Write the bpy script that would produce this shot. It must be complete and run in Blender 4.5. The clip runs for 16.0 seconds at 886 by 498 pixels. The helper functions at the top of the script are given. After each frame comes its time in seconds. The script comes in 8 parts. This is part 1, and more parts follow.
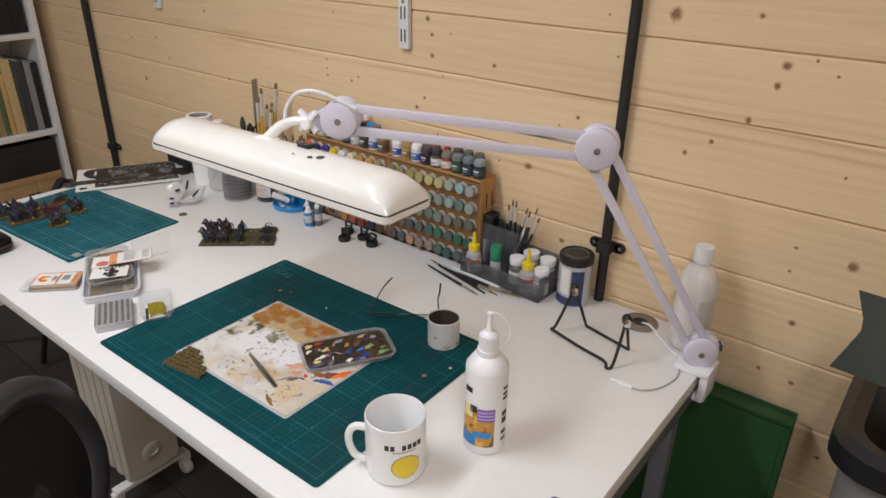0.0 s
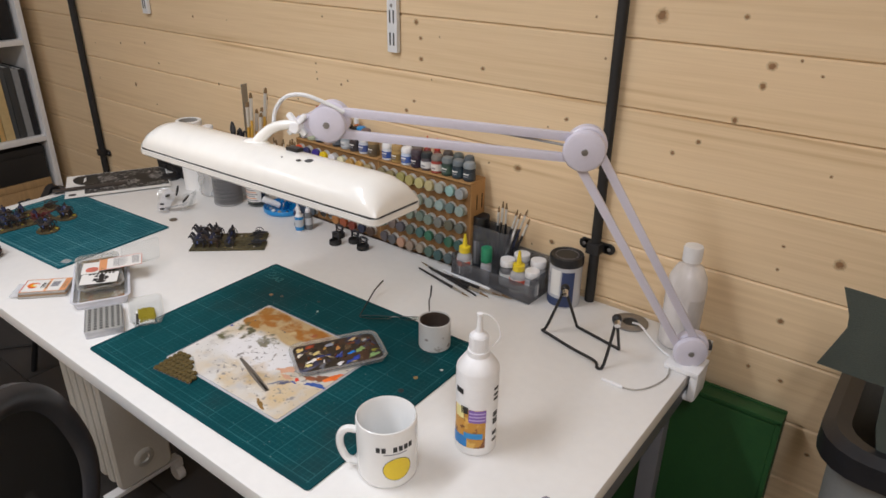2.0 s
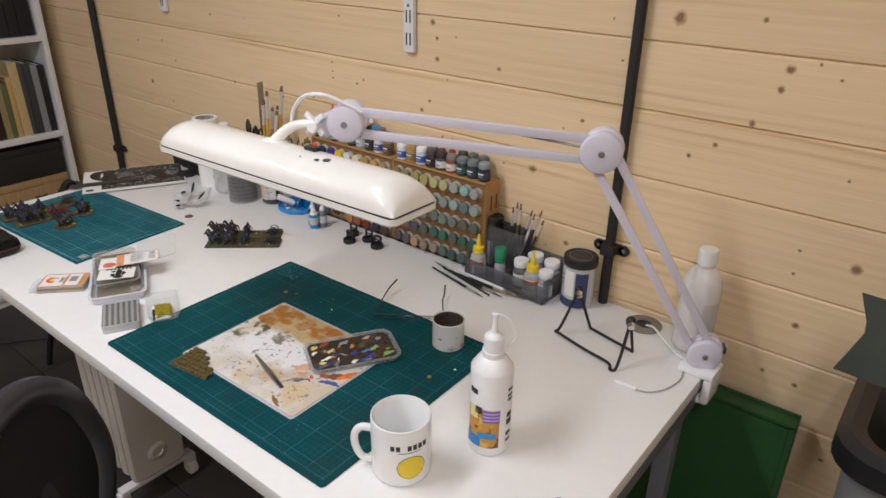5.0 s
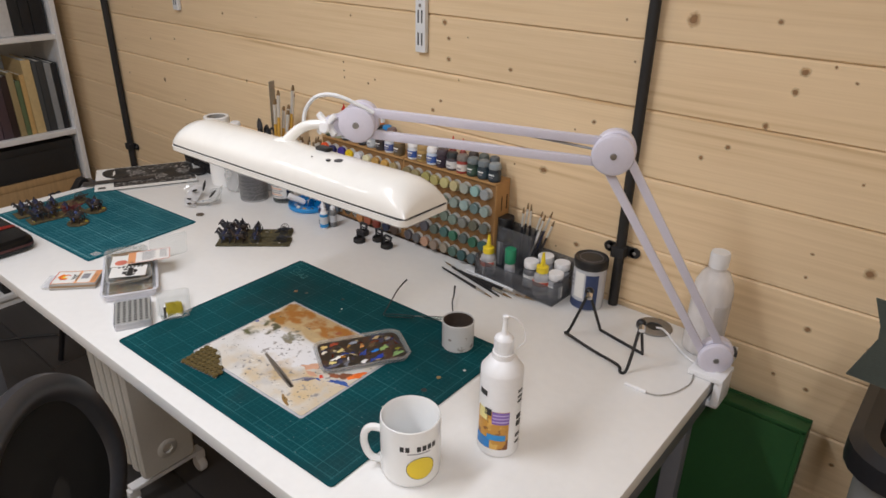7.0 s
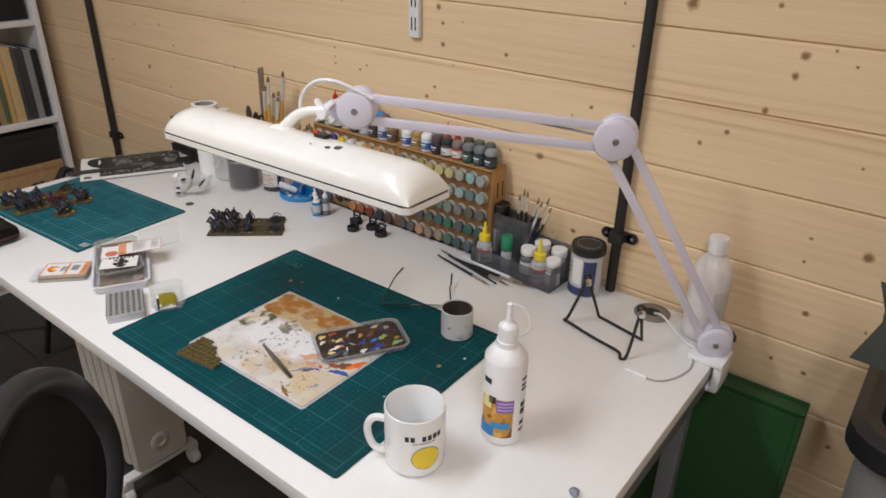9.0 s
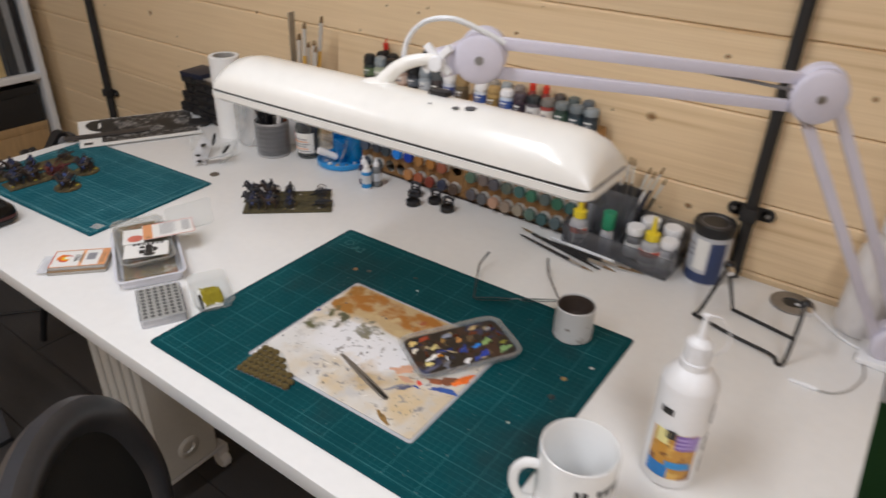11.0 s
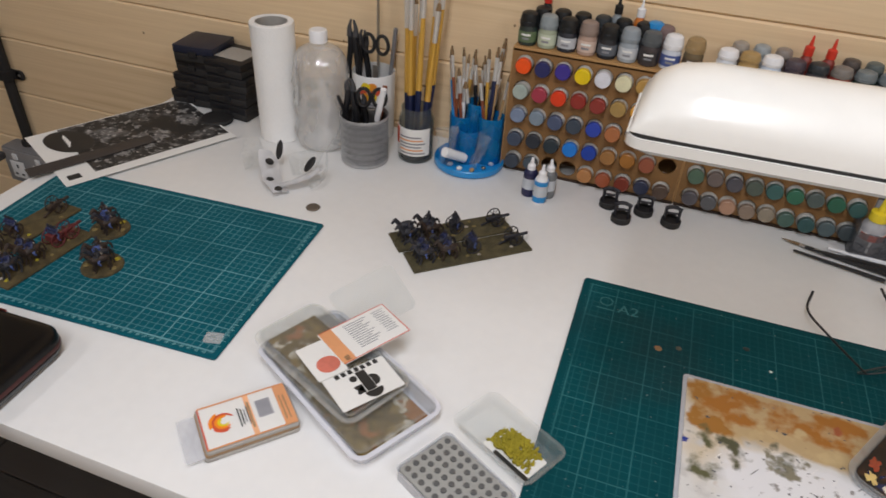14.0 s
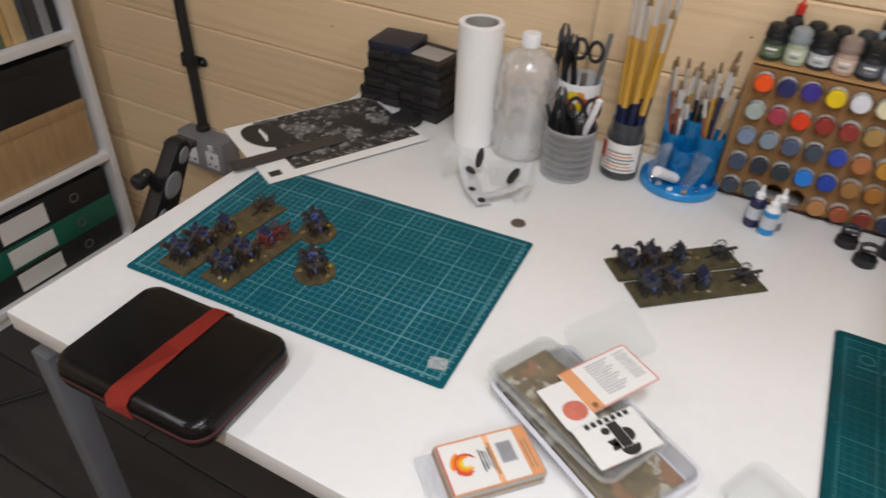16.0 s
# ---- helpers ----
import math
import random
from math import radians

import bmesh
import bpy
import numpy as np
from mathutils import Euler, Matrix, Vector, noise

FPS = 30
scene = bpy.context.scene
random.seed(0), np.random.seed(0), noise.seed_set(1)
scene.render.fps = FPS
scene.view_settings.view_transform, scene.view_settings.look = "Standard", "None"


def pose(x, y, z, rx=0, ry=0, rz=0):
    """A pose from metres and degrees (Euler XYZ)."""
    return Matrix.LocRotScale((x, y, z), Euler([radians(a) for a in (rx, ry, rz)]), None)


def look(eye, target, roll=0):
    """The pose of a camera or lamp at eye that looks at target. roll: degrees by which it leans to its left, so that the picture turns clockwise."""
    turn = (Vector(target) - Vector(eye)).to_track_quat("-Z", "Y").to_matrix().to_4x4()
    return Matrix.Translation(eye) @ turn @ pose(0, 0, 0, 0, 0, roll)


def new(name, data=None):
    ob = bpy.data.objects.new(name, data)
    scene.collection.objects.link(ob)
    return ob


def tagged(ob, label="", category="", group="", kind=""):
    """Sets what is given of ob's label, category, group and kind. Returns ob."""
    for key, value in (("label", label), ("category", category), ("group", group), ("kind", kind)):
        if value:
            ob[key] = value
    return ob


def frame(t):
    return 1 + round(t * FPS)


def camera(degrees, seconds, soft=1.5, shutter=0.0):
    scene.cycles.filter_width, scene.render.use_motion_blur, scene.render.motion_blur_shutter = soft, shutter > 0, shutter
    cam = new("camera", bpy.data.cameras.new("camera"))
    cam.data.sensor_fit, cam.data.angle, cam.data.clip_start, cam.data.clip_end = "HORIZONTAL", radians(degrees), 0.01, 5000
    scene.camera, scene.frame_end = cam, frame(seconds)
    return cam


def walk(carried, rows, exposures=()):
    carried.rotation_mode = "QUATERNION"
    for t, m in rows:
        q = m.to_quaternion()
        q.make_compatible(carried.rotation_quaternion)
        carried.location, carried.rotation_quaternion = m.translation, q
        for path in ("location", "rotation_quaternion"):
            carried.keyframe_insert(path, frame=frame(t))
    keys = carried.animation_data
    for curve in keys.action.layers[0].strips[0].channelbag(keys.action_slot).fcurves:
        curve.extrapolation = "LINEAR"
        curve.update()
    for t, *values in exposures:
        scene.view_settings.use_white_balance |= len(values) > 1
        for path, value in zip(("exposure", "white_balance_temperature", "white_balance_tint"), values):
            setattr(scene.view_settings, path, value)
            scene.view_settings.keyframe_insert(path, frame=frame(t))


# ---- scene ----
cam = camera(65.9, 16.0, soft=1.6, shutter=0.5)
PATH = [
    (0, (0.188, 0.154, 1.468), (-0.923, 1.575, 0.605), 1.0),
    (0.5, (0.191, 0.153, 1.468), (-0.927, 1.576, 0.616), 0.8),
    (1, (0.192, 0.154, 1.467), (-0.922, 1.576, 0.61), 0.8),
    (1.5, (0.192, 0.154, 1.467), (-0.916, 1.586, 0.618), 1.0),
    (2, (0.195, 0.154, 1.466), (-0.904, 1.592, 0.614), 0.7),
    (2.5, (0.196, 0.148, 1.466), (-0.908, 1.581, 0.614), 0.6),
    (3, (0.195, 0.147, 1.471), (-0.916, 1.58, 0.625), 1.2),
    (3.5, (0.193, 0.15, 1.469), (-0.915, 1.574, 0.607), 0.8),
    (6, (0.189, 0.144, 1.474), (-0.942, 1.555, 0.62), 1.0),
    (6.5, (0.19, 0.146, 1.475), (-0.954, 1.543, 0.613), 0.5),
    (7, (0.186, 0.145, 1.474), (-0.953, 1.547, 0.613), 1.1),
    (7.5, (0.181, 0.149, 1.471), (-0.956, 1.539, 0.591), 0.9),
    (8, (0.173, 0.147, 1.473), (-0.972, 1.521, 0.577), 0.8),
    (8.2, (0.172, 0.145, 1.475), (-0.986, 1.522, 0.602), 0.8),
    (10.5, (-0.026, 0.128, 1.417), (-0.936, 1.635, 0.468), 2.4),
    (11, (-0.156, 0.195, 1.391), (-1.158, 1.609, 0.393), 1.7),
    (11.5, (-0.306, 0.238, 1.377), (-1.382, 1.573, 0.348), 2.5),
    (12, (-0.505, 0.23, 1.36), (-1.415, 1.675, 0.319), 0.7),
    (12.5, (-0.643, 0.248, 1.336), (-1.374, 1.747, 0.233), 2.7),
    (13, (-0.786, 0.319, 1.31), (-1.506, 1.759, 0.123), 1.4),
    (13.5, (-0.899, 0.312, 1.315), (-1.449, 1.831, 0.137), 2.1),
    (14, (-0.958, 0.286, 1.321), (-1.462, 1.823, 0.146), 3.6),
    (14.5, (-0.999, 0.27, 1.326), (-1.596, 1.768, 0.143), 2.5),
    (15, (-1.04, 0.25, 1.325), (-1.726, 1.737, 0.176), 1.9),
    (15.5, (-1.08, 0.253, 1.316), (-1.758, 1.742, 0.165), 2.0),
    (16, (-1.151, 0.286, 1.308), (-1.881, 1.703, 0.101), 2.7),
]
walk(cam, [(t, look(eye, target, roll)) for t, eye, target, roll in PATH],
     [(0.0, 0.0), (10.0, -0.01), (12.3, -0.15), (14.3, -0.12), (15.3, 0.05), (16.0, 0.09)])

# ---- light ----
WALL, DESK = 1.395, 0.735          # back wall plane, desk top height
world = bpy.data.worlds.new("room_world")
scene.world = world
world.use_nodes = True
world.node_tree.nodes["Background"].inputs[0].default_value = (0.9, 0.93, 1.0, 1)
world.node_tree.nodes["Background"].inputs[1].default_value = 0.05
scene.view_settings.exposure = 0.0


def batten(x, y, z, length, watts, colour, turn=0):
    data = bpy.data.lights.new("unseen_batten", "AREA")
    data.shape, data.size, data.size_y, data.energy, data.color = "RECTANGLE", 0.12, length, watts, colour
    ob = new("unseen_batten", data)
    ob.matrix_world = pose(x, y, z, 0, 0, turn)


# first two follow from the shadows; the third is an added fill brightening the right
LAMPS = [(-1.02, -0.14, 2.30, 1.5, 26.5), (-2.55, -0.65, 2.30, 1.2, 9.5), (0.50, -0.42, 2.30, 1.2, 21.5)]
for lx, ly, lz, ll, lw in LAMPS:
    batten(lx, ly, lz, ll, lw, (0.897, 0.92, 0.99))


# ---- materials ----
def lin(c):
    return (*[float(v) for v in c[:3]], 1.0)


def mat(name, col, rough=0.5, metal=0.0, var=0.10, scale=14.0, fine=160.0, bump=0.0, coat=0.0, spec=0.5, stretch=(1, 1, 1), per_piece=0.0, emit=0.0):
    m = bpy.data.materials.new(name)
    m.use_nodes = True
    nt = m.node_tree
    n, l = nt.nodes, nt.links
    b = n["Principled BSDF"]
    tc = n.new("ShaderNodeTexCoord")
    mp = n.new("ShaderNodeMapping")
    mp.inputs["Scale"].default_value = stretch
    l.new(tc.outputs["Object"], mp.inputs[0])
    n1, n2 = n.new("ShaderNodeTexNoise"), n.new("ShaderNodeTexNoise")
    n1.inputs["Scale"].default_value, n1.inputs["Detail"].default_value = scale, 4
    n2.inputs["Scale"].default_value, n2.inputs["Detail"].default_value = fine, 3
    l.new(mp.outputs[0], n1.inputs[0]), l.new(mp.outputs[0], n2.inputs[0])
    add = n.new("ShaderNodeMath")
    add.operation = "MULTIPLY_ADD"
    l.new(n2.outputs[0], add.inputs[0])
    add.inputs[1].default_value = 0.5
    l.new(n1.outputs[0], add.inputs[2])
    value = add.outputs[0]
    if per_piece:
        info = n.new("ShaderNodeObjectInfo")
        mix = n.new("ShaderNodeMath")
        mix.operation = "MULTIPLY_ADD"
        l.new(info.outputs["Random"], mix.inputs[0])
        mix.inputs[1].default_value = per_piece
        l.new(value, mix.inputs[2])
        value = mix.outputs[0]
    ramp = n.new("ShaderNodeValToRGB")
    ramp.color_ramp.elements[0].position, ramp.color_ramp.elements[1].position = 0.45, 1.05 + per_piece
    ramp.color_ramp.elements[0].color = lin([max(0, v * (1 - var)) for v in col])
    ramp.color_ramp.elements[1].color = lin([min(1, v * (1 + var)) for v in col])
    l.new(value, ramp.inputs[0])
    l.new(ramp.outputs[0], b.inputs["Base Color"])
    rr = n.new("ShaderNodeMapRange")
    rr.inputs[3].default_value, rr.inputs[4].default_value = max(0.02, rough * 0.8), min(1, rough * 1.2)
    l.new(n1.outputs[0], rr.inputs[0])
    l.new(rr.outputs[0], b.inputs["Roughness"])
    b.inputs["Metallic"].default_value = metal
    b.inputs["Coat Weight"].default_value = coat
    b.inputs["Specular IOR Level"].default_value = spec
    if bump:
        bp = n.new("ShaderNodeBump")
        bp.inputs["Strength"].default_value, bp.inputs["Distance"].default_value = bump, 0.002
        l.new(n2.outputs[0], bp.inputs["Height"])
        l.new(bp.outputs[0], b.inputs["Normal"])
    return m


def clear(name, tint=(0.97, 0.98, 0.98), gloss=0.10, rough=0.08, milk=0.0, milk_col=(0.8, 0.8, 0.8)):
    """Thin clear plastic or glass: see-through with a sheen and some milkiness."""
    m = bpy.data.materials.new(name)
    m.use_nodes = True
    n, l = m.node_tree.nodes, m.node_tree.links
    n.remove(n["Principled BSDF"])
    out = n["Material Output"]
    t, g, d = n.new("ShaderNodeBsdfTransparent"), n.new("ShaderNodeBsdfGlossy"), n.new("ShaderNodeBsdfDiffuse")
    t.inputs[0].default_value, d.inputs[0].default_value = lin(tint), lin(milk_col)
    g.inputs["Roughness"].default_value = rough
    noi = n.new("ShaderNodeTexNoise")
    noi.inputs["Scale"].default_value = 2.5
    mr = n.new("ShaderNodeMapRange")
    mr.inputs[3].default_value, mr.inputs[4].default_value = milk * 0.6, min(1, milk * 1.4)
    l.new(noi.outputs[0], mr.inputs[0])
    a, b = n.new("ShaderNodeMixShader"), n.new("ShaderNodeMixShader")
    l.new(mr.outputs[0], a.inputs[0]), l.new(t.outputs[0], a.inputs[1]), l.new(d.outputs[0], a.inputs[2])
    fr = n.new("ShaderNodeLayerWeight")
    fr.inputs[0].default_value = 0.5
    pw = n.new("ShaderNodeMath")
    pw.operation = "POWER"
    l.new(fr.outputs["Facing"], pw.inputs[0])
    pw.inputs[1].default_value = 4.0
    mx = n.new("ShaderNodeMath")
    mx.operation = "MULTIPLY_ADD"
    mx.inputs[1].default_value = 0.45
    mx.inputs[2].default_value = gloss * 0.35
    l.new(pw.outputs[0], mx.inputs[0])
    l.new(mx.outputs[0], b.inputs[0]), l.new(a.outputs[0], b.inputs[1]), l.new(g.outputs[0], b.inputs[2])
    l.new(b.outputs[0], out.inputs[0])
    return m


def pine(name):
    m = bpy.data.materials.new(name)
    m.use_nodes = True
    nt = m.node_tree
    n, l = nt.nodes, nt.links
    b = n["Principled BSDF"]
    tc, info = n.new("ShaderNodeTexCoord"), n.new("ShaderNodeObjectInfo")
    shift = n.new("ShaderNodeVectorMath")
    shift.operation = "MULTIPLY_ADD"
    l.new(info.outputs["Random"], shift.inputs[0])
    shift.inputs[1].default_value = (37.0, 11.0, 23.0)
    l.new(tc.outputs["Object"], shift.inputs[2])
    mp = n.new("ShaderNodeMapping")
    mp.inputs["Scale"].default_value = (0.55, 1.0, 5.5)
    l.new(shift.outputs[0], mp.inputs[0])
    bend = n.new("ShaderNodeTexNoise")
    bend.inputs["Scale"].default_value, bend.inputs["Detail"].default_value = 2.2, 2
    l.new(mp.outputs[0], bend.inputs[0])
    wave = n.new("ShaderNodeTexWave")
    wave.wave_type, wave.bands_direction = "BANDS", "Z"
    wave.inputs["Scale"].default_value, wave.inputs["Distortion"].default_value = 2.6, 7.0
    wave.inputs["Detail"].default_value, wave.inputs["Detail Scale"].default_value = 2.0, 0.7
    l.new(mp.outputs[0], wave.inputs[0])
    mp2 = n.new("ShaderNodeMapping")
    mp2.inputs["Scale"].default_value = (6, 20, 260)
    l.new(shift.outputs[0], mp2.inputs[0])
    fibre = n.new("ShaderNodeTexNoise")
    fibre.inputs["Scale"].default_value, fibre.inputs["Detail"].default_value = 1.0, 3
    l.new(mp2.outputs[0], fibre.inputs[0])
    ramp = n.new("ShaderNodeValToRGB")
    e = ramp.color_ramp.elements
    e[0].position, e[0].color = 0.0, (0.80, 0.61, 0.385, 1)
    e[1].position, e[1].color = 1.0, (0.60, 0.41, 0.22, 1)
    mid = e.new(0.62)
    mid.color = (0.75, 0.56, 0.34, 1)
    mask = n.new("ShaderNodeMath")
    mask.operation = "MULTIPLY"
    l.new(wave.outputs["Fac"], mask.inputs[0])
    bm_ = n.new("ShaderNodeMapRange")
    bm_.inputs[1].default_value, bm_.inputs[2].default_value = 0.42, 0.70
    l.new(bend.outputs[0], bm_.inputs[0])
    l.new(bm_.outputs[0], mask.inputs[1])
    l.new(mask.outputs[0], ramp.inputs[0])
    mix = n.new("ShaderNodeMix")
    mix.data_type, mix.blend_type = "RGBA", "MULTIPLY"
    mix.inputs[0].default_value = 0.35
    l.new(ramp.outputs[0], mix.inputs[6])
    fr = n.new("ShaderNodeValToRGB")
    fr.color_ramp.elements[0].color, fr.color_ramp.elements[1].color = (0.8, 0.74, 0.66, 1), (1, 1, 1, 1)
    fr.color_ramp.elements[0].position, fr.color_ramp.elements[1].position = 0.3, 0.65
    l.new(fibre.outputs[0], fr.inputs[0])
    l.new(fr.outputs[0], mix.inputs[7])
    tone = n.new("ShaderNodeHueSaturation")
    tr = n.new("ShaderNodeMapRange")
    tr.inputs[3].default_value, tr.inputs[4].default_value = 0.94, 1.05
    l.new(info.outputs["Random"], tr.inputs[0])
    l.new(tr.outputs[0], tone.inputs["Value"])
    l.new(mix.outputs[2], tone.inputs["Color"])
    l.new(tone.outputs[0], b.inputs["Base Color"])
    b.inputs["Roughness"].default_value = 0.55
    bp = n.new("ShaderNodeBump")
    bp.inputs["Strength"].default_value, bp.inputs["Distance"].default_value = 0.15, 0.001
    l.new(fibre.outputs[0], bp.inputs["Height"])
    l.new(bp.outputs[0], b.inputs["Normal"])
    return m


def knot_mat():
    """A brown knot with rings that fades into the board at its rim."""
    m = bpy.data.materials.new("pine_knot")
    m.use_nodes = True
    n, l = m.node_tree.nodes, m.node_tree.links
    b, out = n["Principled BSDF"], n["Material Output"]
    tc = n.new("ShaderNodeTexCoord")
    noi = n.new("ShaderNodeTexNoise")
    noi.inputs["Scale"].default_value = 2.5
    info = n.new("ShaderNodeObjectInfo")
    off = n.new("ShaderNodeVectorMath")
    off.operation = "MULTIPLY_ADD"
    l.new(info.outputs["Random"], off.inputs[0])
    off.inputs[1].default_value = (31, 17, 9)
    l.new(tc.outputs["Object"], off.inputs[2])
    l.new(off.outputs[0], noi.inputs[0])
    ln = n.new("ShaderNodeVectorMath")
    ln.operation = "LENGTH"
    l.new(tc.outputs["Object"], ln.inputs[0])
    ad = n.new("ShaderNodeMath")
    ad.operation = "MULTIPLY_ADD"
    l.new(noi.outputs[0], ad.inputs[0])
    ad.inputs[1].default_value = 0.5
    l.new(ln.outputs["Value"], ad.inputs[2])
    ramp = n.new("ShaderNodeValToRGB")
    e = ramp.color_ramp.elements
    e[0].position, e[0].color = 0.25, (0.24, 0.125, 0.055, 1)
    e[1].position, e[1].color = 0.95, (0.48, 0.30, 0.14, 1)
    x = e.new(0.6)
    x.color = (0.30, 0.165, 0.075, 1)
    l.new(ad.outputs[0], ramp.inputs[0])
    l.new(ramp.outputs[0], b.inputs["Base Color"])
    b.inputs["Roughness"].default_value = 0.5
    al = n.new("ShaderNodeMapRange")
    al.inputs[1].default_value, al.inputs[2].default_value = 0.45, 1.15
    al.inputs[3].default_value, al.inputs[4].default_value = 0.85, 0.0
    l.new(ad.outputs[0], al.inputs[0])
    l.new(al.outputs[0], b.inputs["Alpha"])
    return m


def grid_mat(name, base, line, fine_w, big_w, fine_mix, big_mix, step=0.01, big=0.05, size=(0.6, 0.45), margin=0.012, grime=0.0):
    """A cutting mat: a printed centimetre grid inside a plain margin, with scuffs."""
    m = bpy.data.materials.new(name)
    m.use_nodes = True
    n, l = m.node_tree.nodes, m.node_tree.links
    b = n["Principled BSDF"]
    tc = n.new("ShaderNodeTexCoord")
    sep = n.new("ShaderNodeSeparateXYZ")
    l.new(tc.outputs["Object"], sep.inputs[0])

    def math(op, a, c=None):
        k = n.new("ShaderNodeMath")
        k.operation = op
        for i, v in enumerate((a, c)):
            if v is None:
                continue
            if isinstance(v, (int, float)):
                k.inputs[i].default_value = v
            else:
                l.new(v, k.inputs[i])
        return k.outputs[0]

    def lines(axis, every, width):
        d = math("PINGPONG", sep.outputs[axis], every / 2)
        return math("LESS_THAN", d, width / 2)
    inside = None
    for axis in (0, 1):
        k = math("LESS_THAN", math("ABSOLUTE", sep.outputs[axis]), size[axis] / 2 - margin)
        inside = k if inside is None else math("MULTIPLY", inside, k)
    fine = math("MULTIPLY", math("MAXIMUM", lines(0, step, fine_w), lines(1, step, fine_w)), fine_mix)
    bigl = math("MULTIPLY", math("MAXIMUM", lines(0, big, big_w), lines(1, big, big_w)), big_mix)
    wear = n.new("ShaderNodeTexNoise")
    wear.inputs["Scale"].default_value, wear.inputs["Detail"].default_value = 9, 5
    l.new(tc.outputs["Object"], wear.inputs[0])
    wr = n.new("ShaderNodeMapRange")
    wr.inputs[1].default_value, wr.inputs[2].default_value = 0.35, 0.65
    wr.inputs[3].default_value, wr.inputs[4].default_value = 0.35, 1.0
    l.new(wear.outputs[0], wr.inputs[0])
    band = None
    for axis in (0, 1):
        k = math("LESS_THAN", math("ABSOLUTE", sep.outputs[axis]), size[axis] / 2 - margin + 0.0035)
        band = k if band is None else math("MULTIPLY", band, k)
    half_cm = math("MULTIPLY", math("MAXIMUM", lines(0, step / 2, fine_w), lines(1, step / 2, fine_w)), big_mix)
    ticks = math("MULTIPLY", math("SUBTRACT", band, inside), half_cm)
    frame_line = None
    for axis in (0, 1):
        d = math("ABSOLUTE", math("SUBTRACT", math("ABSOLUTE", sep.outputs[axis]), size[axis] / 2 - margin))
        k = math("LESS_THAN", d, big_w / 2)
        frame_line = k if frame_line is None else math("MAXIMUM", frame_line, k)
    rim = math("MULTIPLY", math("MULTIPLY", frame_line, band), big_mix)
    grid = math("MULTIPLY", math("MAXIMUM", fine, bigl), inside)
    fac = math("MULTIPLY", math("MAXIMUM", math("MAXIMUM", grid, ticks), rim), wr.outputs[0])
    ramp = n.new("ShaderNodeValToRGB")
    ramp.color_ramp.elements[0].position, ramp.color_ramp.elements[1].position = 0.3, 0.75
    ramp.color_ramp.elements[0].color, ramp.color_ramp.elements[1].color = lin([v * 0.86 for v in base]), lin([v * 1.14 for v in base])
    l.new(wear.outputs[0], ramp.inputs[0])
    mix = n.new("ShaderNodeMix")
    mix.data_type = "RGBA"
    l.new(fac, mix.inputs[0]), l.new(ramp.outputs[0], mix.inputs[6])
    mix.inputs[7].default_value = lin(line)
    dirt = n.new("ShaderNodeTexNoise")
    dirt.inputs["Scale"].default_value, dirt.inputs["Detail"].default_value = 5.0, 6
    l.new(tc.outputs["Object"], dirt.inputs[0])
    dr = n.new("ShaderNodeMapRange")
    dr.inputs[1].default_value, dr.inputs[2].default_value = 0.52, 0.74
    dr.inputs[3].default_value, dr.inputs[4].default_value = 0.0, grime
    l.new(dirt.outputs[0], dr.inputs[0])
    soil = n.new("ShaderNodeMix")
    soil.data_type = "RGBA"
    l.new(dr.outputs[0], soil.inputs[0]), l.new(mix.outputs[2], soil.inputs[6])
    soil.inputs[7].default_value = (0.018, 0.030, 0.032, 1)
    speck = n.new("ShaderNodeTexNoise")
    speck.inputs["Scale"].default_value, speck.inputs["Detail"].default_value = 260, 1
    l.new(tc.outputs["Object"], speck.inputs[0])
    sr = n.new("ShaderNodeMapRange")
    sr.inputs[1].default_value, sr.inputs[2].default_value = 0.76, 0.80
    sr.inputs[3].default_value, sr.inputs[4].default_value = 0.0, grime
    l.new(speck.outputs[0], sr.inputs[0])
    spots_ = n.new("ShaderNodeMix")
    spots_.data_type = "RGBA"
    l.new(sr.outputs[0], spots_.inputs[0]), l.new(soil.outputs[2], spots_.inputs[6])
    spots_.inputs[7].default_value = (0.30, 0.36, 0.34, 1)
    l.new(spots_.outputs[2], b.inputs["Base Color"])
    b.inputs["Roughness"].default_value = 0.6
    b.inputs["Specular IOR Level"].default_value = 0.12
    return m


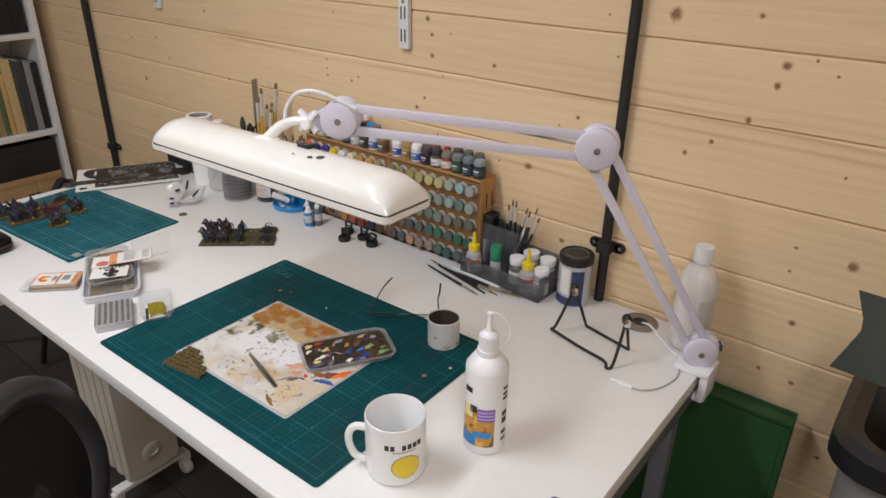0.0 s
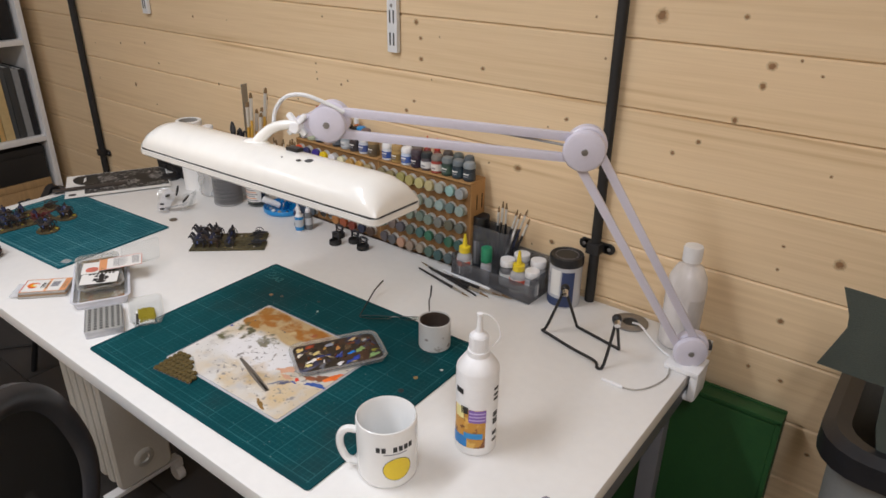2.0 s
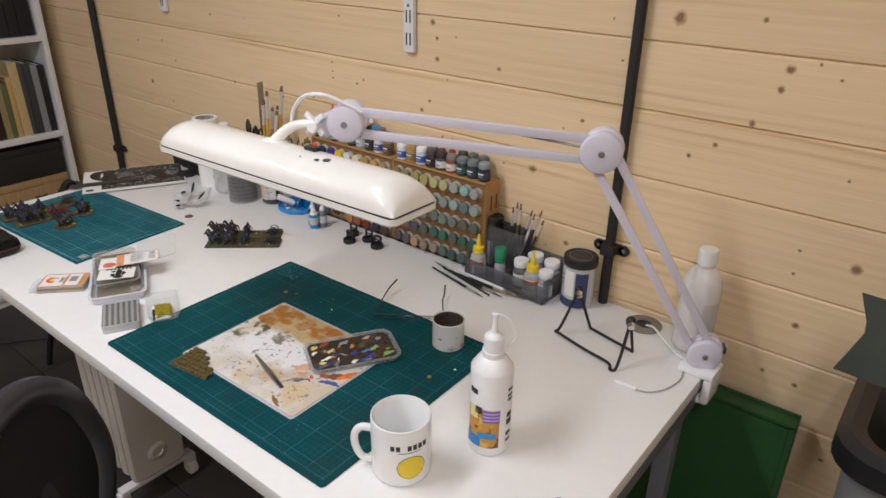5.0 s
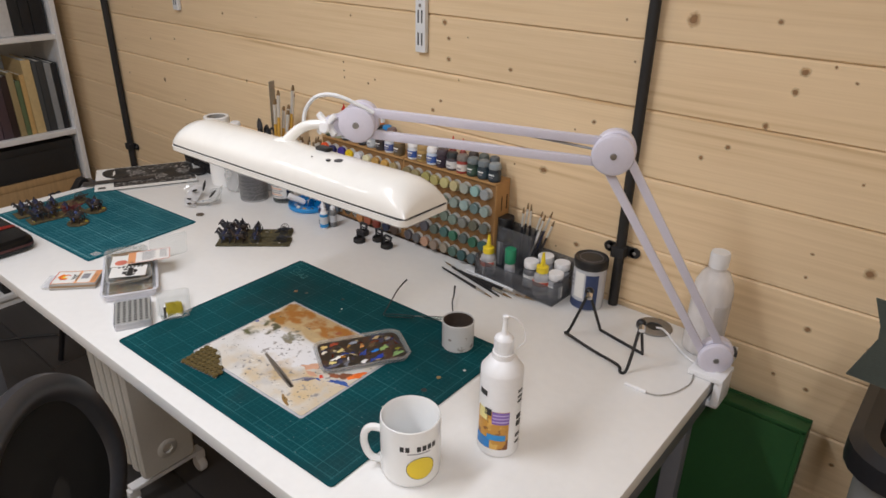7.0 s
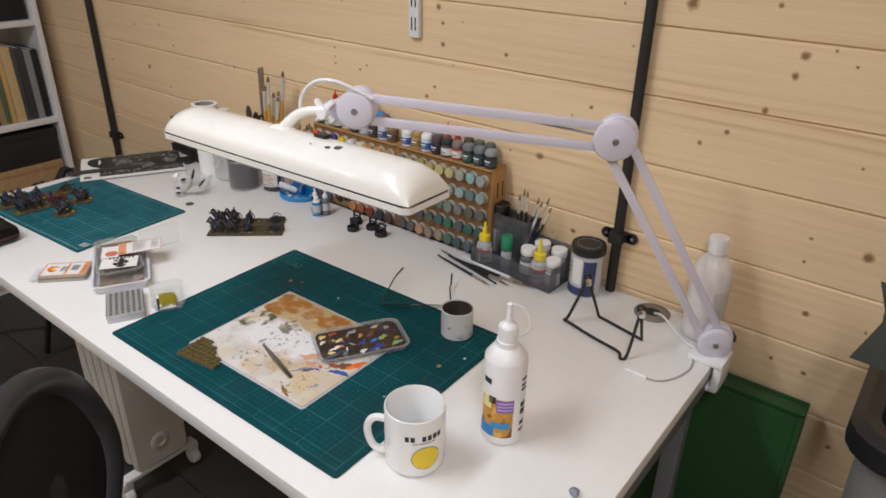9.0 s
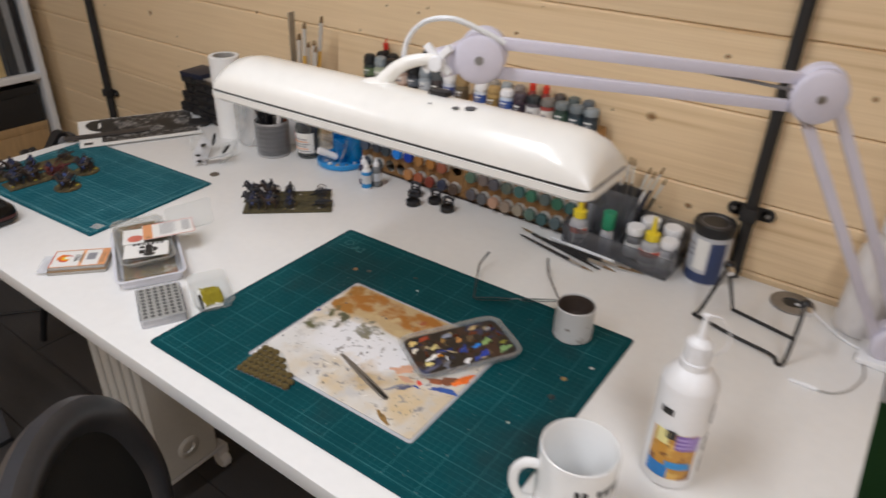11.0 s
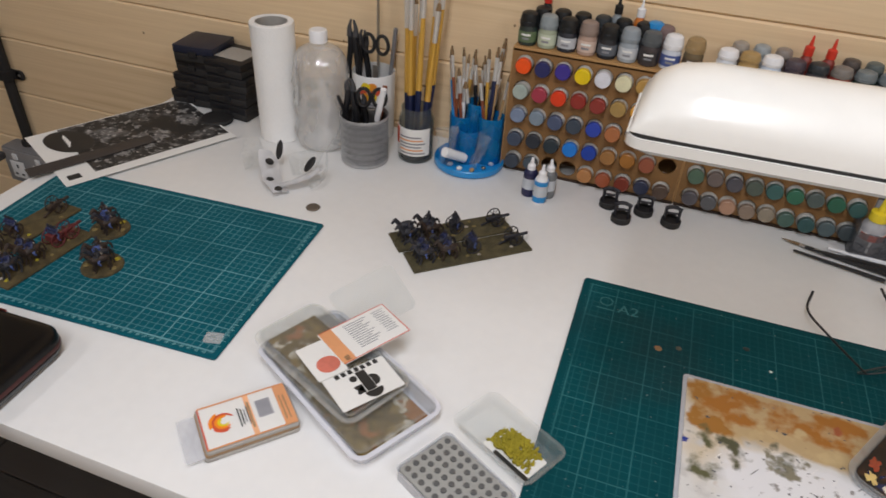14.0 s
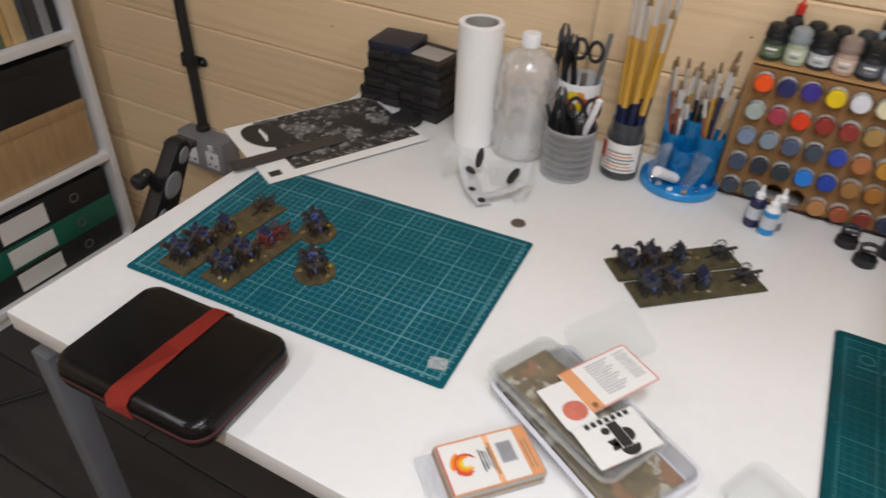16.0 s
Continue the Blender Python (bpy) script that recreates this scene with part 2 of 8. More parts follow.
def blot_mat(name, base, layers, rough=0.45):
    """A surface with blots of other colours: layers of (colour, noise scale, threshold, softness, box of x0 x1 y0 y1 or None)."""
    m = bpy.data.materials.new(name)
    m.use_nodes = True
    n, l = m.node_tree.nodes, m.node_tree.links
    b = n["Principled BSDF"]
    tc = n.new("ShaderNodeTexCoord")
    sep = n.new("ShaderNodeSeparateXYZ")
    l.new(tc.outputs["Object"], sep.inputs[0])
    last = None
    for i, (col, sc, th, so, box) in enumerate(layers):
        mp = n.new("ShaderNodeMapping")
        mp.inputs["Location"].default_value = (3.7 * i, 1.9 * i, 5.1 * i)
        l.new(tc.outputs["Object"], mp.inputs[0])
        noi = n.new("ShaderNodeTexNoise")
        noi.inputs["Scale"].default_value, noi.inputs["Detail"].default_value = sc, 4
        l.new(mp.outputs[0], noi.inputs[0])
        value = noi.outputs[0]
        if box:
            for axis, lo, hi in ((0, box[0], box[1]), (1, box[2], box[3])):
                for edge, sign in ((lo, 1), (hi, -1)):
                    r = n.new("ShaderNodeMapRange")
                    r.inputs[1].default_value, r.inputs[2].default_value = edge - sign * 0.012, edge + sign * 0.012
                    r.inputs[3].default_value, r.inputs[4].default_value = -0.3, 0.0
                    l.new(sep.outputs[axis], r.inputs[0])
                    a = n.new("ShaderNodeMath")
                    a.operation = "ADD"
                    l.new(value, a.inputs[0]), l.new(r.outputs[0], a.inputs[1])
                    value = a.outputs[0]
        f = n.new("ShaderNodeMapRange")
        f.inputs[1].default_value, f.inputs[2].default_value = th, th + so
        l.new(value, f.inputs[0])
        mix = n.new("ShaderNodeMix")
        mix.data_type = "RGBA"
        l.new(f.outputs[0], mix.inputs[0])
        if last is None:
            mix.inputs[6].default_value = lin(base)
        else:
            l.new(last, mix.inputs[6])
        mix.inputs[7].default_value = lin(col)
        last = mix.outputs[2]
    l.new(last, b.inputs["Base Color"])
    b.inputs["Roughness"].default_value = rough
    return m


PINE = pine("pine_boards")
KNOT = knot_mat()
WHITE_DESK = mat("white_laminate", (0.80, 0.79, 0.77), 0.42, var=0.035, scale=4, fine=60)
WHITE_GLOSS = mat("white_glaze", (0.82, 0.82, 0.81), 0.16, var=0.02, coat=0.4)
CREAM = mat("cream_enamel", (0.86, 0.84, 0.79), 0.24, var=0.05, scale=6, fine=40, coat=0.5)
LILAC = mat("pale_lilac_paint", (0.66, 0.635, 0.73), 0.35, var=0.04)
WHITE_PL = mat("white_plastic", (0.82, 0.82, 0.83), 0.38, var=0.04)
WHITE_BR = mat("white_bracket_paint", (0.74, 0.75, 0.76), 0.4, var=0.03)
SHELF_W = mat("white_shelf_paint", (0.78, 0.78, 0.78), 0.45, var=0.03)
BLACK = mat("black_plastic", (0.012, 0.012, 0.014), 0.4, var=0.3)
BLACK_MATT = mat("black_matt_paint", (0.016, 0.015, 0.015), 0.65, var=0.3, bump=0.2)
BLACK_FAB = mat("black_fabric", (0.020, 0.019, 0.018), 0.9, var=0.4, fine=600, bump=0.6)
BLACK_LEA = mat("black_leather_shell", (0.006, 0.0055, 0.0055), 0.2, var=0.3, fine=420, bump=0.06, spec=0.25)
MAROON = mat("maroon_zip_edge", (0.055, 0.012, 0.012), 0.55, var=0.2, fine=500, bump=0.5)
RED_BAND = mat("red_elastic", (0.42, 0.035, 0.02), 0.75, var=0.12, fine=700, bump=0.4)
DARK_GREY = mat("dark_grey_plastic", (0.05, 0.05, 0.055), 0.45, var=0.2)
MID_GREY = mat("mid_grey_plastic", (0.20, 0.20, 0.21), 0.5, var=0.15)
LEG_GREY = mat("grey_powder_coat", (0.13, 0.135, 0.15), 0.45, var=0.08, fine=500, bump=0.1)
STEEL = mat("brushed_steel", (0.55, 0.55, 0.55), 0.3, 1.0, var=0.12, stretch=(1, 12, 1))
CHROME = mat("chrome", (0.75, 0.75, 0.76), 0.12, 1.0, var=0.04)
DULL_STEEL = mat("dull_steel", (0.30, 0.29, 0.28), 0.42, 0.8, var=0.15)
MESH_GREY = mat("silver_mesh", (0.42, 0.42, 0.43), 0.42, 0.5, var=0.15)
FERRULE = mat("bright_ferrule", (0.72, 0.71, 0.68), 0.32, 0.55, var=0.08)
MDF = mat("laser_cut_mdf", (0.235, 0.122, 0.042), 0.62, var=0.16, scale=18, fine=300, bump=0.15)
MDF_SIDE = mat("mdf_side", (0.42, 0.235, 0.09), 0.6, var=0.14, scale=14, fine=240, bump=0.12)
CHAR = mat("charred_edge", (0.035, 0.02, 0.012), 0.8, var=0.3)
GREEN_PL = mat("green_tray_plastic", (0.013, 0.066, 0.016), 0.5, var=0.15, scale=5, fine=120, bump=0.1)
FELT = mat("dark_green_felt", (0.050, 0.060, 0.050), 0.95, var=0.2, fine=500, bump=0.5)
RAD = mat("cream_radiator_enamel", (0.62, 0.60, 0.55), 0.4, var=0.06, scale=6)
FLOOR_M = mat("dark_wood_floor", (0.030, 0.027, 0.026), 0.5, var=0.35, scale=6, fine=60, stretch=(0.5, 5, 1), per_piece=0.5, bump=0.15)
PLASTER = mat("white_ceiling_paint", (0.72, 0.70, 0.66), 0.8, var=0.04)
PAPER_W = mat("white_paper", (0.78, 0.77, 0.74), 0.65, var=0.03)
KITCHEN = mat("kitchen_paper", (0.84, 0.83, 0.81), 0.95, var=0.03, fine=260, bump=0.5)
CARDBOARD = mat("brown_card", (0.34, 0.22, 0.12), 0.75, var=0.1)
PACK_GREY = mat("grey_card", (0.36, 0.34, 0.31), 0.7, var=0.12)
ORANGE_PR = mat("orange_print", (0.72, 0.33, 0.15), 0.5, var=0.06)
RED_PR = mat("red_print", (0.62, 0.09, 0.04), 0.5, var=0.1)
INK = mat("black_ink", (0.02, 0.02, 0.02), 0.5, var=0.2)
GREY_INK = mat("grey_ink", (0.25, 0.25, 0.27), 0.5, var=0.1)
YELLOW_INK = mat("yellow_print", (0.78, 0.58, 0.02), 0.35, var=0.05)
YELLOW_PL = mat("yellow_plastic", (0.80, 0.62, 0.03), 0.4, var=0.05)
GREEN_CAP = mat("green_cap_plastic", (0.02, 0.24, 0.12), 0.4, var=0.1)
BLUE_PL = mat("blue_plastic", (0.01, 0.24, 0.58), 0.3, var=0.1, coat=0.3)
NAVY = mat("navy_label", (0.03, 0.05, 0.13), 0.45, var=0.1)
DARK_BLUE = mat("dark_blue_handle", (0.012, 0.018, 0.06), 0.35, var=0.2)
OCHRE = mat("varnished_yellow_wood", (0.55, 0.31, 0.05), 0.35, var=0.12, coat=0.3)
RED_WOOD = mat("red_brown_wood", (0.24, 0.07, 0.03), 0.35, var=0.15, coat=0.3)
BRISTLE = mat("brown_bristle", (0.20, 0.125, 0.06), 0.85, var=0.3, fine=900, bump=0.5)
BAMBOO = mat("bamboo_wood", (0.42, 0.27, 0.13), 0.5, var=0.14, stretch=(1, 8, 1))
FLOCK = mat("brown_flock", (0.19, 0.14, 0.05), 0.95, var=0.5, scale=60, fine=500, bump=1.0)
TUFT_B = mat("brown_tufts", (0.115, 0.080, 0.022), 0.95, var=0.5, scale=200, fine=900, bump=1.0)
TUFT_Y = mat("yellow_tufts", (0.40, 0.33, 0.022), 0.9, var=0.45, scale=150, fine=900, bump=1.0)
BASE_M = mat("earth_textured_base", (0.075, 0.062, 0.028), 0.95, var=0.6, scale=70, fine=600, bump=1.0)
BASE_Y = mat("earth_base_with_straw", (0.085, 0.062, 0.024), 0.95, var=0.6, scale=70, fine=600, bump=1.0)
FIG_DARK = mat("black_primer_paint", (0.020, 0.020, 0.026), 0.6, var=0.6, scale=120, fine=800)
FIG_SKY = mat("mid_blue_figure_paint", (0.055, 0.085, 0.24), 0.5, var=0.6, scale=160, fine=900)
FIG_BLUE = mat("dark_blue_figure_paint", (0.020, 0.026, 0.075), 0.5, var=0.6, scale=160, fine=900)
FIG_BROWN = mat("brown_figure_paint", (0.036, 0.022, 0.016), 0.6, var=0.6, scale=160, fine=900)
FIG_PALE = mat("bone_figure_paint", (0.34, 0.30, 0.25), 0.6, var=0.3, scale=160)
FIG_RED = mat("red_figure_paint", (0.12, 0.02, 0.02), 0.6, var=0.4, scale=160)
PRIMER_GREY = mat("dim_lid_grey", (0.09, 0.09, 0.09), 0.5, var=0.2)
LIQUID = mat("cream_liquid", (0.84, 0.77, 0.73), 0.35, var=0.04)
CLEAR = clear("clear_plastic", milk=0.08)
CLEAR_THIN = clear("clear_film", milk=0.05, gloss=0.06)
CLEAR_SMOKE = clear("smoked_acrylic", tint=(0.62, 0.63, 0.65), milk=0.16, milk_col=(0.35, 0.35, 0.37))
CLEAR_BLUE = clear("clear_blue_plastic", tint=(0.18, 0.55, 0.90), milk=0.42, milk_col=(0.01, 0.26, 0.56))
CLEAR_MILK = clear("milky_plastic", milk=0.45, milk_col=(0.80, 0.80, 0.84))
JAR_GLASS = clear("jar_glass", tint=(0.75, 0.78, 0.78), milk=0.10, milk_col=(0.3, 0.3, 0.3))
LENS = clear("spectacle_lens", tint=(0.9, 0.95, 0.93), milk=0.03, gloss=0.2, rough=0.03)
MUD = mat("dried_brown_paint", (0.07, 0.05, 0.04), 0.5, var=0.3)
STAINED_WHITE = blot_mat("stained_white_metal", (0.66, 0.66, 0.66), [((0.18, 0.14, 0.12), 60, 0.62, 0.08, None), ((0.5, 0.5, 0.52), 14, 0.5, 0.3, None)], 0.4)
paint_cache = {}


def paint(col, rough=0.4):
    key = tuple(round(c, 3) for c in col)
    if key not in paint_cache:
        paint_cache[key] = mat("paint_colour", col, rough, var=0.10, scale=60, fine=300)
    return paint_cache[key]


# ---- mesh tools ----
def thing(name, label, category, at=(0, 0, 0), rz=0.0, group="", kind=""):
    ob = new(name)
    ob.empty_display_size = 0.02
    ob.matrix_world = pose(*at, 0, 0, rz)
    return tagged(ob, label, category, group, kind)


def part(name, bm, material, parent=None, label="", smooth=35):
    me = bpy.data.meshes.new(name)
    bmesh.ops.recalc_face_normals(bm, faces=bm.faces)
    if smooth:
        for f in bm.faces:
            f.smooth = True
        for e in bm.edges:
            if len(e.link_faces) == 2 and e.calc_face_angle(0) > radians(smooth):
                e.smooth = False
    bm.to_mesh(me)
    bm.free()
    me.materials.append(material)
    ob = new(name, me)
    if parent is not None:
        ob.parent = parent
    if label:
        ob["label"] = label
    return ob


def solo(name, bm, material, label, category, at=(0, 0, 0), rz=0.0, group="", kind="", smooth=35):
    ob = part(name, bm, material, None, "", smooth)
    ob.matrix_world = pose(*at, 0, 0, rz)
    return tagged(ob, label, category, group, kind)


def box(bm, c, s, rot=None, bevel=0.0, seg=2):
    m = Matrix.Translation(c) @ (rot or Matrix()) @ Matrix.Diagonal((*s, 1))
    r = bmesh.ops.create_cube(bm, size=1, matrix=m)
    if bevel:
        edges = list({e for v in r["verts"] for e in v.link_edges})
        bmesh.ops.bevel(bm, geom=edges, offset=bevel, segments=seg, affect="EDGES", profile=0.6)
    return bm


def B(c, s, rot=None, bevel=0.0, seg=2):
    return box(bmesh.new(), c, s, rot, bevel, seg)


def lathe(bm, prof, seg=24, m=None, close=True):
    """Turn a profile of (radius, height) about z; ends at radius 0 close it."""
    m = m or Matrix()
    rings = []
    for r, z in prof:
        if r < 1e-6:
            rings.append([bm.verts.new(m @ Vector((0, 0, z)))])
        else:
            rings.append([bm.verts.new(m @ Vector((r * math.cos(2 * math.pi * i / seg), r * math.sin(2 * math.pi * i / seg), z))) for i in range(seg)])
    for a, b in zip(rings, rings[1:]):
        for i in range(seg):
            j = (i + 1) % seg
            if len(a) == 1 and len(b) == 1:
                continue
            if len(a) == 1:
                bm.faces.new((a[0], b[j], b[i]))
            elif len(b) == 1:
                bm.faces.new((a[i], a[j], b[0]))
            else:
                bm.faces.new((a[i], a[j], b[j], b[i]))
    return bm


def L(prof, seg=24, m=None):
    return lathe(bmesh.new(), prof, seg, m)


def cyl(r, z0, z1, bev=0.0):
    return [(0, z0), (r - bev, z0), (r, z0 + bev), (r, z1 - bev), (r - bev, z1), (0, z1)] if bev else [(0, z0), (r, z0), (r, z1), (0, z1)]


def tube(bm, pts, r, seg=8, r_end=None):
    """A round rod along points."""
    pts = [Vector(p) for p in pts]
    rings, up = [], None
    for i, p in enumerate(pts):
        d = (pts[min(i + 1, len(pts) - 1)] - pts[max(i - 1, 0)]).normalized()
        side = d.cross(up if up is not None else (Vector((0, 0, 1)) if abs(d.z) < 0.9 else Vector((1, 0, 0)))).normalized()
        up = side.cross(d)
        rr = r if r_end is None else r + (r_end - r) * i / (len(pts) - 1)
        rings.append([bm.verts.new(p + rr * (math.cos(2 * math.pi * k / seg) * side + math.sin(2 * math.pi * k / seg) * up)) for k in range(seg)])
    for a, b in zip(rings, rings[1:]):
        for k in range(seg):
            j = (k + 1) % seg
            bm.faces.new((a[k], a[j], b[j], b[k]))
    bm.faces.new(rings[0][::-1])
    bm.faces.new(rings[-1])
    return bm


def T(pts, r, seg=8, r_end=None):
    return tube(bmesh.new(), pts, r, seg, r_end)


def arc(pts, n=8):
    """A smooth run of points through the given ones."""
    pts = [Vector(p) for p in pts]
    full, out = [2 * pts[0] - pts[1], *pts, 2 * pts[-1] - pts[-2]], []
    for a, b, c, d in zip(full, full[1:], full[2:], full[3:]):
        for i in range(n):
            t = i / n
            out.append(0.5 * (2 * b + (c - a) * t + (2 * a - 5 * b + 4 * c - d) * t * t + (3 * b - a - 3 * c + d) * t ** 3))
    return out + [pts[-1]]


def outline(w, d, r, seg=5):
    """A rounded rectangle, centred."""
    out = []
    for cx, cy, a0 in ((w / 2 - r, d / 2 - r, 0), (-w / 2 + r, d / 2 - r, 90), (-w / 2 + r, -d / 2 + r, 180), (w / 2 - r, -d / 2 + r, 270)):
        for i in range(seg + 1):
            a = radians(a0 + 90 * i / seg)
            out.append((cx + r * math.cos(a), cy + r * math.sin(a)))
    return out


def stack(bm, rings, cap=True):
    """Skin between outlines: rings of (points, z)."""
    vs = [[bm.verts.new((x, y, z)) for x, y in pts] for pts, z in rings]
    for a, b in zip(vs, vs[1:]):
        for i in range(len(a)):
            j = (i + 1) % len(a)
            bm.faces.new((a[i], a[j], b[j], b[i]))
    if cap:
        bm.faces.new(vs[0][::-1])
        bm.faces.new(vs[-1])
    return bm


def slab(w, d, h, r=0.01, ease=0.0, z0=0.0):
    bm = bmesh.new()
    e = ease
    if e:
        return stack(bm, [(outline(w - 2 * e, d - 2 * e, max(r - e, 0.001)), z0), (outline(w, d, r), z0 + e), (outline(w, d, r), z0 + h - e), (outline(w - 2 * e, d - 2 * e, max(r - e, 0.001)), z0 + h)])
    return stack(bm, [(outline(w, d, r), z0), (outline(w, d, r), z0 + h)])


def tray(w, d, h, r, wall, floor, taper=0.0, flange=0.0):
    """An open tray with a floor, walls and perhaps a flange."""
    bm = bmesh.new()
    rings = [(outline(w - 2 * taper, d - 2 * taper, r), 0)]
    if flange:
        rings += [(outline(w, d, r), h - 0.0015), (outline(w + 2 * flange, d + 2 * flange, r + flange), h - 0.0015), (outline(w + 2 * flange, d + 2 * flange, r + flange), h)]
    else:
        rings += [(outline(w, d, r), h)]
    rings += [(outline(w - 2 * wall, d - 2 * wall, max(r - wall, 0.001)), h), (outline(w - 2 * wall - 2 * taper, d - 2 * wall - 2 * taper, max(r - wall, 0.001)), floor)]
    return stack(bm, rings)


def poly(pts, h, z0=0.0):
    return stack(bmesh.new(), [(pts, z0), (pts, z0 + h)])


def blob(rx, ry, rz_, c=(0, 0, 0), seg=10, rings=6, m=None):
    bm = bmesh.new()
    bmesh.ops.create_uvsphere(bm, u_segments=seg, v_segments=rings, radius=1, matrix=(m or Matrix()) @ Matrix.Translation(c) @ Matrix.Diagonal((rx, ry, rz_, 1)))
    return bm


def join(*bms):
    out = bmesh.new()
    for b in bms:
        me = bpy.data.meshes.new("tmp")
        b.to_mesh(me)
        b.free()
        out.from_mesh(me)
        bpy.data.meshes.remove(me)
    return out


def wrap_band(r, z0, z1, a0, a1, seg=16, lift=0.0006):
    """A label lying round a cylinder, from angle a0 to a1 in degrees; solid and thin."""
    bm = bmesh.new()
    cols = []
    for i in range(seg + 1):
        a = radians(a0 + (a1 - a0) * i / seg)
        c, s = math.cos(a), math.sin(a)
        cols.append([bm.verts.new((rr * c, rr * s, z)) for rr, z in ((r + 0.0001, z0), (r + lift, z0), (r + lift, z1), (r + 0.0001, z1))])
    for p, q in zip(cols, cols[1:]):
        for k in range(4):
            j = (k + 1) % 4
            bm.faces.new((p[k], p[j], q[j], q[k]))
    bm.faces.new(cols[0])
    bm.faces.new(cols[-1][::-1])
    return bm


def along(a, b):
    """The pose whose z runs from a towards b, set at a."""
    a, b = Vector(a), Vector(b)
    return Matrix.Translation(a) @ (b - a).to_track_quat("Z", "Y").to_matrix().to_4x4()


def words(text, size, material, parent, m, name="lettering"):
    cu = bpy.data.curves.new(name, "FONT")
    cu.body, cu.size, cu.extrude, cu.align_x, cu.align_y = text, size, 0.0002, "CENTER", "CENTER"
    tmp = new(name + "_curve", cu)
    me = bpy.data.meshes.new_from_object(tmp.evaluated_get(bpy.context.evaluated_depsgraph_get()))
    bpy.data.objects.remove(tmp)
    me.materials.clear()
    me.materials.append(material)
    ob = new(name, me)
    ob.parent = parent
    ob.matrix_local = m
    return ob


# ---- room ----
ROOM_L, ROOM_R, ROOM_F, CEIL = -3.06, 1.30, -2.20, 2.42


def slab_wall(name, c, s, label):
    return solo(name, B(c, s), PINE, label, "wall", kind="structure", smooth=0)


wall_north = solo("wall_north", B(((ROOM_L + ROOM_R) / 2, WALL + 0.07, CEIL / 2), (ROOM_R - ROOM_L + 0.2, 0.10, CEIL)), CHAR,
                  "tongue and groove pine board wall behind the desk", "wall", kind="structure", smooth=0)
slab_wall("wall_west", (ROOM_L - 0.05, (ROOM_F + WALL) / 2, CEIL / 2), (0.1, WALL - ROOM_F, CEIL), "plain pine wall behind the bookcase")
slab_wall("wall_east", (ROOM_R + 0.05, (ROOM_F + WALL) / 2, CEIL / 2), (0.1, WALL - ROOM_F, CEIL), "plain pine wall closing the room")
slab_wall("wall_south", ((ROOM_L + ROOM_R) / 2, ROOM_F - 0.05, CEIL / 2), (ROOM_R - ROOM_L, 0.1, CEIL), "plain pine wall closing the room")
solo("ceiling", B(((ROOM_L + ROOM_R) / 2, (ROOM_F + WALL) / 2, CEIL + 0.05), (ROOM_R - ROOM_L + 0.3, WALL - ROOM_F + 0.3, 0.1)), PLASTER,
     "white painted ceiling", "ceiling", kind="structure", smooth=0)
floor = solo("floor", B(((ROOM_L + ROOM_R) / 2, (ROOM_F + WALL) / 2, -0.06), (ROOM_R - ROOM_L + 0.3, WALL - ROOM_F + 0.3, 0.1)), CHAR,
             "dark grey wood plank floor", "floor", kind="structure", smooth=0)

# housings out of view; the right-hand one is made up for the added fill
for lx, ly, lz, ll, lw in LAMPS:
    t = thing("unseen_ceiling_light", "unseen slim white batten light fixed to the ceiling", "ceiling light", (lx, ly, lz), group="ceiling battens")
    part("housing", slab(0.14, ll + 0.06, CEIL - lz - 0.004, 0.01, 0.004, 0.004), WHITE_PL, t)

# black conduits fixed to the wall with saddles
def wall_post(x, saddles, width, foot):
    t = thing("wall_post", "black round conduit pipe fixed upright to the pine wall", "conduit", (x, WALL - 0.002, 0), group="wall conduits")
    part("pipe", L(cyl(width / 2, foot, 2.40), 24, pose(0, -width / 2 - 0.001, 0)), BLACK_MATT, t)
    for z in saddles:
        s = part("saddle", B((0, -0.014, z), (width + 0.008, 0.027, 0.024), bevel=0.002), BLACK_MATT, t)
        for sx in (-1, 1):
            lathe_m = pose(sx * (width / 2 + 0.018), -0.0005, z, 90, 0, 0)
            part("ear", join(L(cyl(0.012, 0, 0.005, 0.001), 16, lathe_m), B((sx * (width / 2 + 0.008), -0.003, z), (0.02, 0.005, 0.022))), BLACK_MATT, t)
            part("screw", L(cyl(0.004, 0.005, 0.0066, 0.0005), 10, lathe_m), DULL_STEEL, t, "dull steel screw")


wall_post(-0.341, (0.862, 1.75), 0.021, 0.02)
wall_post(-2.414, (0.660, 1.60), 0.024, 0.488)
sock = thing("socket_box", "grey metal double socket box at the end of the conduit", "socket box", (-2.395, WALL - 0.002, 0.43))
part("box_body", B((0, -0.024, 0), (0.155, 0.048, 0.096), bevel=0.004), MID_GREY, sock)
part("face_plate", B((0, -0.0495, 0), (0.146, 0.003, 0.088), bevel=0.0012), mat("steel_grey_plate", (0.30, 0.30, 0.31), 0.4, 0.3), sock, "steel grey face plate")
for sx in (-1, 1):
    so = part("socket", B((sx * 0.036, -0.0517, -0.008), (0.042, 0.0016, 0.046), bevel=0.0006), WHITE_BR, sock, "white socket insert")
    for hx, hz, hw, hh in ((0, 0.006, 0.005, 0.009), (-0.010, -0.016, 0.008, 0.005), (0.010, -0.016, 0.008, 0.005)):
        part("pin_hole", B((sx * 0.036 + hx, -0.0527, hz - 0.004), (hw, 0.001, hh)), INK, so, "dark pin hole")
    part("rocker", B((sx * 0.036, -0.0518, 0.028), (0.014, 0.004, 0.016), bevel=0.001), WHITE_BR, sock, "white rocker switch")
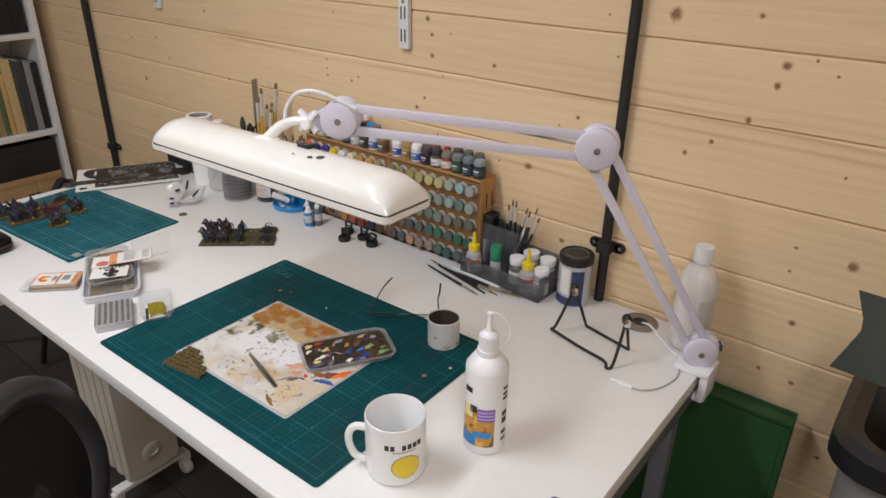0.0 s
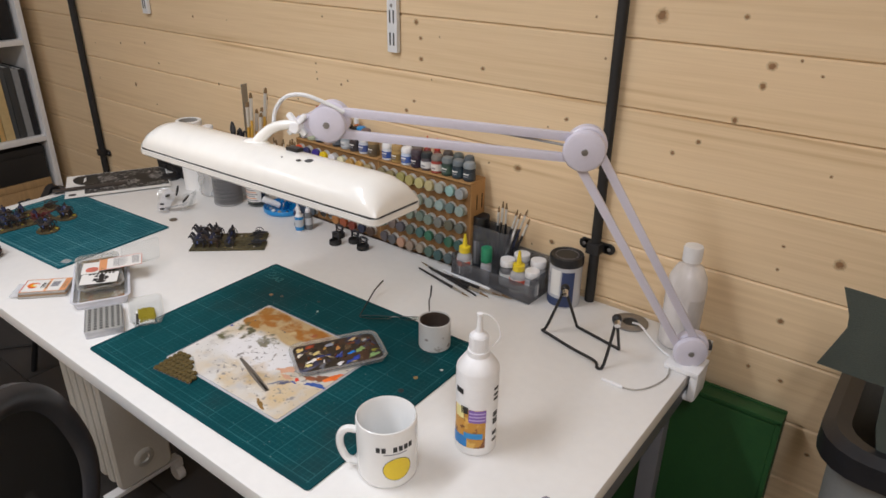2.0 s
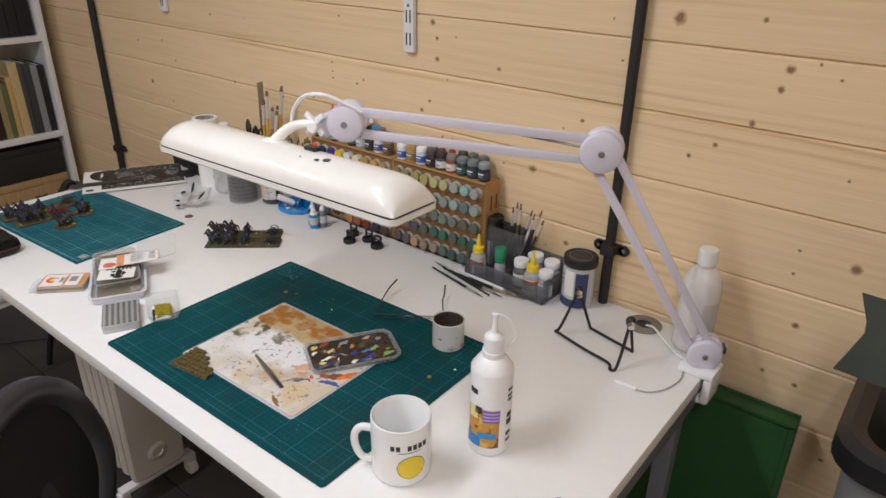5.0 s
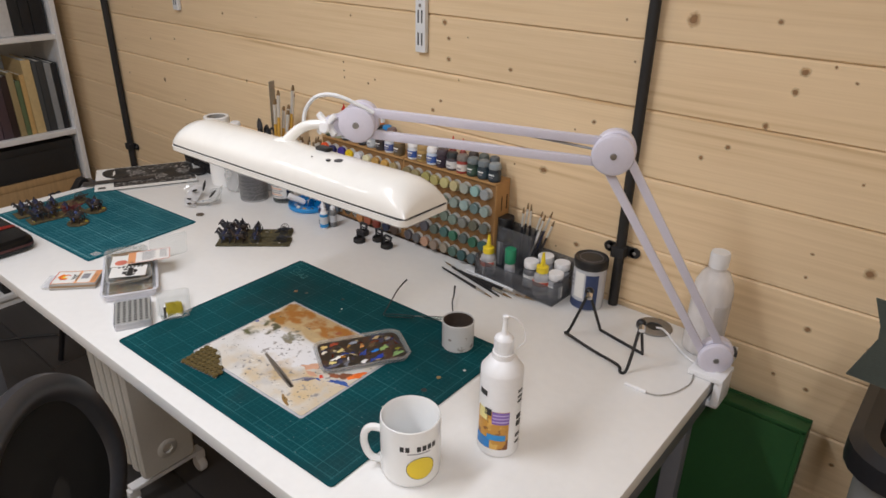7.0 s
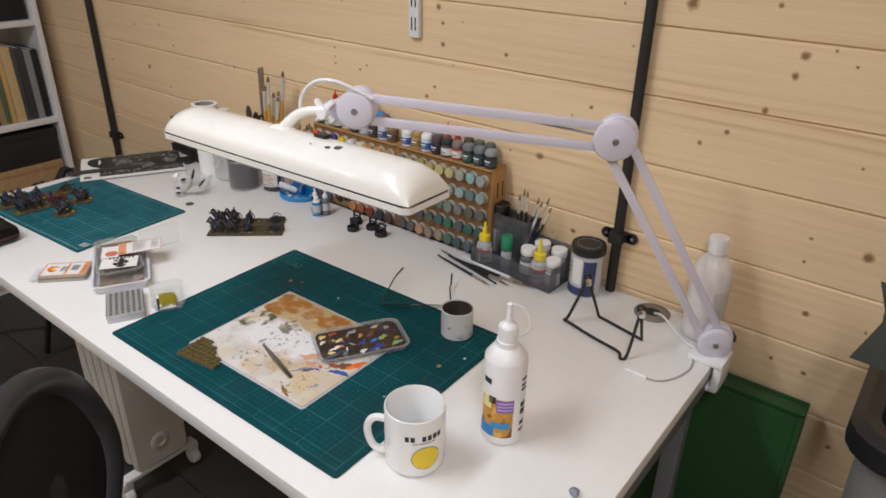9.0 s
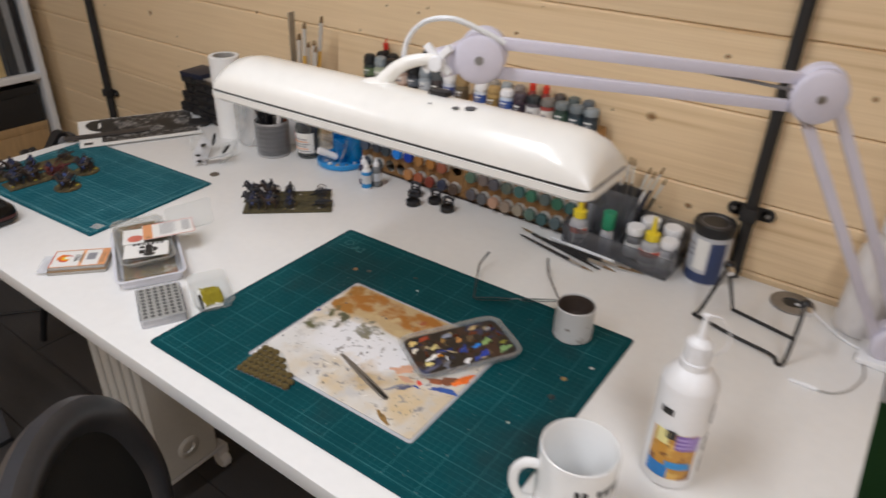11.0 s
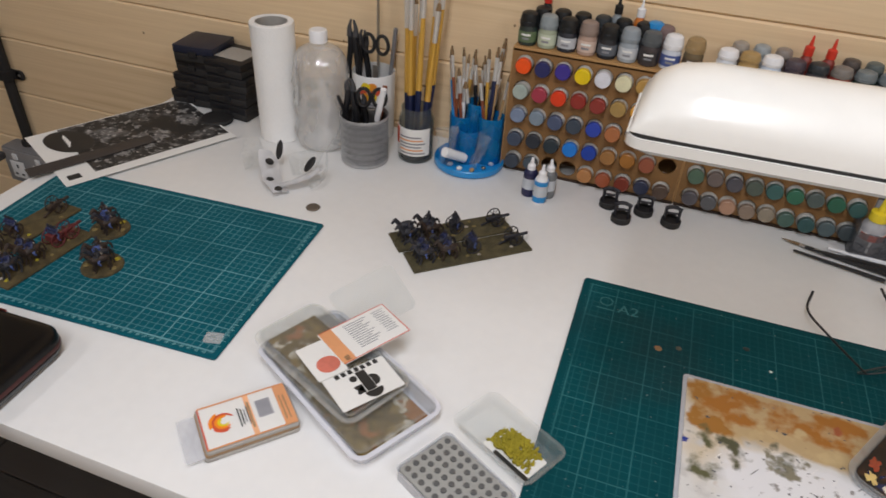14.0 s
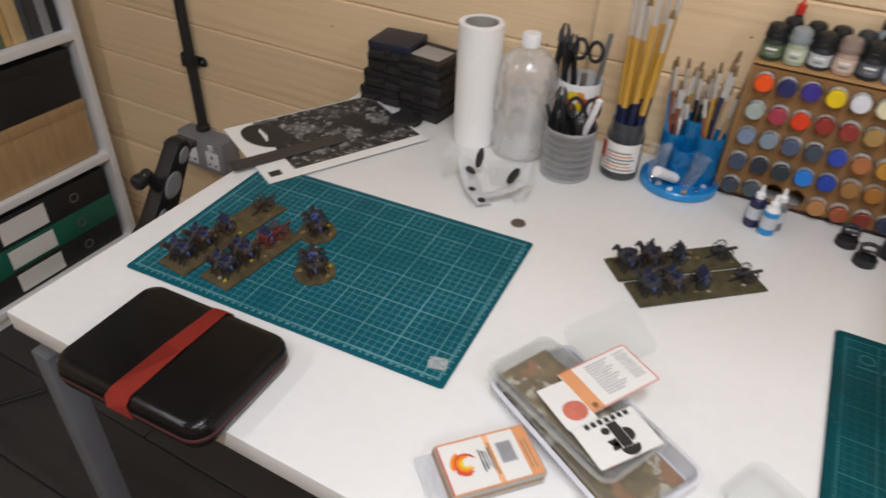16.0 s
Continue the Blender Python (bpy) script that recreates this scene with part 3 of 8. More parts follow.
part("gland", L(cyl(0.017, 0.048, 0.062, 0.002), 20, pose(-0.019, -0.014, 0)), BLACK_MATT, sock, "black conduit collar")


def twin_slot(x, z0):
    """White slotted shelf upright on the wall."""
    t = thing("shelf_upright", "white slotted steel shelf upright screwed to the wall", "shelf upright", (x, WALL - 0.002, 0), group="shelf uprights")
    part("channel", B((0, -0.006, (z0 + 2.2) / 2), (0.030, 0.012, 2.2 - z0), bevel=0.002), WHITE_BR, t)
    for k in range(16):
        z = z0 + 0.03 + k * 0.05
        for sx in (-0.0055, 0.0055):
            part("slot", B((sx, -0.0122, z), (0.0035, 0.0012, 0.028)), INK, t)
        if k % 4 == 1:
            part("screw_head", L(cyl(0.004, 0, 0.002, 0.0005), 10, pose(0, -0.012, z + 0.024, 90, 0, 0)), DULL_STEEL, t, "small steel screw")


twin_slot(-0.899, 1.200)
twin_slot(-1.941, 1.208)

# ---- desk ----
DX0, DX1, DY0, DY1 = -1.884, -0.074, 0.575, 1.388
desk = thing("desk", "long white laminate desk with grey metal legs", "desk", ((DX0 + DX1) / 2, (DY0 + DY1) / 2, 0))
W2, D2 = (DX1 - DX0) / 2, (DY1 - DY0) / 2
part("desktop", B((0, 0, DESK - 0.014), (2 * W2, 2 * D2, 0.028), bevel=0.0015), WHITE_DESK, desk, "white laminate desktop")
for sx in (-1, 1):
    part("end_rail", B((sx * (W2 - 0.020), 0, DESK - 0.028 - 0.02), (0.034, 2 * D2 - 0.04, 0.04), bevel=0.002), LEG_GREY, desk, "grey steel end rail")
    for sy in (-1, 1):
        lg = part("leg", B((sx * (W2 - 0.020), (-D2 + 0.020 if sy < 0 else 0.20), (DESK - 0.068) / 2 + 0.004), (0.032, 0.032, DESK - 0.076), bevel=0.003), LEG_GREY, desk, "grey steel leg")
        part("leg_foot", B((sx * (W2 - 0.020), (-D2 + 0.020 if sy < 0 else 0.20), 0.006), (0.038, 0.038, 0.012), bevel=0.002), BLACK, lg, "black plastic foot")
part("back_rail", B((0, D2 - 0.045, DESK - 0.05), (2 * W2 - 0.13, 0.03, 0.04), bevel=0.002), LEG_GREY, desk)

# ---- cutting mats ----
mat_big = solo("cutting_mat", slab(0.597, 0.457, 0.003, 0.007, 0.0008), grid_mat("green_mat", (0.0005, 0.055, 0.066), (0.07, 0.26, 0.27), 0.0008, 0.0013, 0.22, 0.50, size=(0.597, 0.457), margin=0.013, grime=0.65),
               "large dark green cutting mat with faded grid and paint stains", "cutting mat", (-0.7015, 0.845, DESK + 0.0004), 0.9)
mat_small = solo("cutting_mat", slab(0.457, 0.300, 0.003, 0.004, 0.0006), grid_mat("teal_mat", (0.002, 0.088, 0.118), (0.28, 0.55, 0.58), 0.0009, 0.0014, 0.36, 0.62, size=(0.457, 0.300), margin=0.011, grime=0.12),
                 "teal cutting mat with clear white printed grid", "cutting mat", (-1.612, 0.870, DESK + 0.0004), 3.6)
MAT_PRINT = mat("pale_mat_print", (0.16, 0.36, 0.37), 0.6, var=0.1)
MAT_FADED = mat("faded_mat_print", (0.018, 0.14, 0.15), 0.6, var=0.3)
words("A2", 0.024, MAT_FADED, mat_big, pose(-0.232, 0.176, 0.0031, 0, 0, 0), "size_mark")
part("print_ring", lathe(bmesh.new(), [(0.0075, 0.003), (0.009, 0.003), (0.009, 0.0032), (0.0075, 0.0032), (0.0075, 0.003)], 20, pose(-0.262, 0.186, 0)), MAT_FADED, mat_big, "small printed ring")
part("print_bar", slab(0.022, 0.0016, 0.0003, 0.0005, 0.0, 0.003), MAT_FADED, mat_big, "small printed line").matrix_local = pose(-0.262, 0.170, 0)
for k in range(1, 44):
    words(str(k), 0.0052, MAT_PRINT, mat_small, pose(-0.22 + 0.01 * k, -0.1437, 0.0031), "numeral")
for k in range(1, 28):
    words(str(k), 0.0052, MAT_PRINT, mat_small, pose(0.2222, -0.14 + 0.01 * k, 0.0031, 0, 0, 90), "numeral")
solo("tape_scrap", slab(0.022, 0.018, 0.0004, 0.002), clear("thin_tape", milk=0.30, milk_col=(0.75, 0.78, 0.78)), "scrap of cloudy clear tape stuck on the mat", "tape", (-1.397, 0.764, DESK + 0.0036), 15)

# ---- desk lamp ----
lamp = thing("desk_lamp", "white fluorescent swing-arm desk lamp clamped to the desk edge", "desk lamp", (-0.062, 1.19, DESK))
LO = Vector((-0.062, 1.19, DESK))


def P(x, y, z):
    return Vector((x, y, z)) - LO


def lamp_head():
    a, b = P(-0.978, 0.822, 1.098), P(-0.391, 0.818, 1.111)
    m = Matrix.Translation(a) @ Matrix.Rotation(math.atan2((b - a).y, (b - a).x), 4, "Z") @ Matrix.Rotation(-math.atan2((b - a).z, (b - a).x), 4, "Y")
    length, half = (b - a).length, 0.049
    hood, lip, seam = bmesh.new(), bmesh.new(), bmesh.new()

    def section(x, k, h):
        # half ellipse over the rim; k narrows and h lowers it towards the ends
        return [(x, half * k * math.cos(math.pi * i / 16), h * math.sin(math.pi * i / 16) ** 0.8) for i in range(17)]
    stations = [(0.0, 0.92, 0.003), (0.003, 0.95, 0.016), (0.012, 0.97, 0.030), (0.026, 0.99, 0.038), (0.05, 1, 0.042), (length - 0.06, 1, 0.042), (length - 0.036, 0.995, 0.040), (length - 0.017, 0.98, 0.032), (length - 0.005, 0.96, 0.017), (length, 0.93, 0.003)]
    rows = [[hood.verts.new(m @ Vector(p)) for p in section(*s)] for s in stations]
    for r0, r1 in zip(rows, rows[1:]):
        for i in range(16):
            hood.faces.new((r0[i], r0[i + 1], r1[i + 1], r1[i]))
    hood.faces.new(rows[0])
    hood.faces.new(rows[-1][::-1])
    hood.faces.new([r[0] for r in rows] + [r[-1] for r in reversed(rows)])
    part("hood", hood, CREAM, lamp, "glossy cream-white domed hood")
    pts = [(x + length / 2, y) for x, y in outline(length, 2 * half, 0.012)]
    stack(seam, [(pts, -0.0026), (pts, 0.0002)])
    bmesh.ops.transform(seam, matrix=m, verts=seam.verts)
    part("seam", seam, INK, lamp, "thin black rubber seam")
    wide = [(x + length / 2, y) for x, y in outline(length + 0.004, 2 * half + 0.004, 0.014)]
    slim = [(x + length / 2, y) for x, y in outline(length - 0.012, 2 * half - 0.012, 0.012)]
    stack(lip, [(slim, -0.017), (wide, -0.011), (wide, -0.0027)])
    bmesh.ops.transform(lip, matrix=m, verts=lip.verts)
    part("lower_rim", lip, CREAM, lamp, "cream-white lower rim")
    for x, y, r in ((0.420, -0.010, 0.007), (0.405, -0.018, 0.004), (0.372, -0.022, 0.0015)):
        part("vent_screw", L(cyl(r, 0, 0.0014, 0.0004), 12, m @ Matrix.Translation((x, y, 0.0405))), DARK_GREY, lamp, "small dark screw hole in the hood")
    part("switch", B((0, 0, 0), (0.026, 0.014, 0.006), m @ Matrix.Translation((0.362, 0.012, 0.044)), 0.001), BLACK, lamp, "black rocker switch")


lamp_head()
# neck from the hood to the first joint
part("neck", join(T(arc([P(-0.712, 0.830, 1.139), P(-0.702, 0.836, 1.152), P(-0.688, 0.844, 1.166), P(-0.668, 0.853, 1.175), P(-0.644, 0.864, 1.177)], 5), 0.0105, 14, 0.0070),
                  blob(0.026, 0.015, 0.009, (0, 0, 0), 16, 8, Matrix.Translation(P(-0.712, 0.830, 1.141)) @ pose(0, 0, 0, 0, 0, 25))), CREAM, lamp, "cream-white cast neck")
S1, S2, S3 = P(-0.601, 0.886, 1.179), P(-0.255, 1.103, 1.151), P(-0.077, 1.252, 0.773)
facing = Vector((0.50, -0.85, -0.05)).normalized()


def joint(c, r, thick, material=LILAC):
    m = along(c - facing * thick, c)
    part("joint_cap", lathe(bmesh.new(), [(0, 0), (r * 0.8, 0), (r, 0.004), (r, thick - 0.006), (r * 0.94, thick - 0.002), (r * 0.8, thick), (0, thick)], 32, m), material, lamp, "pale lilac round joint cover")
    part("joint_screw", L([(0, thick), (0.0055, thick), (0.005, thick + 0.002), (0, thick + 0.0025)], 12, m), DULL_STEEL, lamp, "steel joint screw")
    part("joint_back", L(cyl(r * 0.96, -0.022, -0.002, 0.003), 28, m @ Matrix.Translation((0.004, 0.004, 0))), LILAC, lamp)


joint(S1, 0.031, 0.014)
joint(S2, 0.034, 0.014)
joint(S3, 0.031, 0.014)


def bar(a, b, w, t_):
    a, b = Vector(a), Vector(b)
    d = (b - a)
    x = d.normalized()
    z = x.cross(-facing).normalized()
    y = z.cross(x)
    m = Matrix((x, y, z)).transposed().to_4x4()
    m.translation = (a + b) / 2
    return B((0, 0, 0), (d.length, t_, w), m, 0.0015)


back = -facing * 0.018
up1 = Vector((0, 0, 1))
part("arm_bar", bar(S1 + back + up1 * 0.019, S2 + back + up1 * 0.017, 0.014, 0.010), LILAC, lamp)
part("arm_bar", bar(S1 + back - up1 * 0.017, S2 + back - up1 * 0.017, 0.014, 0.010), LILAC, lamp)
side = (S3 - S2).normalized().cross(facing).normalized()
part("arm_bar", bar(S2 + back + side * 0.019, S3 + back + side * 0.016, 0.014, 0.010), LILAC, lamp)
part("arm_bar", bar(S2 + back - side * 0.019, S3 + back - side * 0.016, 0.014, 0.010), LILAC, lamp)
part("spring", T([S2 + back * 1.2 - (S2 - S1) * 0.03, S2 + back * 1.2 - (S2 - S1) * 0.42 + up1 * 0.014], 0.0022, 6), DULL_STEEL, lamp, "thin steel spring")
# star knob
K = P(-0.647, 0.866, 1.173)
km = along(K, K + Vector((0.25, -0.95, 0.05)))
kb = bmesh.new()
for a in (45, 135):
    box(kb, (0, 0, 0.004), (0.046, 0.0095, 0.009), km @ Matrix.Rotation(radians(a), 4, "Z"), 0.003)
lathe(kb, cyl(0.010, -0.02, 0.012, 0.002), 14, km)
part("star_knob", kb, WHITE_PL, lamp, "white four-armed tightening knob")
part("knuckle", join(bar(K - facing * 0.012 - up1 * 0.004, S1 + back + up1 * 0.004, 0.034, 0.018), bar(K - facing * 0.006 + up1 * 0.008, S1 + back + up1 * 0.027, 0.006, 0.022)), LILAC, lamp)
part("flex", T(arc([P(-0.690, 0.852, 1.166), P(-0.688, 0.858, 1.195), P(-0.665, 0.862, 1.219), P(-0.630, 0.870, 1.226), P(-0.600, 0.890, 1.213), P(-0.578, 0.905, 1.200)], 6), 0.0033, 8), WHITE_BR, lamp, "white looping flex")
# base clamp over the desk edge
part("clamp", join(B(P(-0.086, 1.268, DESK + 0.006), (0.064, 0.062, 0.011), bevel=0.003), B(P(-0.062, 1.268, DESK - 0.020), (0.016, 0.056, 0.062), bevel=0.005),
                   B(P(-0.080, 1.268, DESK - 0.052), (0.046, 0.044, 0.014), bevel=0.006), L(cyl(0.012, 0.010, 0.030, 0.002), 18, Matrix.Translation((-0.017, 0.076, 0)))), WHITE_PL, lamp, "white desk clamp")
part("clamp_screw", L(cyl(0.006, -0.045, -0.0285), 10, Matrix.Translation((-0.030, 0.078, 0))), STEEL, lamp, "steel clamp screw")
part("socket", B(P(-0.080, 1.290, 0.775), (0.05, 0.02, 0.012), pose(0, 0, 0, 0, 0, 30), 0.002), DARK_GREY, lamp, "dark base socket")
solo("lamp_lead", T(arc([(-0.118, 1.256, DESK + 0.006), (-0.106, 1.236, DESK + 0.003), (-0.101, 1.205, DESK + 0.002), (-0.112, 1.163, DESK + 0.002), (-0.130, 1.138, DESK + 0.002), (-0.150, 1.130, DESK + 0.002)], 6), 0.0014, 6), PACK_GREY, "thin grey lead lying on the desk", "lead")
solo("lead_connector", join(T([(-0.150, 1.130, DESK + 0.0035), (-0.166, 1.130, DESK + 0.0035)], 0.0035, 8), T([(-0.166, 1.130, DESK + 0.0035), (-0.170, 1.130, DESK + 0.0035)], 0.0042, 8), T([(-0.170, 1.130, DESK + 0.0035), (-0.190, 1.130, DESK + 0.0035)], 0.003, 8)),
     WHITE_PL, "small white in-line plug at the lead's end", "plug")
grom = thing("cable_grommet", "grey oval cable outlet set in the desk", "cable outlet", (-0.231, 1.347, DESK), 20)
part("rim", lathe(bmesh.new(), [(0.016, 0.001), (0.030, 0.001), (0.036, 0.0006), (0.036, 0.0035), (0.032, 0.005), (0.016, 0.004), (0.016, 0.001)], 32), DULL_STEEL, grom)
part("hole", L(cyl(0.0165, 0.0005, 0.0015), 24), INK, grom, "dark opening")
solo("lamp_cable", T(arc([(-0.225, 1.345, DESK + 0.004), (-0.205, 1.335, DESK + 0.010), (-0.172, 1.312, DESK + 0.004), (-0.140, 1.286, DESK + 0.003), (-0.116, 1.274, DESK + 0.004)], 6), 0.0022, 6), WHITE_PL, "white cable from desk outlet to lamp", "cable")

# ---- paint rack ----
RX0, RX1, RXM, RY0, RZ1 = -1.203, -0.628, -0.908, 1.329, DESK + 0.213
cap_cols = [
    "E8500F 23265A 3A2C86 E2C20A D8D8DE DCD6B0 B08A48 C0964A 9A8A60",
    "9CA8A0 A03848 D2380E 8C2A20 8A3026 A0824A D49A38 C08A60 8A8A86",
    "74829A 7C8A96 4C5670 38424E 2840A0 A8683E B8842E B87848 707878",
    "3C4658 2C3038 303A40 1E78D0 123A9A 9A6C38 A06A2C 905038 140E0A",
    "343C48 48525A 22140A 1E120A B07A48 9A5030 7E382A 343A50 5A4A40",
]
cap_right = [
    "807554 8E835C 999357 A79C61 B5AD77 B3A87D 999D93 88ACA9 929798",
    "6A7163 6E755D 7B8161 848868 7C8678 818D86 8B9F9C 617574 8C9C97",
    "5A6460 626D5F 6C776B 768072 5D6B61 6E7C72 70726C 5A5A4C 5B605A",
    "4C6453 665B56 4D4B51 4D574E 355B58 2C664E 4D5956 2A5E48 315551",
    "555155 5A5A5C AD876F 877667 8A8070 4A645A 365656 526164 485256",
]


def hexcol(h):
    v = [int(h[i:i + 2], 16) / 255 for i in (0, 2, 4)]
    return [((c + 0.055) / 1.055) ** 2.4 if c > 0.04 else c / 12.92 for c in v]


def paint_rack(x0, x1, table, label, right_end):
    w, h, d = x1 - x0, RZ1 - DESK, WALL - 0.010 - RY0
    rack = thing("paint_rack", label, "paint rack", (x0, RY0, DESK), group="paint racks")
    cols, rows = 9, 5
    r_hole = 0.0142
    # front board with a round hole for each bottle
    bm = bmesh.new()
    cw, rh = (w - 0.012) / cols, 0.0422
    for i in range(cols):
        for j in range(rows):
            cx, cz = 0.006 + cw * (i + 0.5), 0.0012 + rh * (rows - 1 - j + 0.5)
            for y in (0.0, 0.003):
                ring = [bm.verts.new((cx + r_hole * math.cos(a * math.pi / 8), y, cz + r_hole * math.sin(a * math.pi / 8))) for a in range(16)]
                sq = []
                for a in range(16):
                    ca, sa = math.cos(a * math.pi / 8), math.sin(a * math.pi / 8)
                    k = max(abs(ca), abs(sa))
                    sq.append(bm.verts.new((cx + ca / k * cw / 2, y, cz + sa / k * rh / 2)))
                for a in range(16):
                    b = (a + 1) % 16
                    bm.faces.new((ring[a], ring[b], sq[b], sq[a]) if y == 0 else (sq[a], sq[b], ring[b], ring[a]))
                if y == 0:
                    first = ring
                else:
                    for a in range(16):
                        b = (a + 1) % 16
                        bm.faces.new((first[a], ring[a], ring[b], first[b]))
    for c, s in (((w / 2, 0.0015, h - 0.0015), (w, 0.003, 0.003)), ((0.003, 0.0015, h / 2), (0.006, 0.003, h)), ((w - 0.003, 0.0015, h / 2), (0.006, 0.003, h))):
        box(bm, c, s)
    part("front_board", bm, MDF, rack, "brown laser-cut front board with round holes")
    part("top_board", B((w / 2, d / 2 + 0.001, h + 0.002), (w, d + 0.002, 0.004)), MDF_SIDE, rack)
    part("back_board", B((w / 2, d - 0.0015, h / 2), (w - 0.008, 0.003, h)), MDF, rack)
    for sx, x in ((0, 0.0), (1, w)):
        part("side_board", B((x, d / 2, h / 2), (0.0035, d - 0.002, h), bevel=0.0004), MDF_SIDE, rack, "light brown side board")
    if right_end:
        for dy in (0.024, 0.044):
            for dz in (0.045, 0.165):
                part("slot", B((w + 0.002, dy, dz), (0.0012, 0.003, 0.035)), CHAR, rack, "charred slot")
    part("foot_strip", B((w / 2, 0.001, 0.002), (w + 0.002, 0.008, 0.004)), CHAR, rack, "charred lower edge")
    rnd = random.Random(5)
    for j, row in enumerate(table):
        for i, hx in enumerate(row.split()):
            dark = hx in ("140E0A", "22140A", "1E120A")
            cx, cz = 0.006 + cw * (i + 0.5), 0.0012 + rh * (rows - 1 - j + 0.5)
            if dark:
                continue
            yy = -rnd.uniform(0.0135, 0.0185)
            m = pose(cx, yy, cz, -90 + rnd.uniform(-4, 1), 0, rnd.uniform(-4, 4))
            bt = part("paint_bottle", L([(0.0118, 0.009), (0.0125, 0.0095), (0.0132, 0.012), (0.0132, 0.050), (0, 0.050)], 16, m), paint([0.50, 0.49, 0.46]), rack)
            part("bottle_cap", L([(0, 0.0), (0.0112, 0.0), (0.0124, 0.0012), (0.0126, 0.009), (0.0118, 0.0102), (0, 0.0102)], 18, m), paint(hexcol(hx)), bt)
    return rack


paint_rack(RX0, RXM, cap_cols, "brown fibreboard paint rack full of coloured bottle caps", False)
paint_rack(RXM + 0.004, RX1, cap_right, "brown fibreboard paint rack with green and cream caps", True)

# ---- bookcase ----
BX, BY1, BY0 = -2.750, 1.345, 0.560
case = thing("bookcase", "tall white bookcase full of books, files and boxes", "bookcase", (BX - 0.14, (BY0 + BY1) / 2, 0))
by = (BY1 - BY0) / 2
for sy in (-1, 1):
    part("side_panel", B((0, sy * (by - 0.010), 1.0), (0.28, 0.020, 2.0), bevel=0.001), SHELF_W, case)
for z in (0.045, 0.325, 0.668, 1.047, 1.42, 1.99):
    part("shelf_board", B((0, 0, z - 0.001), (0.276, 2 * by - 0.041, 0.020), bevel=0.001), SHELF_W, case)
part("back_panel", B((-0.137, 0, 1.0), (0.005, 2 * by - 0.04, 1.98)), SHELF_W, case)
part("plinth", B((0.12, 0, 0.018), (0.012, 2 * by - 0.042, 0.034)), SHELF_W, case)


def book(y, z, t_, h, d, col, lean=0.0, pages=True, label="closed book standing upright on the shelf", front=0.0):
    bk = thing("book", label, "book", (BX - 0.03 + front, y, z), group="books on the shelf")
    m = pose(0, 0, 0, lean, 0, 0)
    part("cover", join(B((-d / 2, t_ / 2 - 0.001, h / 2), (d, 0.002, h), m), B((-d / 2, -t_ / 2 + 0.001, h / 2), (d, 0.002, h), m), B((-0.001, 0, h / 2), (0.003, t_, h), m, 0.0008)), paint(col, 0.5), bk)
    part("pages", B((-d / 2 - 0.002, 0, h / 2), (d - 0.008, t_ - 0.0045, h - 0.008), m), PAPER_W, bk, "cream page block")


rnd = random.Random(11)
# middle shelf: books leaning slightly towards the wall side
y = 1.318
book_cols = ["1C1C20", "8C8E90", "3A3C3E", "44484C", "C8B080", "C8A46A", "5A6A4A", "9C8A64", "2E1E1C", "4A3A40", "5C4A52", "6A3A22", "7A4A30", "B07A30", "8A3020", "3A3026", "A89870", "403028", "6A5A4A", "2A2A30"]
for i, c in enumerate(book_cols):
    t_ = rnd.uniform(0.014, 0.034)
    h = rnd.uniform(0.235, 0.29) if i < 6 else rnd.uniform(0.20, 0.26)
    y -= t_ + 0.0015
    if y < 0.62:
        break
    book(y + t_ / 2, 0.6785, t_, h, rnd.uniform(0.16, 0.20), hexcol(c), rnd.uniform(0.0, 1.0))
y = 1.315
for i, c in enumerate(["15161A", "1A1B20", "202226", "C8C8C8", "B8BAC0", "D0CCC4", "A8B0B8", "C4C0B8", "8090A0", "B0A8A0", "D0D0D0", "A0A8B0", "C8C4BC"]):
    t_ = rnd.uniform(0.030, 0.05)
    y -= t_ + 0.002
    if y < 0.62:
        break
    book(y + t_ / 2, 1.0575, t_, rnd.uniform(0.29, 0.31), 0.22, hexcol(c), 0, label="tall file standing upright on the shelf")


def shelf_box(name, cat, label, yc, z, w, h, d, material, lid=0.0, lid_mat=None):
    b = thing(name, label, cat, (BX - 0.02 - d / 2, yc, z))
    part("box_body", B((0, 0, (h - lid) / 2), (d, w, h - lid), bevel=0.003), material, b)
    if lid:
        part("lid", B((0, 0, h - lid / 2), (d + 0.004, w + 0.004, lid), bevel=0.002), lid_mat or material, b)
    return b


shelf_box("wooden_box", "box", "plain light brown wooden box on the shelf", 1.08, 0.3355, 0.46, 0.165, 0.24, BAMBOO, 0.03)
shelf_box("black_box", "box", "black box on top of a wooden box", 1.08, 0.501, 0.46, 0.135, 0.23, BLACK_MATT, 0.03)
for k, (m_, zz, hh) in enumerate(((BLACK_MATT, 0.0545, 0.075), (mat("green_box_file", (0.01, 0.12, 0.075), 0.5), 0.130, 0.075), (BLACK_MATT, 0.2055, 0.085))):
    b = shelf_box("box_file", "box file", "green box file lying in a stack" if k == 1 else "black box file lying in a stack", 1.11, zz, 0.40, hh, 0.25, m_)
    part("spine_label", B((0.1256, -0.06, hh / 2), (0.001, 0.13, hh * 0.72)), PAPER_W, b, "white paper spine label")
    part("finger_hole", lathe(bmesh.new(), [(0.010, 0), (0.014, 0), (0.014, 0.0015), (0.010, 0.0015), (0.010, 0)], 20, pose(0.125, 0.09, hh / 2, 90, 0, 90)), DULL_STEEL, b, "steel finger ring")

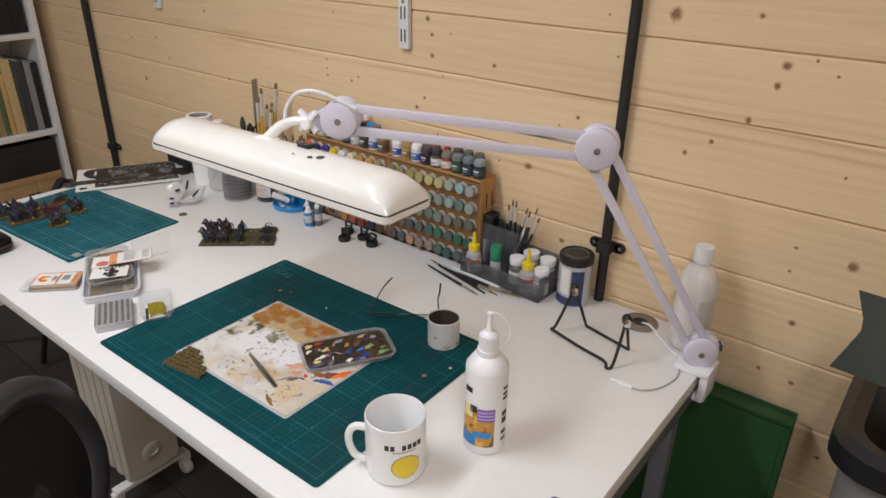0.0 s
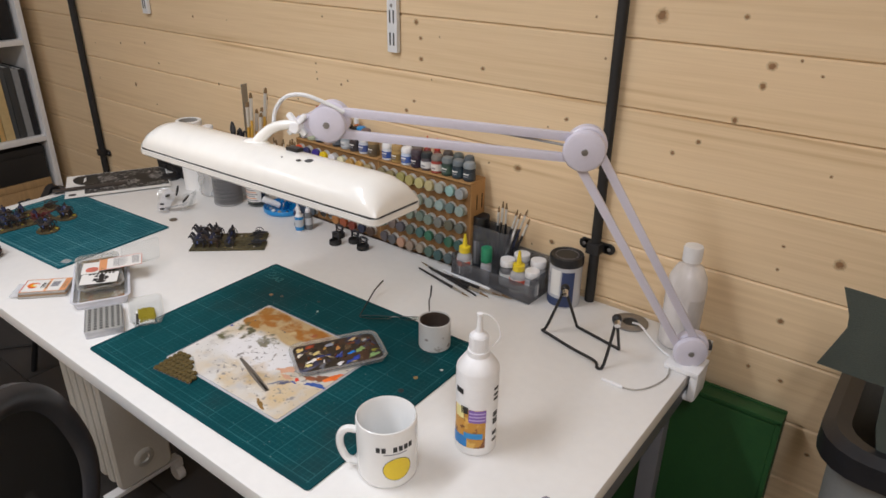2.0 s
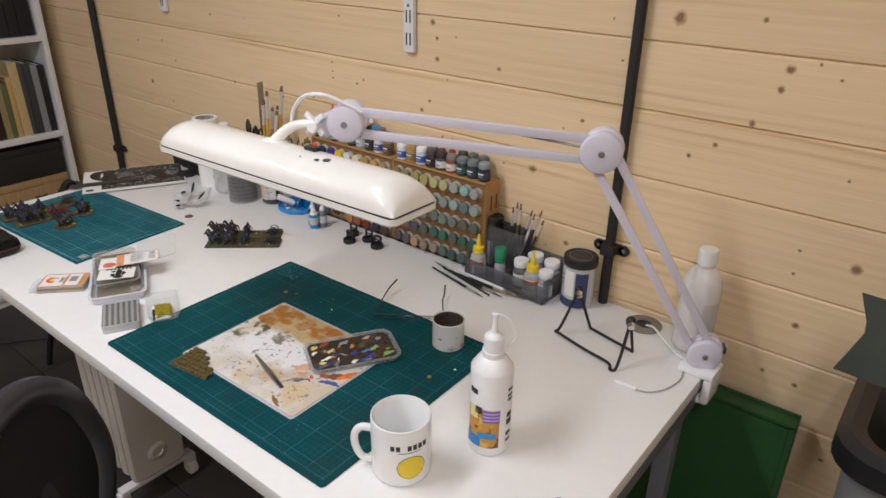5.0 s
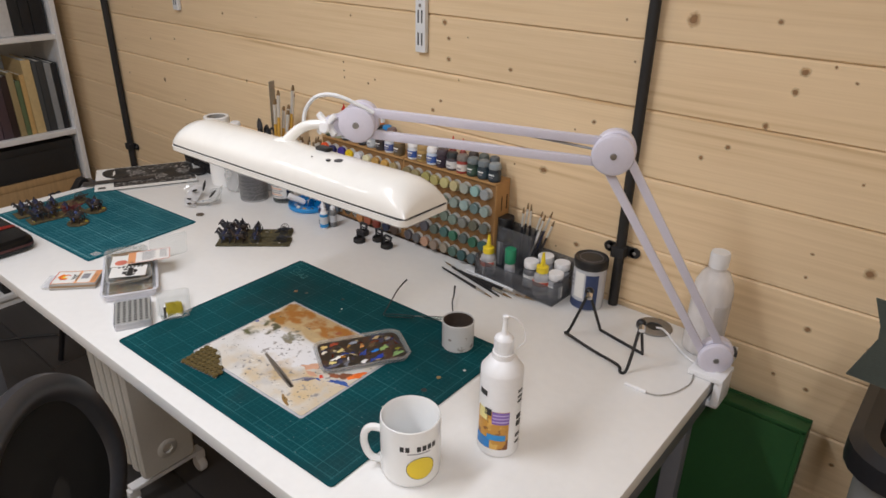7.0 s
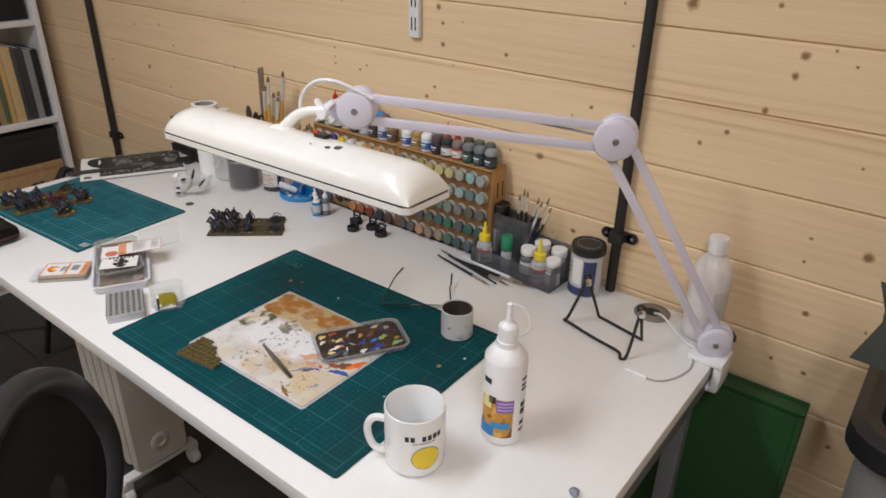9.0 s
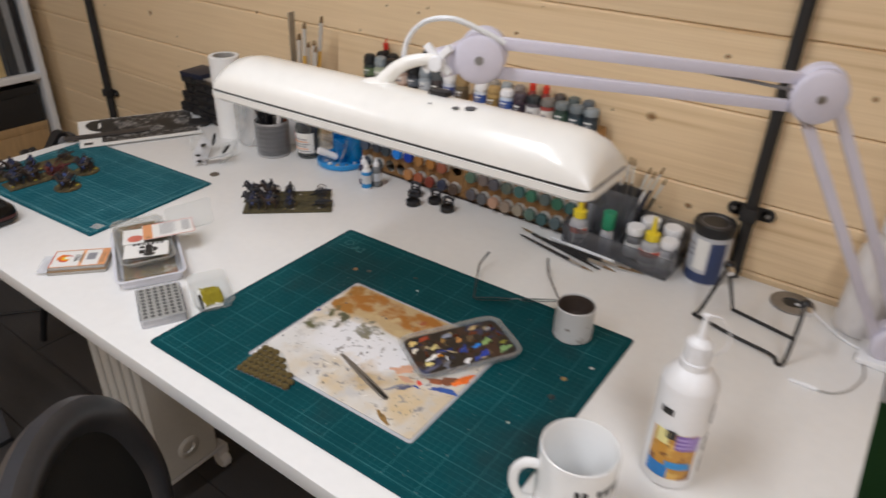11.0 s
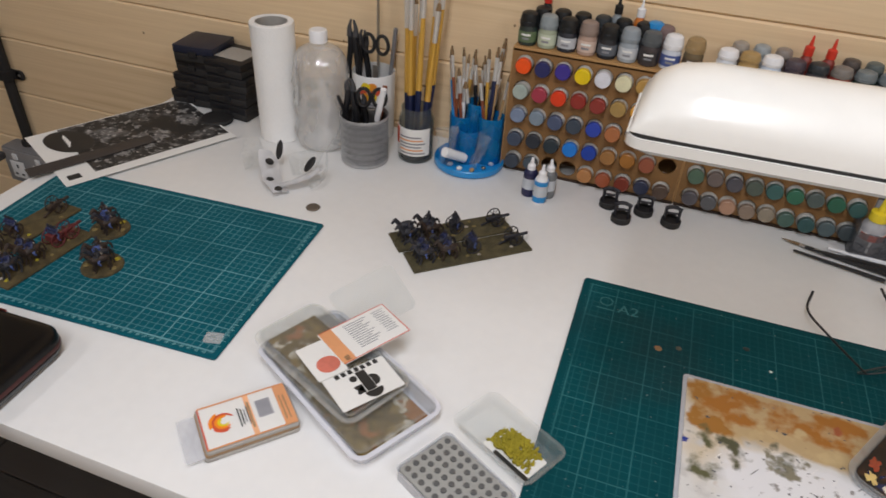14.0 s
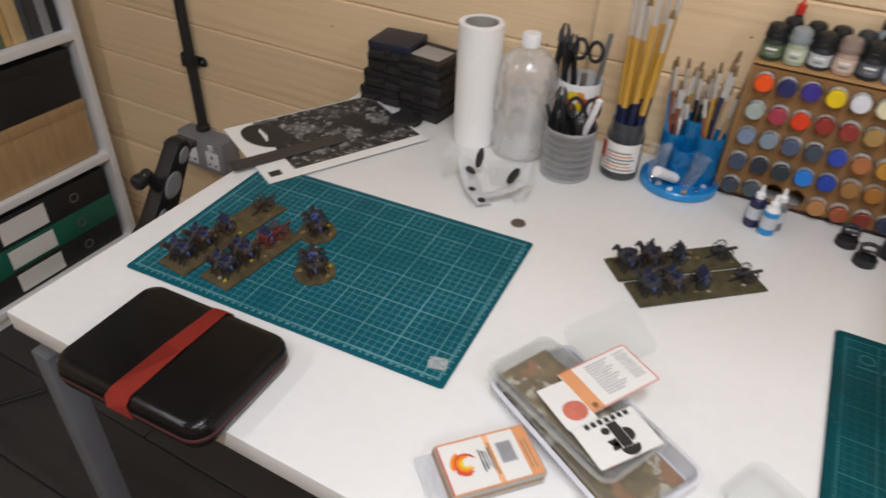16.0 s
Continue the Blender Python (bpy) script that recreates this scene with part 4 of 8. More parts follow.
# ---- radiator ----
rad = thing("oil_radiator", "cream oil-filled radiator on castors under the desk", "radiator", (-1.305, 0.800, 0.0))
for k in range(5):
    x = -0.010 - k * 0.042
    fin = slab(0.155, 0.50, 0.022, 0.022, 0.006)
    bmesh.ops.transform(fin, matrix=pose(x - 0.011, 0, 0.345, 0, 90, 0) @ Matrix.Rotation(radians(90), 4, "Z"), verts=fin.verts)
    f = part("fin", fin, RAD, rad)
    if k == 0:
        for yy in (-0.048, 0.0, 0.048):
            loop = [(x + 0.0008, yy + (0.015 if a < 13 else 0.015) * math.cos(a * math.pi / 12), (0.545 if a <= 12 else 0.245) + 0.015 * math.sin(a * math.pi / 12)) for a in range(24)]
            part("rib", T(loop + loop[:1], 0.0038, 8), RAD, f)
        part("boss", L([(0, 0), (0.040, 0), (0.038, 0.006), (0.026, 0.014), (0.014, 0.015), (0.011, 0.011), (0, 0.011)], 28, pose(x - 0.001, 0, 0.165, 0, 90, 0)), RAD, f)
for zz in (0.13, 0.56):
    part("pipe", T([(-0.19, 0, zz), (-0.02, 0, zz)], 0.018, 12), RAD, rad)
for x in (-0.03, -0.215):
    ax = part("castor_bar", B((x, 0, 0.075), (0.03, 0.215, 0.014), bevel=0.003), WHITE_PL, rad, "white castor bar")
    for sy in (-1, 1):
        part("castor", join(L(cyl(0.024, -0.012, 0.012, 0.004), 18, pose(x, sy * 0.10, 0.0245, 90, 0, 0)), B((x, sy * 0.10, 0.058), (0.022, 0.03, 0.028), bevel=0.004)), WHITE_PL, ax, "white plastic castor")

# ---- office chair ----
chair = thing("office_chair", "black office chair with a padded back and plastic shell", "office chair", (-0.755, 0.360, 0.0), -36)


def shell(w, h, d, material, name, off, parent, rim):
    bm = bmesh.new()
    n, k = 48, 7
    rows = []
    for j in range(k + 1):
        u = j / k
        ring = []
        for i in range(n):
            a = 2 * math.pi * i / n
            x = w / 2 * u * math.copysign(abs(math.cos(a)) ** 0.75, math.cos(a))
            z = h / 2 * u * math.copysign(abs(math.sin(a)) ** 0.75, math.sin(a))
            yb = off + 0.9 * x * x - d * (1 - u ** 4)
            ring.append(bm.verts.new((x, yb, z)))
        rows.append(ring)
    for r0, r1 in zip(rows[1:], rows[2:]):
        for i in range(n):
            bm.faces.new((r0[i], r0[(i + 1) % n], r1[(i + 1) % n], r1[i]))
    bm.faces.new(rows[1])
    r = bmesh.ops.solidify(bm, geom=bm.faces[:], thickness=rim)
    return part(name, bm, material, parent)


def back_frame(w, h, band, thick):
    """A glossy rounded frame round the backrest, its wings curving forward."""
    bm = bmesh.new()
    n_, loops = 56, []
    for i in range(n_):
        a = 2 * math.pi * i / n_
        cx, cz = math.copysign(abs(math.cos(a)) ** 0.8, math.cos(a)), math.copysign(abs(math.sin(a)) ** 0.8, math.sin(a))
        loop = []
        for k in range(10):
            b = 2 * math.pi * k / 10
            grow = band / 2 * math.cos(b)
            x, z = cx * (w / 2 - band / 2 + grow), cz * (h / 2 - band / 2 + grow)
            loop.append(bm.verts.new((x, 0.9 * x * x + thick / 2 * math.sin(b), z)))
        loops.append(loop)
    for i in range(n_):
        p, q = loops[i], loops[(i + 1) % n_]
        for k in range(10):
            bm.faces.new((p[k], p[(k + 1) % 10], q[(k + 1) % 10], q[k]))
    return bm


BACK = pose(0, 0, 0.660, 16, 0, 0)
part("back_frame", back_frame(0.450, 0.350, 0.050, 0.044), mat("black_shell_plastic", (0.034, 0.034, 0.038), 0.34, var=0.2), chair, "glossy black plastic back frame").matrix_local = BACK
pad = shell(0.372, 0.300, -0.010, BLACK_FAB, "back_pad", 0.010, chair, 0.02)
pad.matrix_local = BACK @ Matrix.Translation((-0.020, 0, 0.0))
seat = slab(0.40, 0.38, 0.065, 0.12, 0.025, 0.335)
bmesh.ops.translate(seat, verts=seat.verts, vec=(0, 0.26, 0))
part("seat", seat, BLACK_FAB, chair, "black fabric seat")
part("back_bar", T(arc([(0, 0.20, 0.330), (0, 0.02, 0.345), (0, -0.020, 0.45), (0, -0.012, 0.52)], 5), 0.016, 8), BLACK, chair)
part("gas_column", T([(0, 0.24, 0.08), (0, 0.24, 0.336)], 0.025, 14), BLACK, chair)
for k in range(5):
    a = radians(72 * k + 20)
    foot = part("base_leg", T([(0, 0.24, 0.095), (0.27 * math.cos(a), 0.24 + 0.27 * math.sin(a), 0.075)], 0.020, 8, 0.013), BLACK, chair)
    part("castor", L(cyl(0.026, -0.02, 0.02, 0.005), 16, Matrix.Translation((0.27 * math.cos(a), 0.24 + 0.27 * math.sin(a), 0.0265)) @ pose(0, 0, 0, 90, 0, 72 * k)), BLACK, foot)

# ---- green tray and bin on the right ----
gt = thing("green_tray", "large dark green plastic tray leaning upright against the wall", "tray", (-0.165, 1.352, 0.0))
part("panel", B((0, 0.012, 0.329), (0.50, 0.006, 0.652), bevel=0.002), GREEN_PL, gt)
for c, s in (((0, -0.006, 0.646), (0.50, 0.036, 0.010)), ((0, -0.006, 0.010), (0.50, 0.036, 0.010)), ((-0.245, -0.006, 0.328), (0.010, 0.036, 0.640)), ((0.245, -0.006, 0.328), (0.010, 0.036, 0.640))):
    part("raised_edge", B(c, s, bevel=0.002), GREEN_PL, gt)
part("inner_panel", B((0.0, -0.011, 0.322), (0.4805, 0.022, 0.634), bevel=0.003), GREEN_PL, gt)

bin_ = thing("waste_bin", "black rimmed grey bin with dark cloth draped over it", "bin", (0.352, 1.235, 0.0))
bm = bmesh.new()
w0 = outline(0.30, 0.26, 0.05)
w1 = outline(0.36, 0.32, 0.06)
stack(bm, [(w0, 0.002), (w1, 0.79), (outline(0.35, 0.31, 0.056), 0.79), (outline(0.29, 0.25, 0.046), 0.012)])
part("bin_body", bm, mat("dull_grey_bin", (0.20, 0.205, 0.20), 0.5), bin_, "grey translucent bin body")
part("bin_rim", stack(bmesh.new(), [(outline(0.365, 0.325, 0.06), 0.785), (outline(0.40, 0.36, 0.07), 0.79), (outline(0.40, 0.36, 0.07), 0.825), (outline(0.37, 0.33, 0.06), 0.835), (outline(0.33, 0.29, 0.05), 0.83), (outline(0.33, 0.29, 0.05), 0.79), (outline(0.365, 0.325, 0.06), 0.785)], cap=False), BLACK, bin_, "thick black plastic rim")


def felt_sheet(at, rz, pts, curl, lean, label):
    """A stiff cut piece of felt: an outline in its own plane, curled across and leaning back."""
    bm = bmesh.new()
    f = bm.faces.new([bm.verts.new((x, 0, z)) for x, z in pts])
    for _ in range(2):
        bmesh.ops.subdivide_edges(bm, edges=bm.edges[:], cuts=1)
        bmesh.ops.triangulate(bm, faces=bm.faces[:])
    for v in bm.verts:
        v.co.y = curl * v.co.x * v.co.x + lean * v.co.z + 0.004 * math.sin(40 * v.co.x + 25 * v.co.z)
    bmesh.ops.solidify(bm, geom=bm.faces[:], thickness=0.003)
    return solo("felt_sheet", bm, FELT, label, "felt sheet", at, rz, smooth=60)


felt_sheet((0.130, 1.085, 0.835), 4, [(0.10, -0.030), (0.26, -0.03), (0.28, 0.08), (0.24, 0.24), (0.12, 0.20), (0.004, 0.214), (0.018, 0.178), (0.020, 0.160), (0.014, 0.142), (-0.002, 0.094), (0.040, 0.094), (0.080, 0.092), (0.085, 0.03)], 0.0, 0.05,
           "stiff dark green felt sheet sticking out of the bin")
felt_sheet((0.225, 1.220, 0.800), -24, [(0.0, -0.02), (0.20, -0.02), (0.20, 0.06), (0.13, 0.105), (0.05, 0.09), (0.01, 0.04)], 1.6, -0.1, "curled grey-green felt sheet in the bin")
felt_sheet((0.265, 1.150, 0.795), -6, [(0.0, -0.02), (0.24, -0.02), (0.24, 0.03), (0.12, 0.055), (0.03, 0.045)], 1.2, 0.25, "curled dark felt offcut in the bin")

# ---- things on the large mat ----
MZ = DESK + 0.0036                 # top of the mats

pap = blot_mat("paint_stained_paper", (0.66, 0.645, 0.62), [
    ((0.60, 0.50, 0.36), 9, 0.44, 0.18, None),
    ((0.55, 0.53, 0.51), 38, 0.52, 0.14, None),
    ((0.74, 0.73, 0.74), 12, 0.40, 0.16, (-0.13, 0.06, -0.06, 0.035)),
    ((0.62, 0.47, 0.27), 10, 0.40, 0.16, (-0.03, 0.13, -0.112, -0.02)),
    ((0.50, 0.36, 0.19), 12, 0.26, 0.14, (-0.140, 0.10, 0.045, 0.114)),
    ((0.38, 0.15, 0.025), 26, 0.41, 0.12, (-0.146, 0.05, 0.058, 0.120)),
    ((0.56, 0.42, 0.22), 34, 0.50, 0.12, (-0.130, 0.08, 0.038, 0.090)),
    ((0.36, 0.16, 0.03), 30, 0.38, 0.12, (-0.150, -0.098, 0.038, 0.120)),
    ((0.17, 0.165, 0.19), 60, 0.52, 0.08, (-0.120, 0.04, 0.098, 0.112)),
    ((0.36, 0.10, 0.04), 50, 0.44, 0.10, (-0.006, 0.026, 0.080, 0.104)),
    ((0.10, 0.10, 0.045), 34, 0.40, 0.12, (-0.146, -0.112, -0.032, 0.046)),
    ((0.085, 0.085, 0.045), 40, 0.40, 0.12, (-0.110, -0.082, 0.000, 0.048)),
    ((0.10, 0.105, 0.065), 40, 0.41, 0.12, (-0.064, -0.034, 0.010, 0.054)),
    ((0.22, 0.20, 0.14), 60, 0.48, 0.10, (-0.075, -0.010, 0.000, 0.045)),
    ((0.30, 0.28, 0.27), 70, 0.60, 0.05, (-0.08, 0.14, -0.11, 0.03)),
    ((0.10, 0.10, 0.105), 150, 0.665, 0.03, None),
], 0.5)
sheet = thing("stained_paper", "white paper in a clear sleeve covered with paint stains", "paper", (-0.704, 0.810, MZ), 1.0)
part("paper", slab(0.297, 0.236, 0.0006, 0.004, 0.0, 0.0008), pap, sheet, "paint-stained white paper")
part("sleeve", slab(0.306, 0.246, 0.0004, 0.005), CLEAR_MILK, sheet, "clear plastic sleeve")


def daub(name, parent, x, y, long, wide, turn, col, z, seed, height=0.0005, ragged=0.55, rough=0.4):
    """A ragged brush mark: a thin patch with an uneven outline and a raised middle."""
    bm = bmesh.new()
    n_, rings = 22, []
    for u in (1.0, 0.7, 0.3):
        ring = []
        for i in range(n_):
            a = 2 * math.pi * i / n_
            k = 1 + ragged * noise.noise(Vector((math.cos(a) * 1.7 + seed * 3.1, math.sin(a) * 1.7, seed * 1.7))) + 0.35 * ragged * noise.noise(Vector((math.cos(a) * 5 + seed, math.sin(a) * 5, seed)))
            ring.append(bm.verts.new((long / 2 * u * k * math.cos(a), wide / 2 * u * k * math.sin(a), height * (1 - u))))
        rings.append(ring)
    for r0, r1 in zip(rings, rings[1:]):
        for i in range(n_):
            bm.faces.new((r0[i], r0[(i + 1) % n_], r1[(i + 1) % n_], r1[i]))
    bm.faces.new(rings[-1])
    bm.faces.new(rings[0][::-1])
    ob = part(name, bm, paint(hexcol(col), rough), parent, smooth=60)
    ob.matrix_local = pose(x, y, z, 0, 0, turn)
    return ob


SZ = 0.00145
STROKES = [("2A3C8C", -0.146, 0.022, 0.009, 0.005, 60), ("D0A084", 0.058, -0.012, 0.040, 0.018, 40), ("C89A80", 0.072, -0.030, 0.024, 0.012, 10), ("8A6A38", 0.096, -0.108, 0.034, 0.007, -25), ("54442C", 0.092, -0.106, 0.016, 0.004, -30),
           ("7C4C34", 0.124, 0.004, 0.040, 0.018, 40), ("9A5A3C", 0.110, -0.006, 0.030, 0.012, 20), ("E06A24", 0.140, 0.020, 0.034, 0.014, 72), ("F07830", 0.136, 0.010, 0.022, 0.012, 60), ("3458A0", 0.134, -0.014, 0.030, 0.010, 15), ("2C4C98", 0.120, -0.020, 0.020, 0.008, 30), ("D8402C", 0.092, -0.024, 0.010, 0.007, 0), ("34509C", 0.093, -0.033, 0.012, 0.004, 0), ("5A5C74", 0.082, -0.044, 0.026, 0.007, 50), ("80828E", 0.070, -0.052, 0.030, 0.006, 60)]
for k, (col, x, y, long, wide, turn) in enumerate(STROKES):
    daub("paint_stroke", sheet, x, y, long, wide, turn, col, SZ + 0.00001 * k, k, 0.0003, 0.8, 0.5)
rnd = random.Random(41)
for k in range(30):
    daub("paint_stroke", sheet, rnd.uniform(-0.12, 0.13), rnd.uniform(-0.105, 0.03), rnd.uniform(0.005, 0.016), rnd.uniform(0.0005, 0.0012), rnd.uniform(0, 75), rnd.choice(["6C6A68", "8A8886", "A0968C", "B8AC94", "F4F2EE", "ECE8E4"]), SZ + 0.0003, k + 60, 0.0002, 0.7, 0.5)

PZ = MZ + 0.0018
strip = thing("brown_tuft_sheet", "cut sheet of brown textured tufts on clear backing", "tuft sheet", (-0.838, 0.648, PZ), 8)
part("backing", poly([(0, 0), (0.094, 0), (0.082, 0.028), (0.046, 0.056), (0.034, 0.064), (0, 0.064)], 0.0008), CLEAR, strip)
rnd = random.Random(3)
tuft_me = None
for j in range(6):
    for i in range((9, 9, 8, 6, 5, 3)[j]):
        ob = part("tuft", L([(0.0056, 0), (0.0054, 0.0024), (0.0034, 0.0042), (0, 0.0048)], 9), TUFT_B, strip) if tuft_me is None else new("tuft", tuft_me)
        tuft_me = ob.data
        ob.parent = strip
        ob.matrix_local = pose(0.0055 + i * 0.0102, 0.0055 + j * 0.0105, 0.0008, rnd.uniform(-6, 6), rnd.uniform(-6, 6), rnd.uniform(0, 90))

tw = thing("tweezers", "pair of worn steel tweezers lying on the paper", "tweezers", (-0.683, 0.750, PZ), -16)
for sy in (-1, 1):
    bm = bmesh.new()
    n = 10
    prof = []
    for k in range(n + 1):
        u = k / n
        x = -0.060 + 0.120 * u
        wd = 0.0010 + 0.0042 * math.sin(math.pi * min(1, u * 0.62 + 0.02)) if u < 1 else 0.004
        yy = sy * (0.0010 + 0.0012 * math.sin(math.pi * u))
        prof.append((x, yy, wd))
    rows = [[bm.verts.new((x, yy + dy, z)) for dy, z in ((-0.0005 - wd * 0.5, 0.0005), (0.0005 + wd * 0.5, 0.0005), (0.0005 + wd * 0.5, 0.0022), (-0.0005 - wd * 0.5, 0.0022))] for x, yy, wd in prof]
    for a, b in zip(rows, rows[1:]):
        for k in range(4):
            bm.faces.new((a[k], a[(k + 1) % 4], b[(k + 1) % 4], b[k]))
    bm.faces.new(rows[0]), bm.faces.new(rows[-1][::-1])
    part("tweezer_arm", bm, DULL_STEEL, tw)

CLEAR_TRAY = clear("cloudy_tray", milk=0.26, milk_col=(0.50, 0.51, 0.52))
palette = thing("paint_palette", "clear plastic lid used as a palette with wet paint blobs", "palette", (-0.609, 0.887, PZ), 59)
part("tray", tray(0.168, 0.102, 0.009, 0.020, 0.0045, 0.0045, 0.002, 0.002), CLEAR_TRAY, palette, "cloudy clear plastic tray")
part("paint_layer", slab(0.156, 0.090, 0.0040, 0.014, 0.0008, 0.0021), blot_mat("mixed_dark_paint", (0.014, 0.010, 0.009), [
    ((0.05, 0.020, 0.012), 30, 0.57, 0.06, None), ((0.02, 0.03, 0.09), 34, 0.58, 0.05, None), ((0.09, 0.07, 0.05), 45, 0.64, 0.04, None)], 0.3), palette, "dark mixed paint film")
DABS = [("8FB070", 0.041, -0.006, 0.021, 0.012, 60), ("86AC72", 0.060, -0.030, 0.022, 0.013, 20), ("8A8A3C", 0.066, -0.014, 0.016, 0.008, 10), ("2E86E0", 0.024, -0.009, 0.018, 0.010, 20), ("2440A8", 0.028, -0.028, 0.026, 0.014, 30), ("28408C", 0.001, -0.010, 0.022, 0.012, 60),
        ("F2F0EC", -0.050, -0.012, 0.026, 0.011, 20), ("E8E8EA", -0.004, -0.036, 0.020, 0.009, 30), ("D8BC78", -0.066, 0.030, 0.020, 0.011, 40), ("D4C484", -0.039, 0.010, 0.020, 0.008, 30), ("E0D088", -0.060, -0.024, 0.014, 0.010, 0), ("E4DCCC", -0.068, 0.012, 0.014, 0.008, 40), ("B87828", -0.039, -0.010, 0.012, 0.008, 0),
        ("C08A50", 0.003, 0.014, 0.018, 0.008, 60), ("9A4630", -0.046, 0.034, 0.022, 0.012, 10), ("9098A8", -0.010, 0.030, 0.016, 0.010, 0), ("5C5E72", -0.062, -0.034, 0.024, 0.010, 10), ("A0A2A8", 0.058, 0.024, 0.012, 0.008, 30), ("C8B080", 0.036, 0.034, 0.016, 0.008, 30), ("304898", 0.014, -0.036, 0.018, 0.008, 30), ("62503C", 0.020, 0.010, 0.018, 0.012, 50), ("6A3A28", 0.030, 0.022, 0.020, 0.010, 10), ("A8844C", -0.020, 0.020, 0.014, 0.006, 50), ("F0F0F0", -0.030, -0.020, 0.012, 0.003, 80), ("70727C", -0.036, -0.034, 0.022, 0.010, 60), ("4A2C20", 0.048, 0.010, 0.018, 0.010, 30)]
for k, (col, x, y, long, wide, turn) in enumerate(DABS):
    daub("paint_blob", palette, x, y, long * 0.9, wide * 0.85, turn, col, 0.0062 + 0.00002 * k, k + 11, 0.0012, 0.9, 0.25)
rnd = random.Random(14)
for k in range(40):
    daub("paint_blob", palette, rnd.uniform(-0.068, 0.068), rnd.uniform(-0.038, 0.038), rnd.uniform(0.006, 0.016), rnd.uniform(0.003, 0.007), rnd.uniform(0, 180), rnd.choice(["1A1410", "2A1A12", "4A3426", "20284C", "5A4C3A", "A89878", "2A2420", "4E2418", "243878", "303034"]), 0.0061, k + 90, 0.0009, 0.8, 0.25)

can = thing("metal_can", "small white painted can with dried brown paint inside", "can", (-0.492, 1.030, MZ))
part("can_wall", L([(0, 0), (0.029, 0), (0.0305, 0.002), (0.0305, 0.053), (0.0312, 0.056), (0.0300, 0.0575), (0.0288, 0.056), (0.0285, 0.020), (0, 0.020)], 36), STAINED_WHITE, can)
part("dried_paint", L([(0, 0.0205), (0.0284, 0.0205), (0.0284, 0.055), (0.0278, 0.055), (0.0270, 0.026), (0, 0.024)], 36), MUD, can, "brown dried paint lining")

gl = thing("spectacles", "thin dark-framed spectacles lying open on the mat", "spectacles", (0, 0, 0))
fa, fb = Vector((-0.668, 1.010, MZ + 0.002)), Vector((-0.552, 1.092, MZ + 0.002))
fd = (fb - fa)
up_f = Vector((0.35, -0.5, 0.55)).normalized()
for k, u0 in enumerate((0.0, 0.56)):
    a0 = fa + fd * u0
    ring = []
    for i in range(21):
        a = 2 * math.pi * i / 20
        ring.append(a0 + fd * (0.22 + 0.22 * math.copysign(abs(math.cos(a)) ** 0.7, math.cos(a))) + up_f * (0.016 + 0.016 * math.copysign(abs(math.sin(a)) ** 0.7, math.sin(a))))
    part("rim", T(ring, 0.0007, 6), DARK_GREY, gl)
    bm = bmesh.new()
    vs = [bm.verts.new(p) for p in ring[:-1]]
    bm.faces.new(vs)
    bmesh.ops.solidify(bm, geom=bm.faces[:], thickness=0.0012)
    part("lens", bm, LENS, gl, "clear lens", smooth=0)
part("bridge", T(arc([fa + fd * 0.44 + up_f * 0.02, fa + fd * 0.50 + up_f * 0.026, fa + fd * 0.56 + up_f * 0.02], 4), 0.0009, 6), DULL_STEEL, gl)
part("temple", T(arc([fa + up_f * 0.022, (-0.695, 1.062, MZ + 0.012), (-0.715, 1.102, MZ + 0.012), (-0.712, 1.127, 0.765)], 6), 0.0013, 6, 0.0019), BLACK, gl, "black side arm")
part("temple", T(arc([fb + up_f * 0.022, (-0.590, 1.135, MZ + 0.014), (-0.606, 1.160, MZ + 0.010), (-0.620, 1.181, 0.760)], 6), 0.0013, 6, 0.0019), BLACK, gl, "black side arm")

# dried spots and crumbs on the mat
for x, y, r, hx in ((-0.892, 0.962, 0.005, "8A6A48"), (-0.868, 0.972, 0.004, "4A4A40"), (-0.788, 1.005, 0.004, "1C2A2A"), (-0.452, 0.925, 0.005, "8A7448"), (-0.448, 0.880, 0.006, "1E2A2C"), (-0.430, 0.972, 0.003, "D8D8D0"), (-0.760, 0.975, 0.002, "D0E0D8"), (-0.470, 0.800, 0.002, "B8C0B0")):
    bm = L([(0, 0), (r, 0), (r * 0.8, 0.0006), (0, 0.0008)], 9)
    for v in bm.verts:
        v.co.x *= 1 + 0.5 * noise.noise(v.co * 400 + Vector((x * 50, 0, 0)))
    solo("dried_paint_spot", bm, paint(hexcol(hx), 0.6), "spot of dried paint on the cutting mat", "paint spot", (x, y, MZ - 0.0003), 0, "dried paint spots")

# ---- mug and glue bottle ----
mug = thing("mug", "white ceramic mug with black print and a yellow disc", "mug", (-0.341, 0.727, DESK))
part("body", L([(0, 0), (0.038, 0), (0.041, 0.002), (0.0435, 0.006), (0.0445, 0.012), (0.0445, 0.098), (0.0438, 0.1015), (0.0424, 0.1025), (0.0410, 0.100), (0.0405, 0.010), (0.036, 0.006), (0, 0.006)], 48), WHITE_GLOSS, mug)
hd = Vector((-0.83, -0.56, 0))
part("handle", T(arc([hd * 0.042 + Vector((0, 0, 0.072)), hd * 0.058 + Vector((0, 0, 0.073)), hd * 0.068 + Vector((0, 0, 0.062)), hd * 0.069 + Vector((0, 0, 0.040)), hd * 0.060 + Vector((0, 0, 0.019)), hd * 0.042 + Vector((0, 0, 0.013))], 6), 0.0058, 10), WHITE_GLOSS, mug)
A0 = -32                             # the side of the mug that bears the print
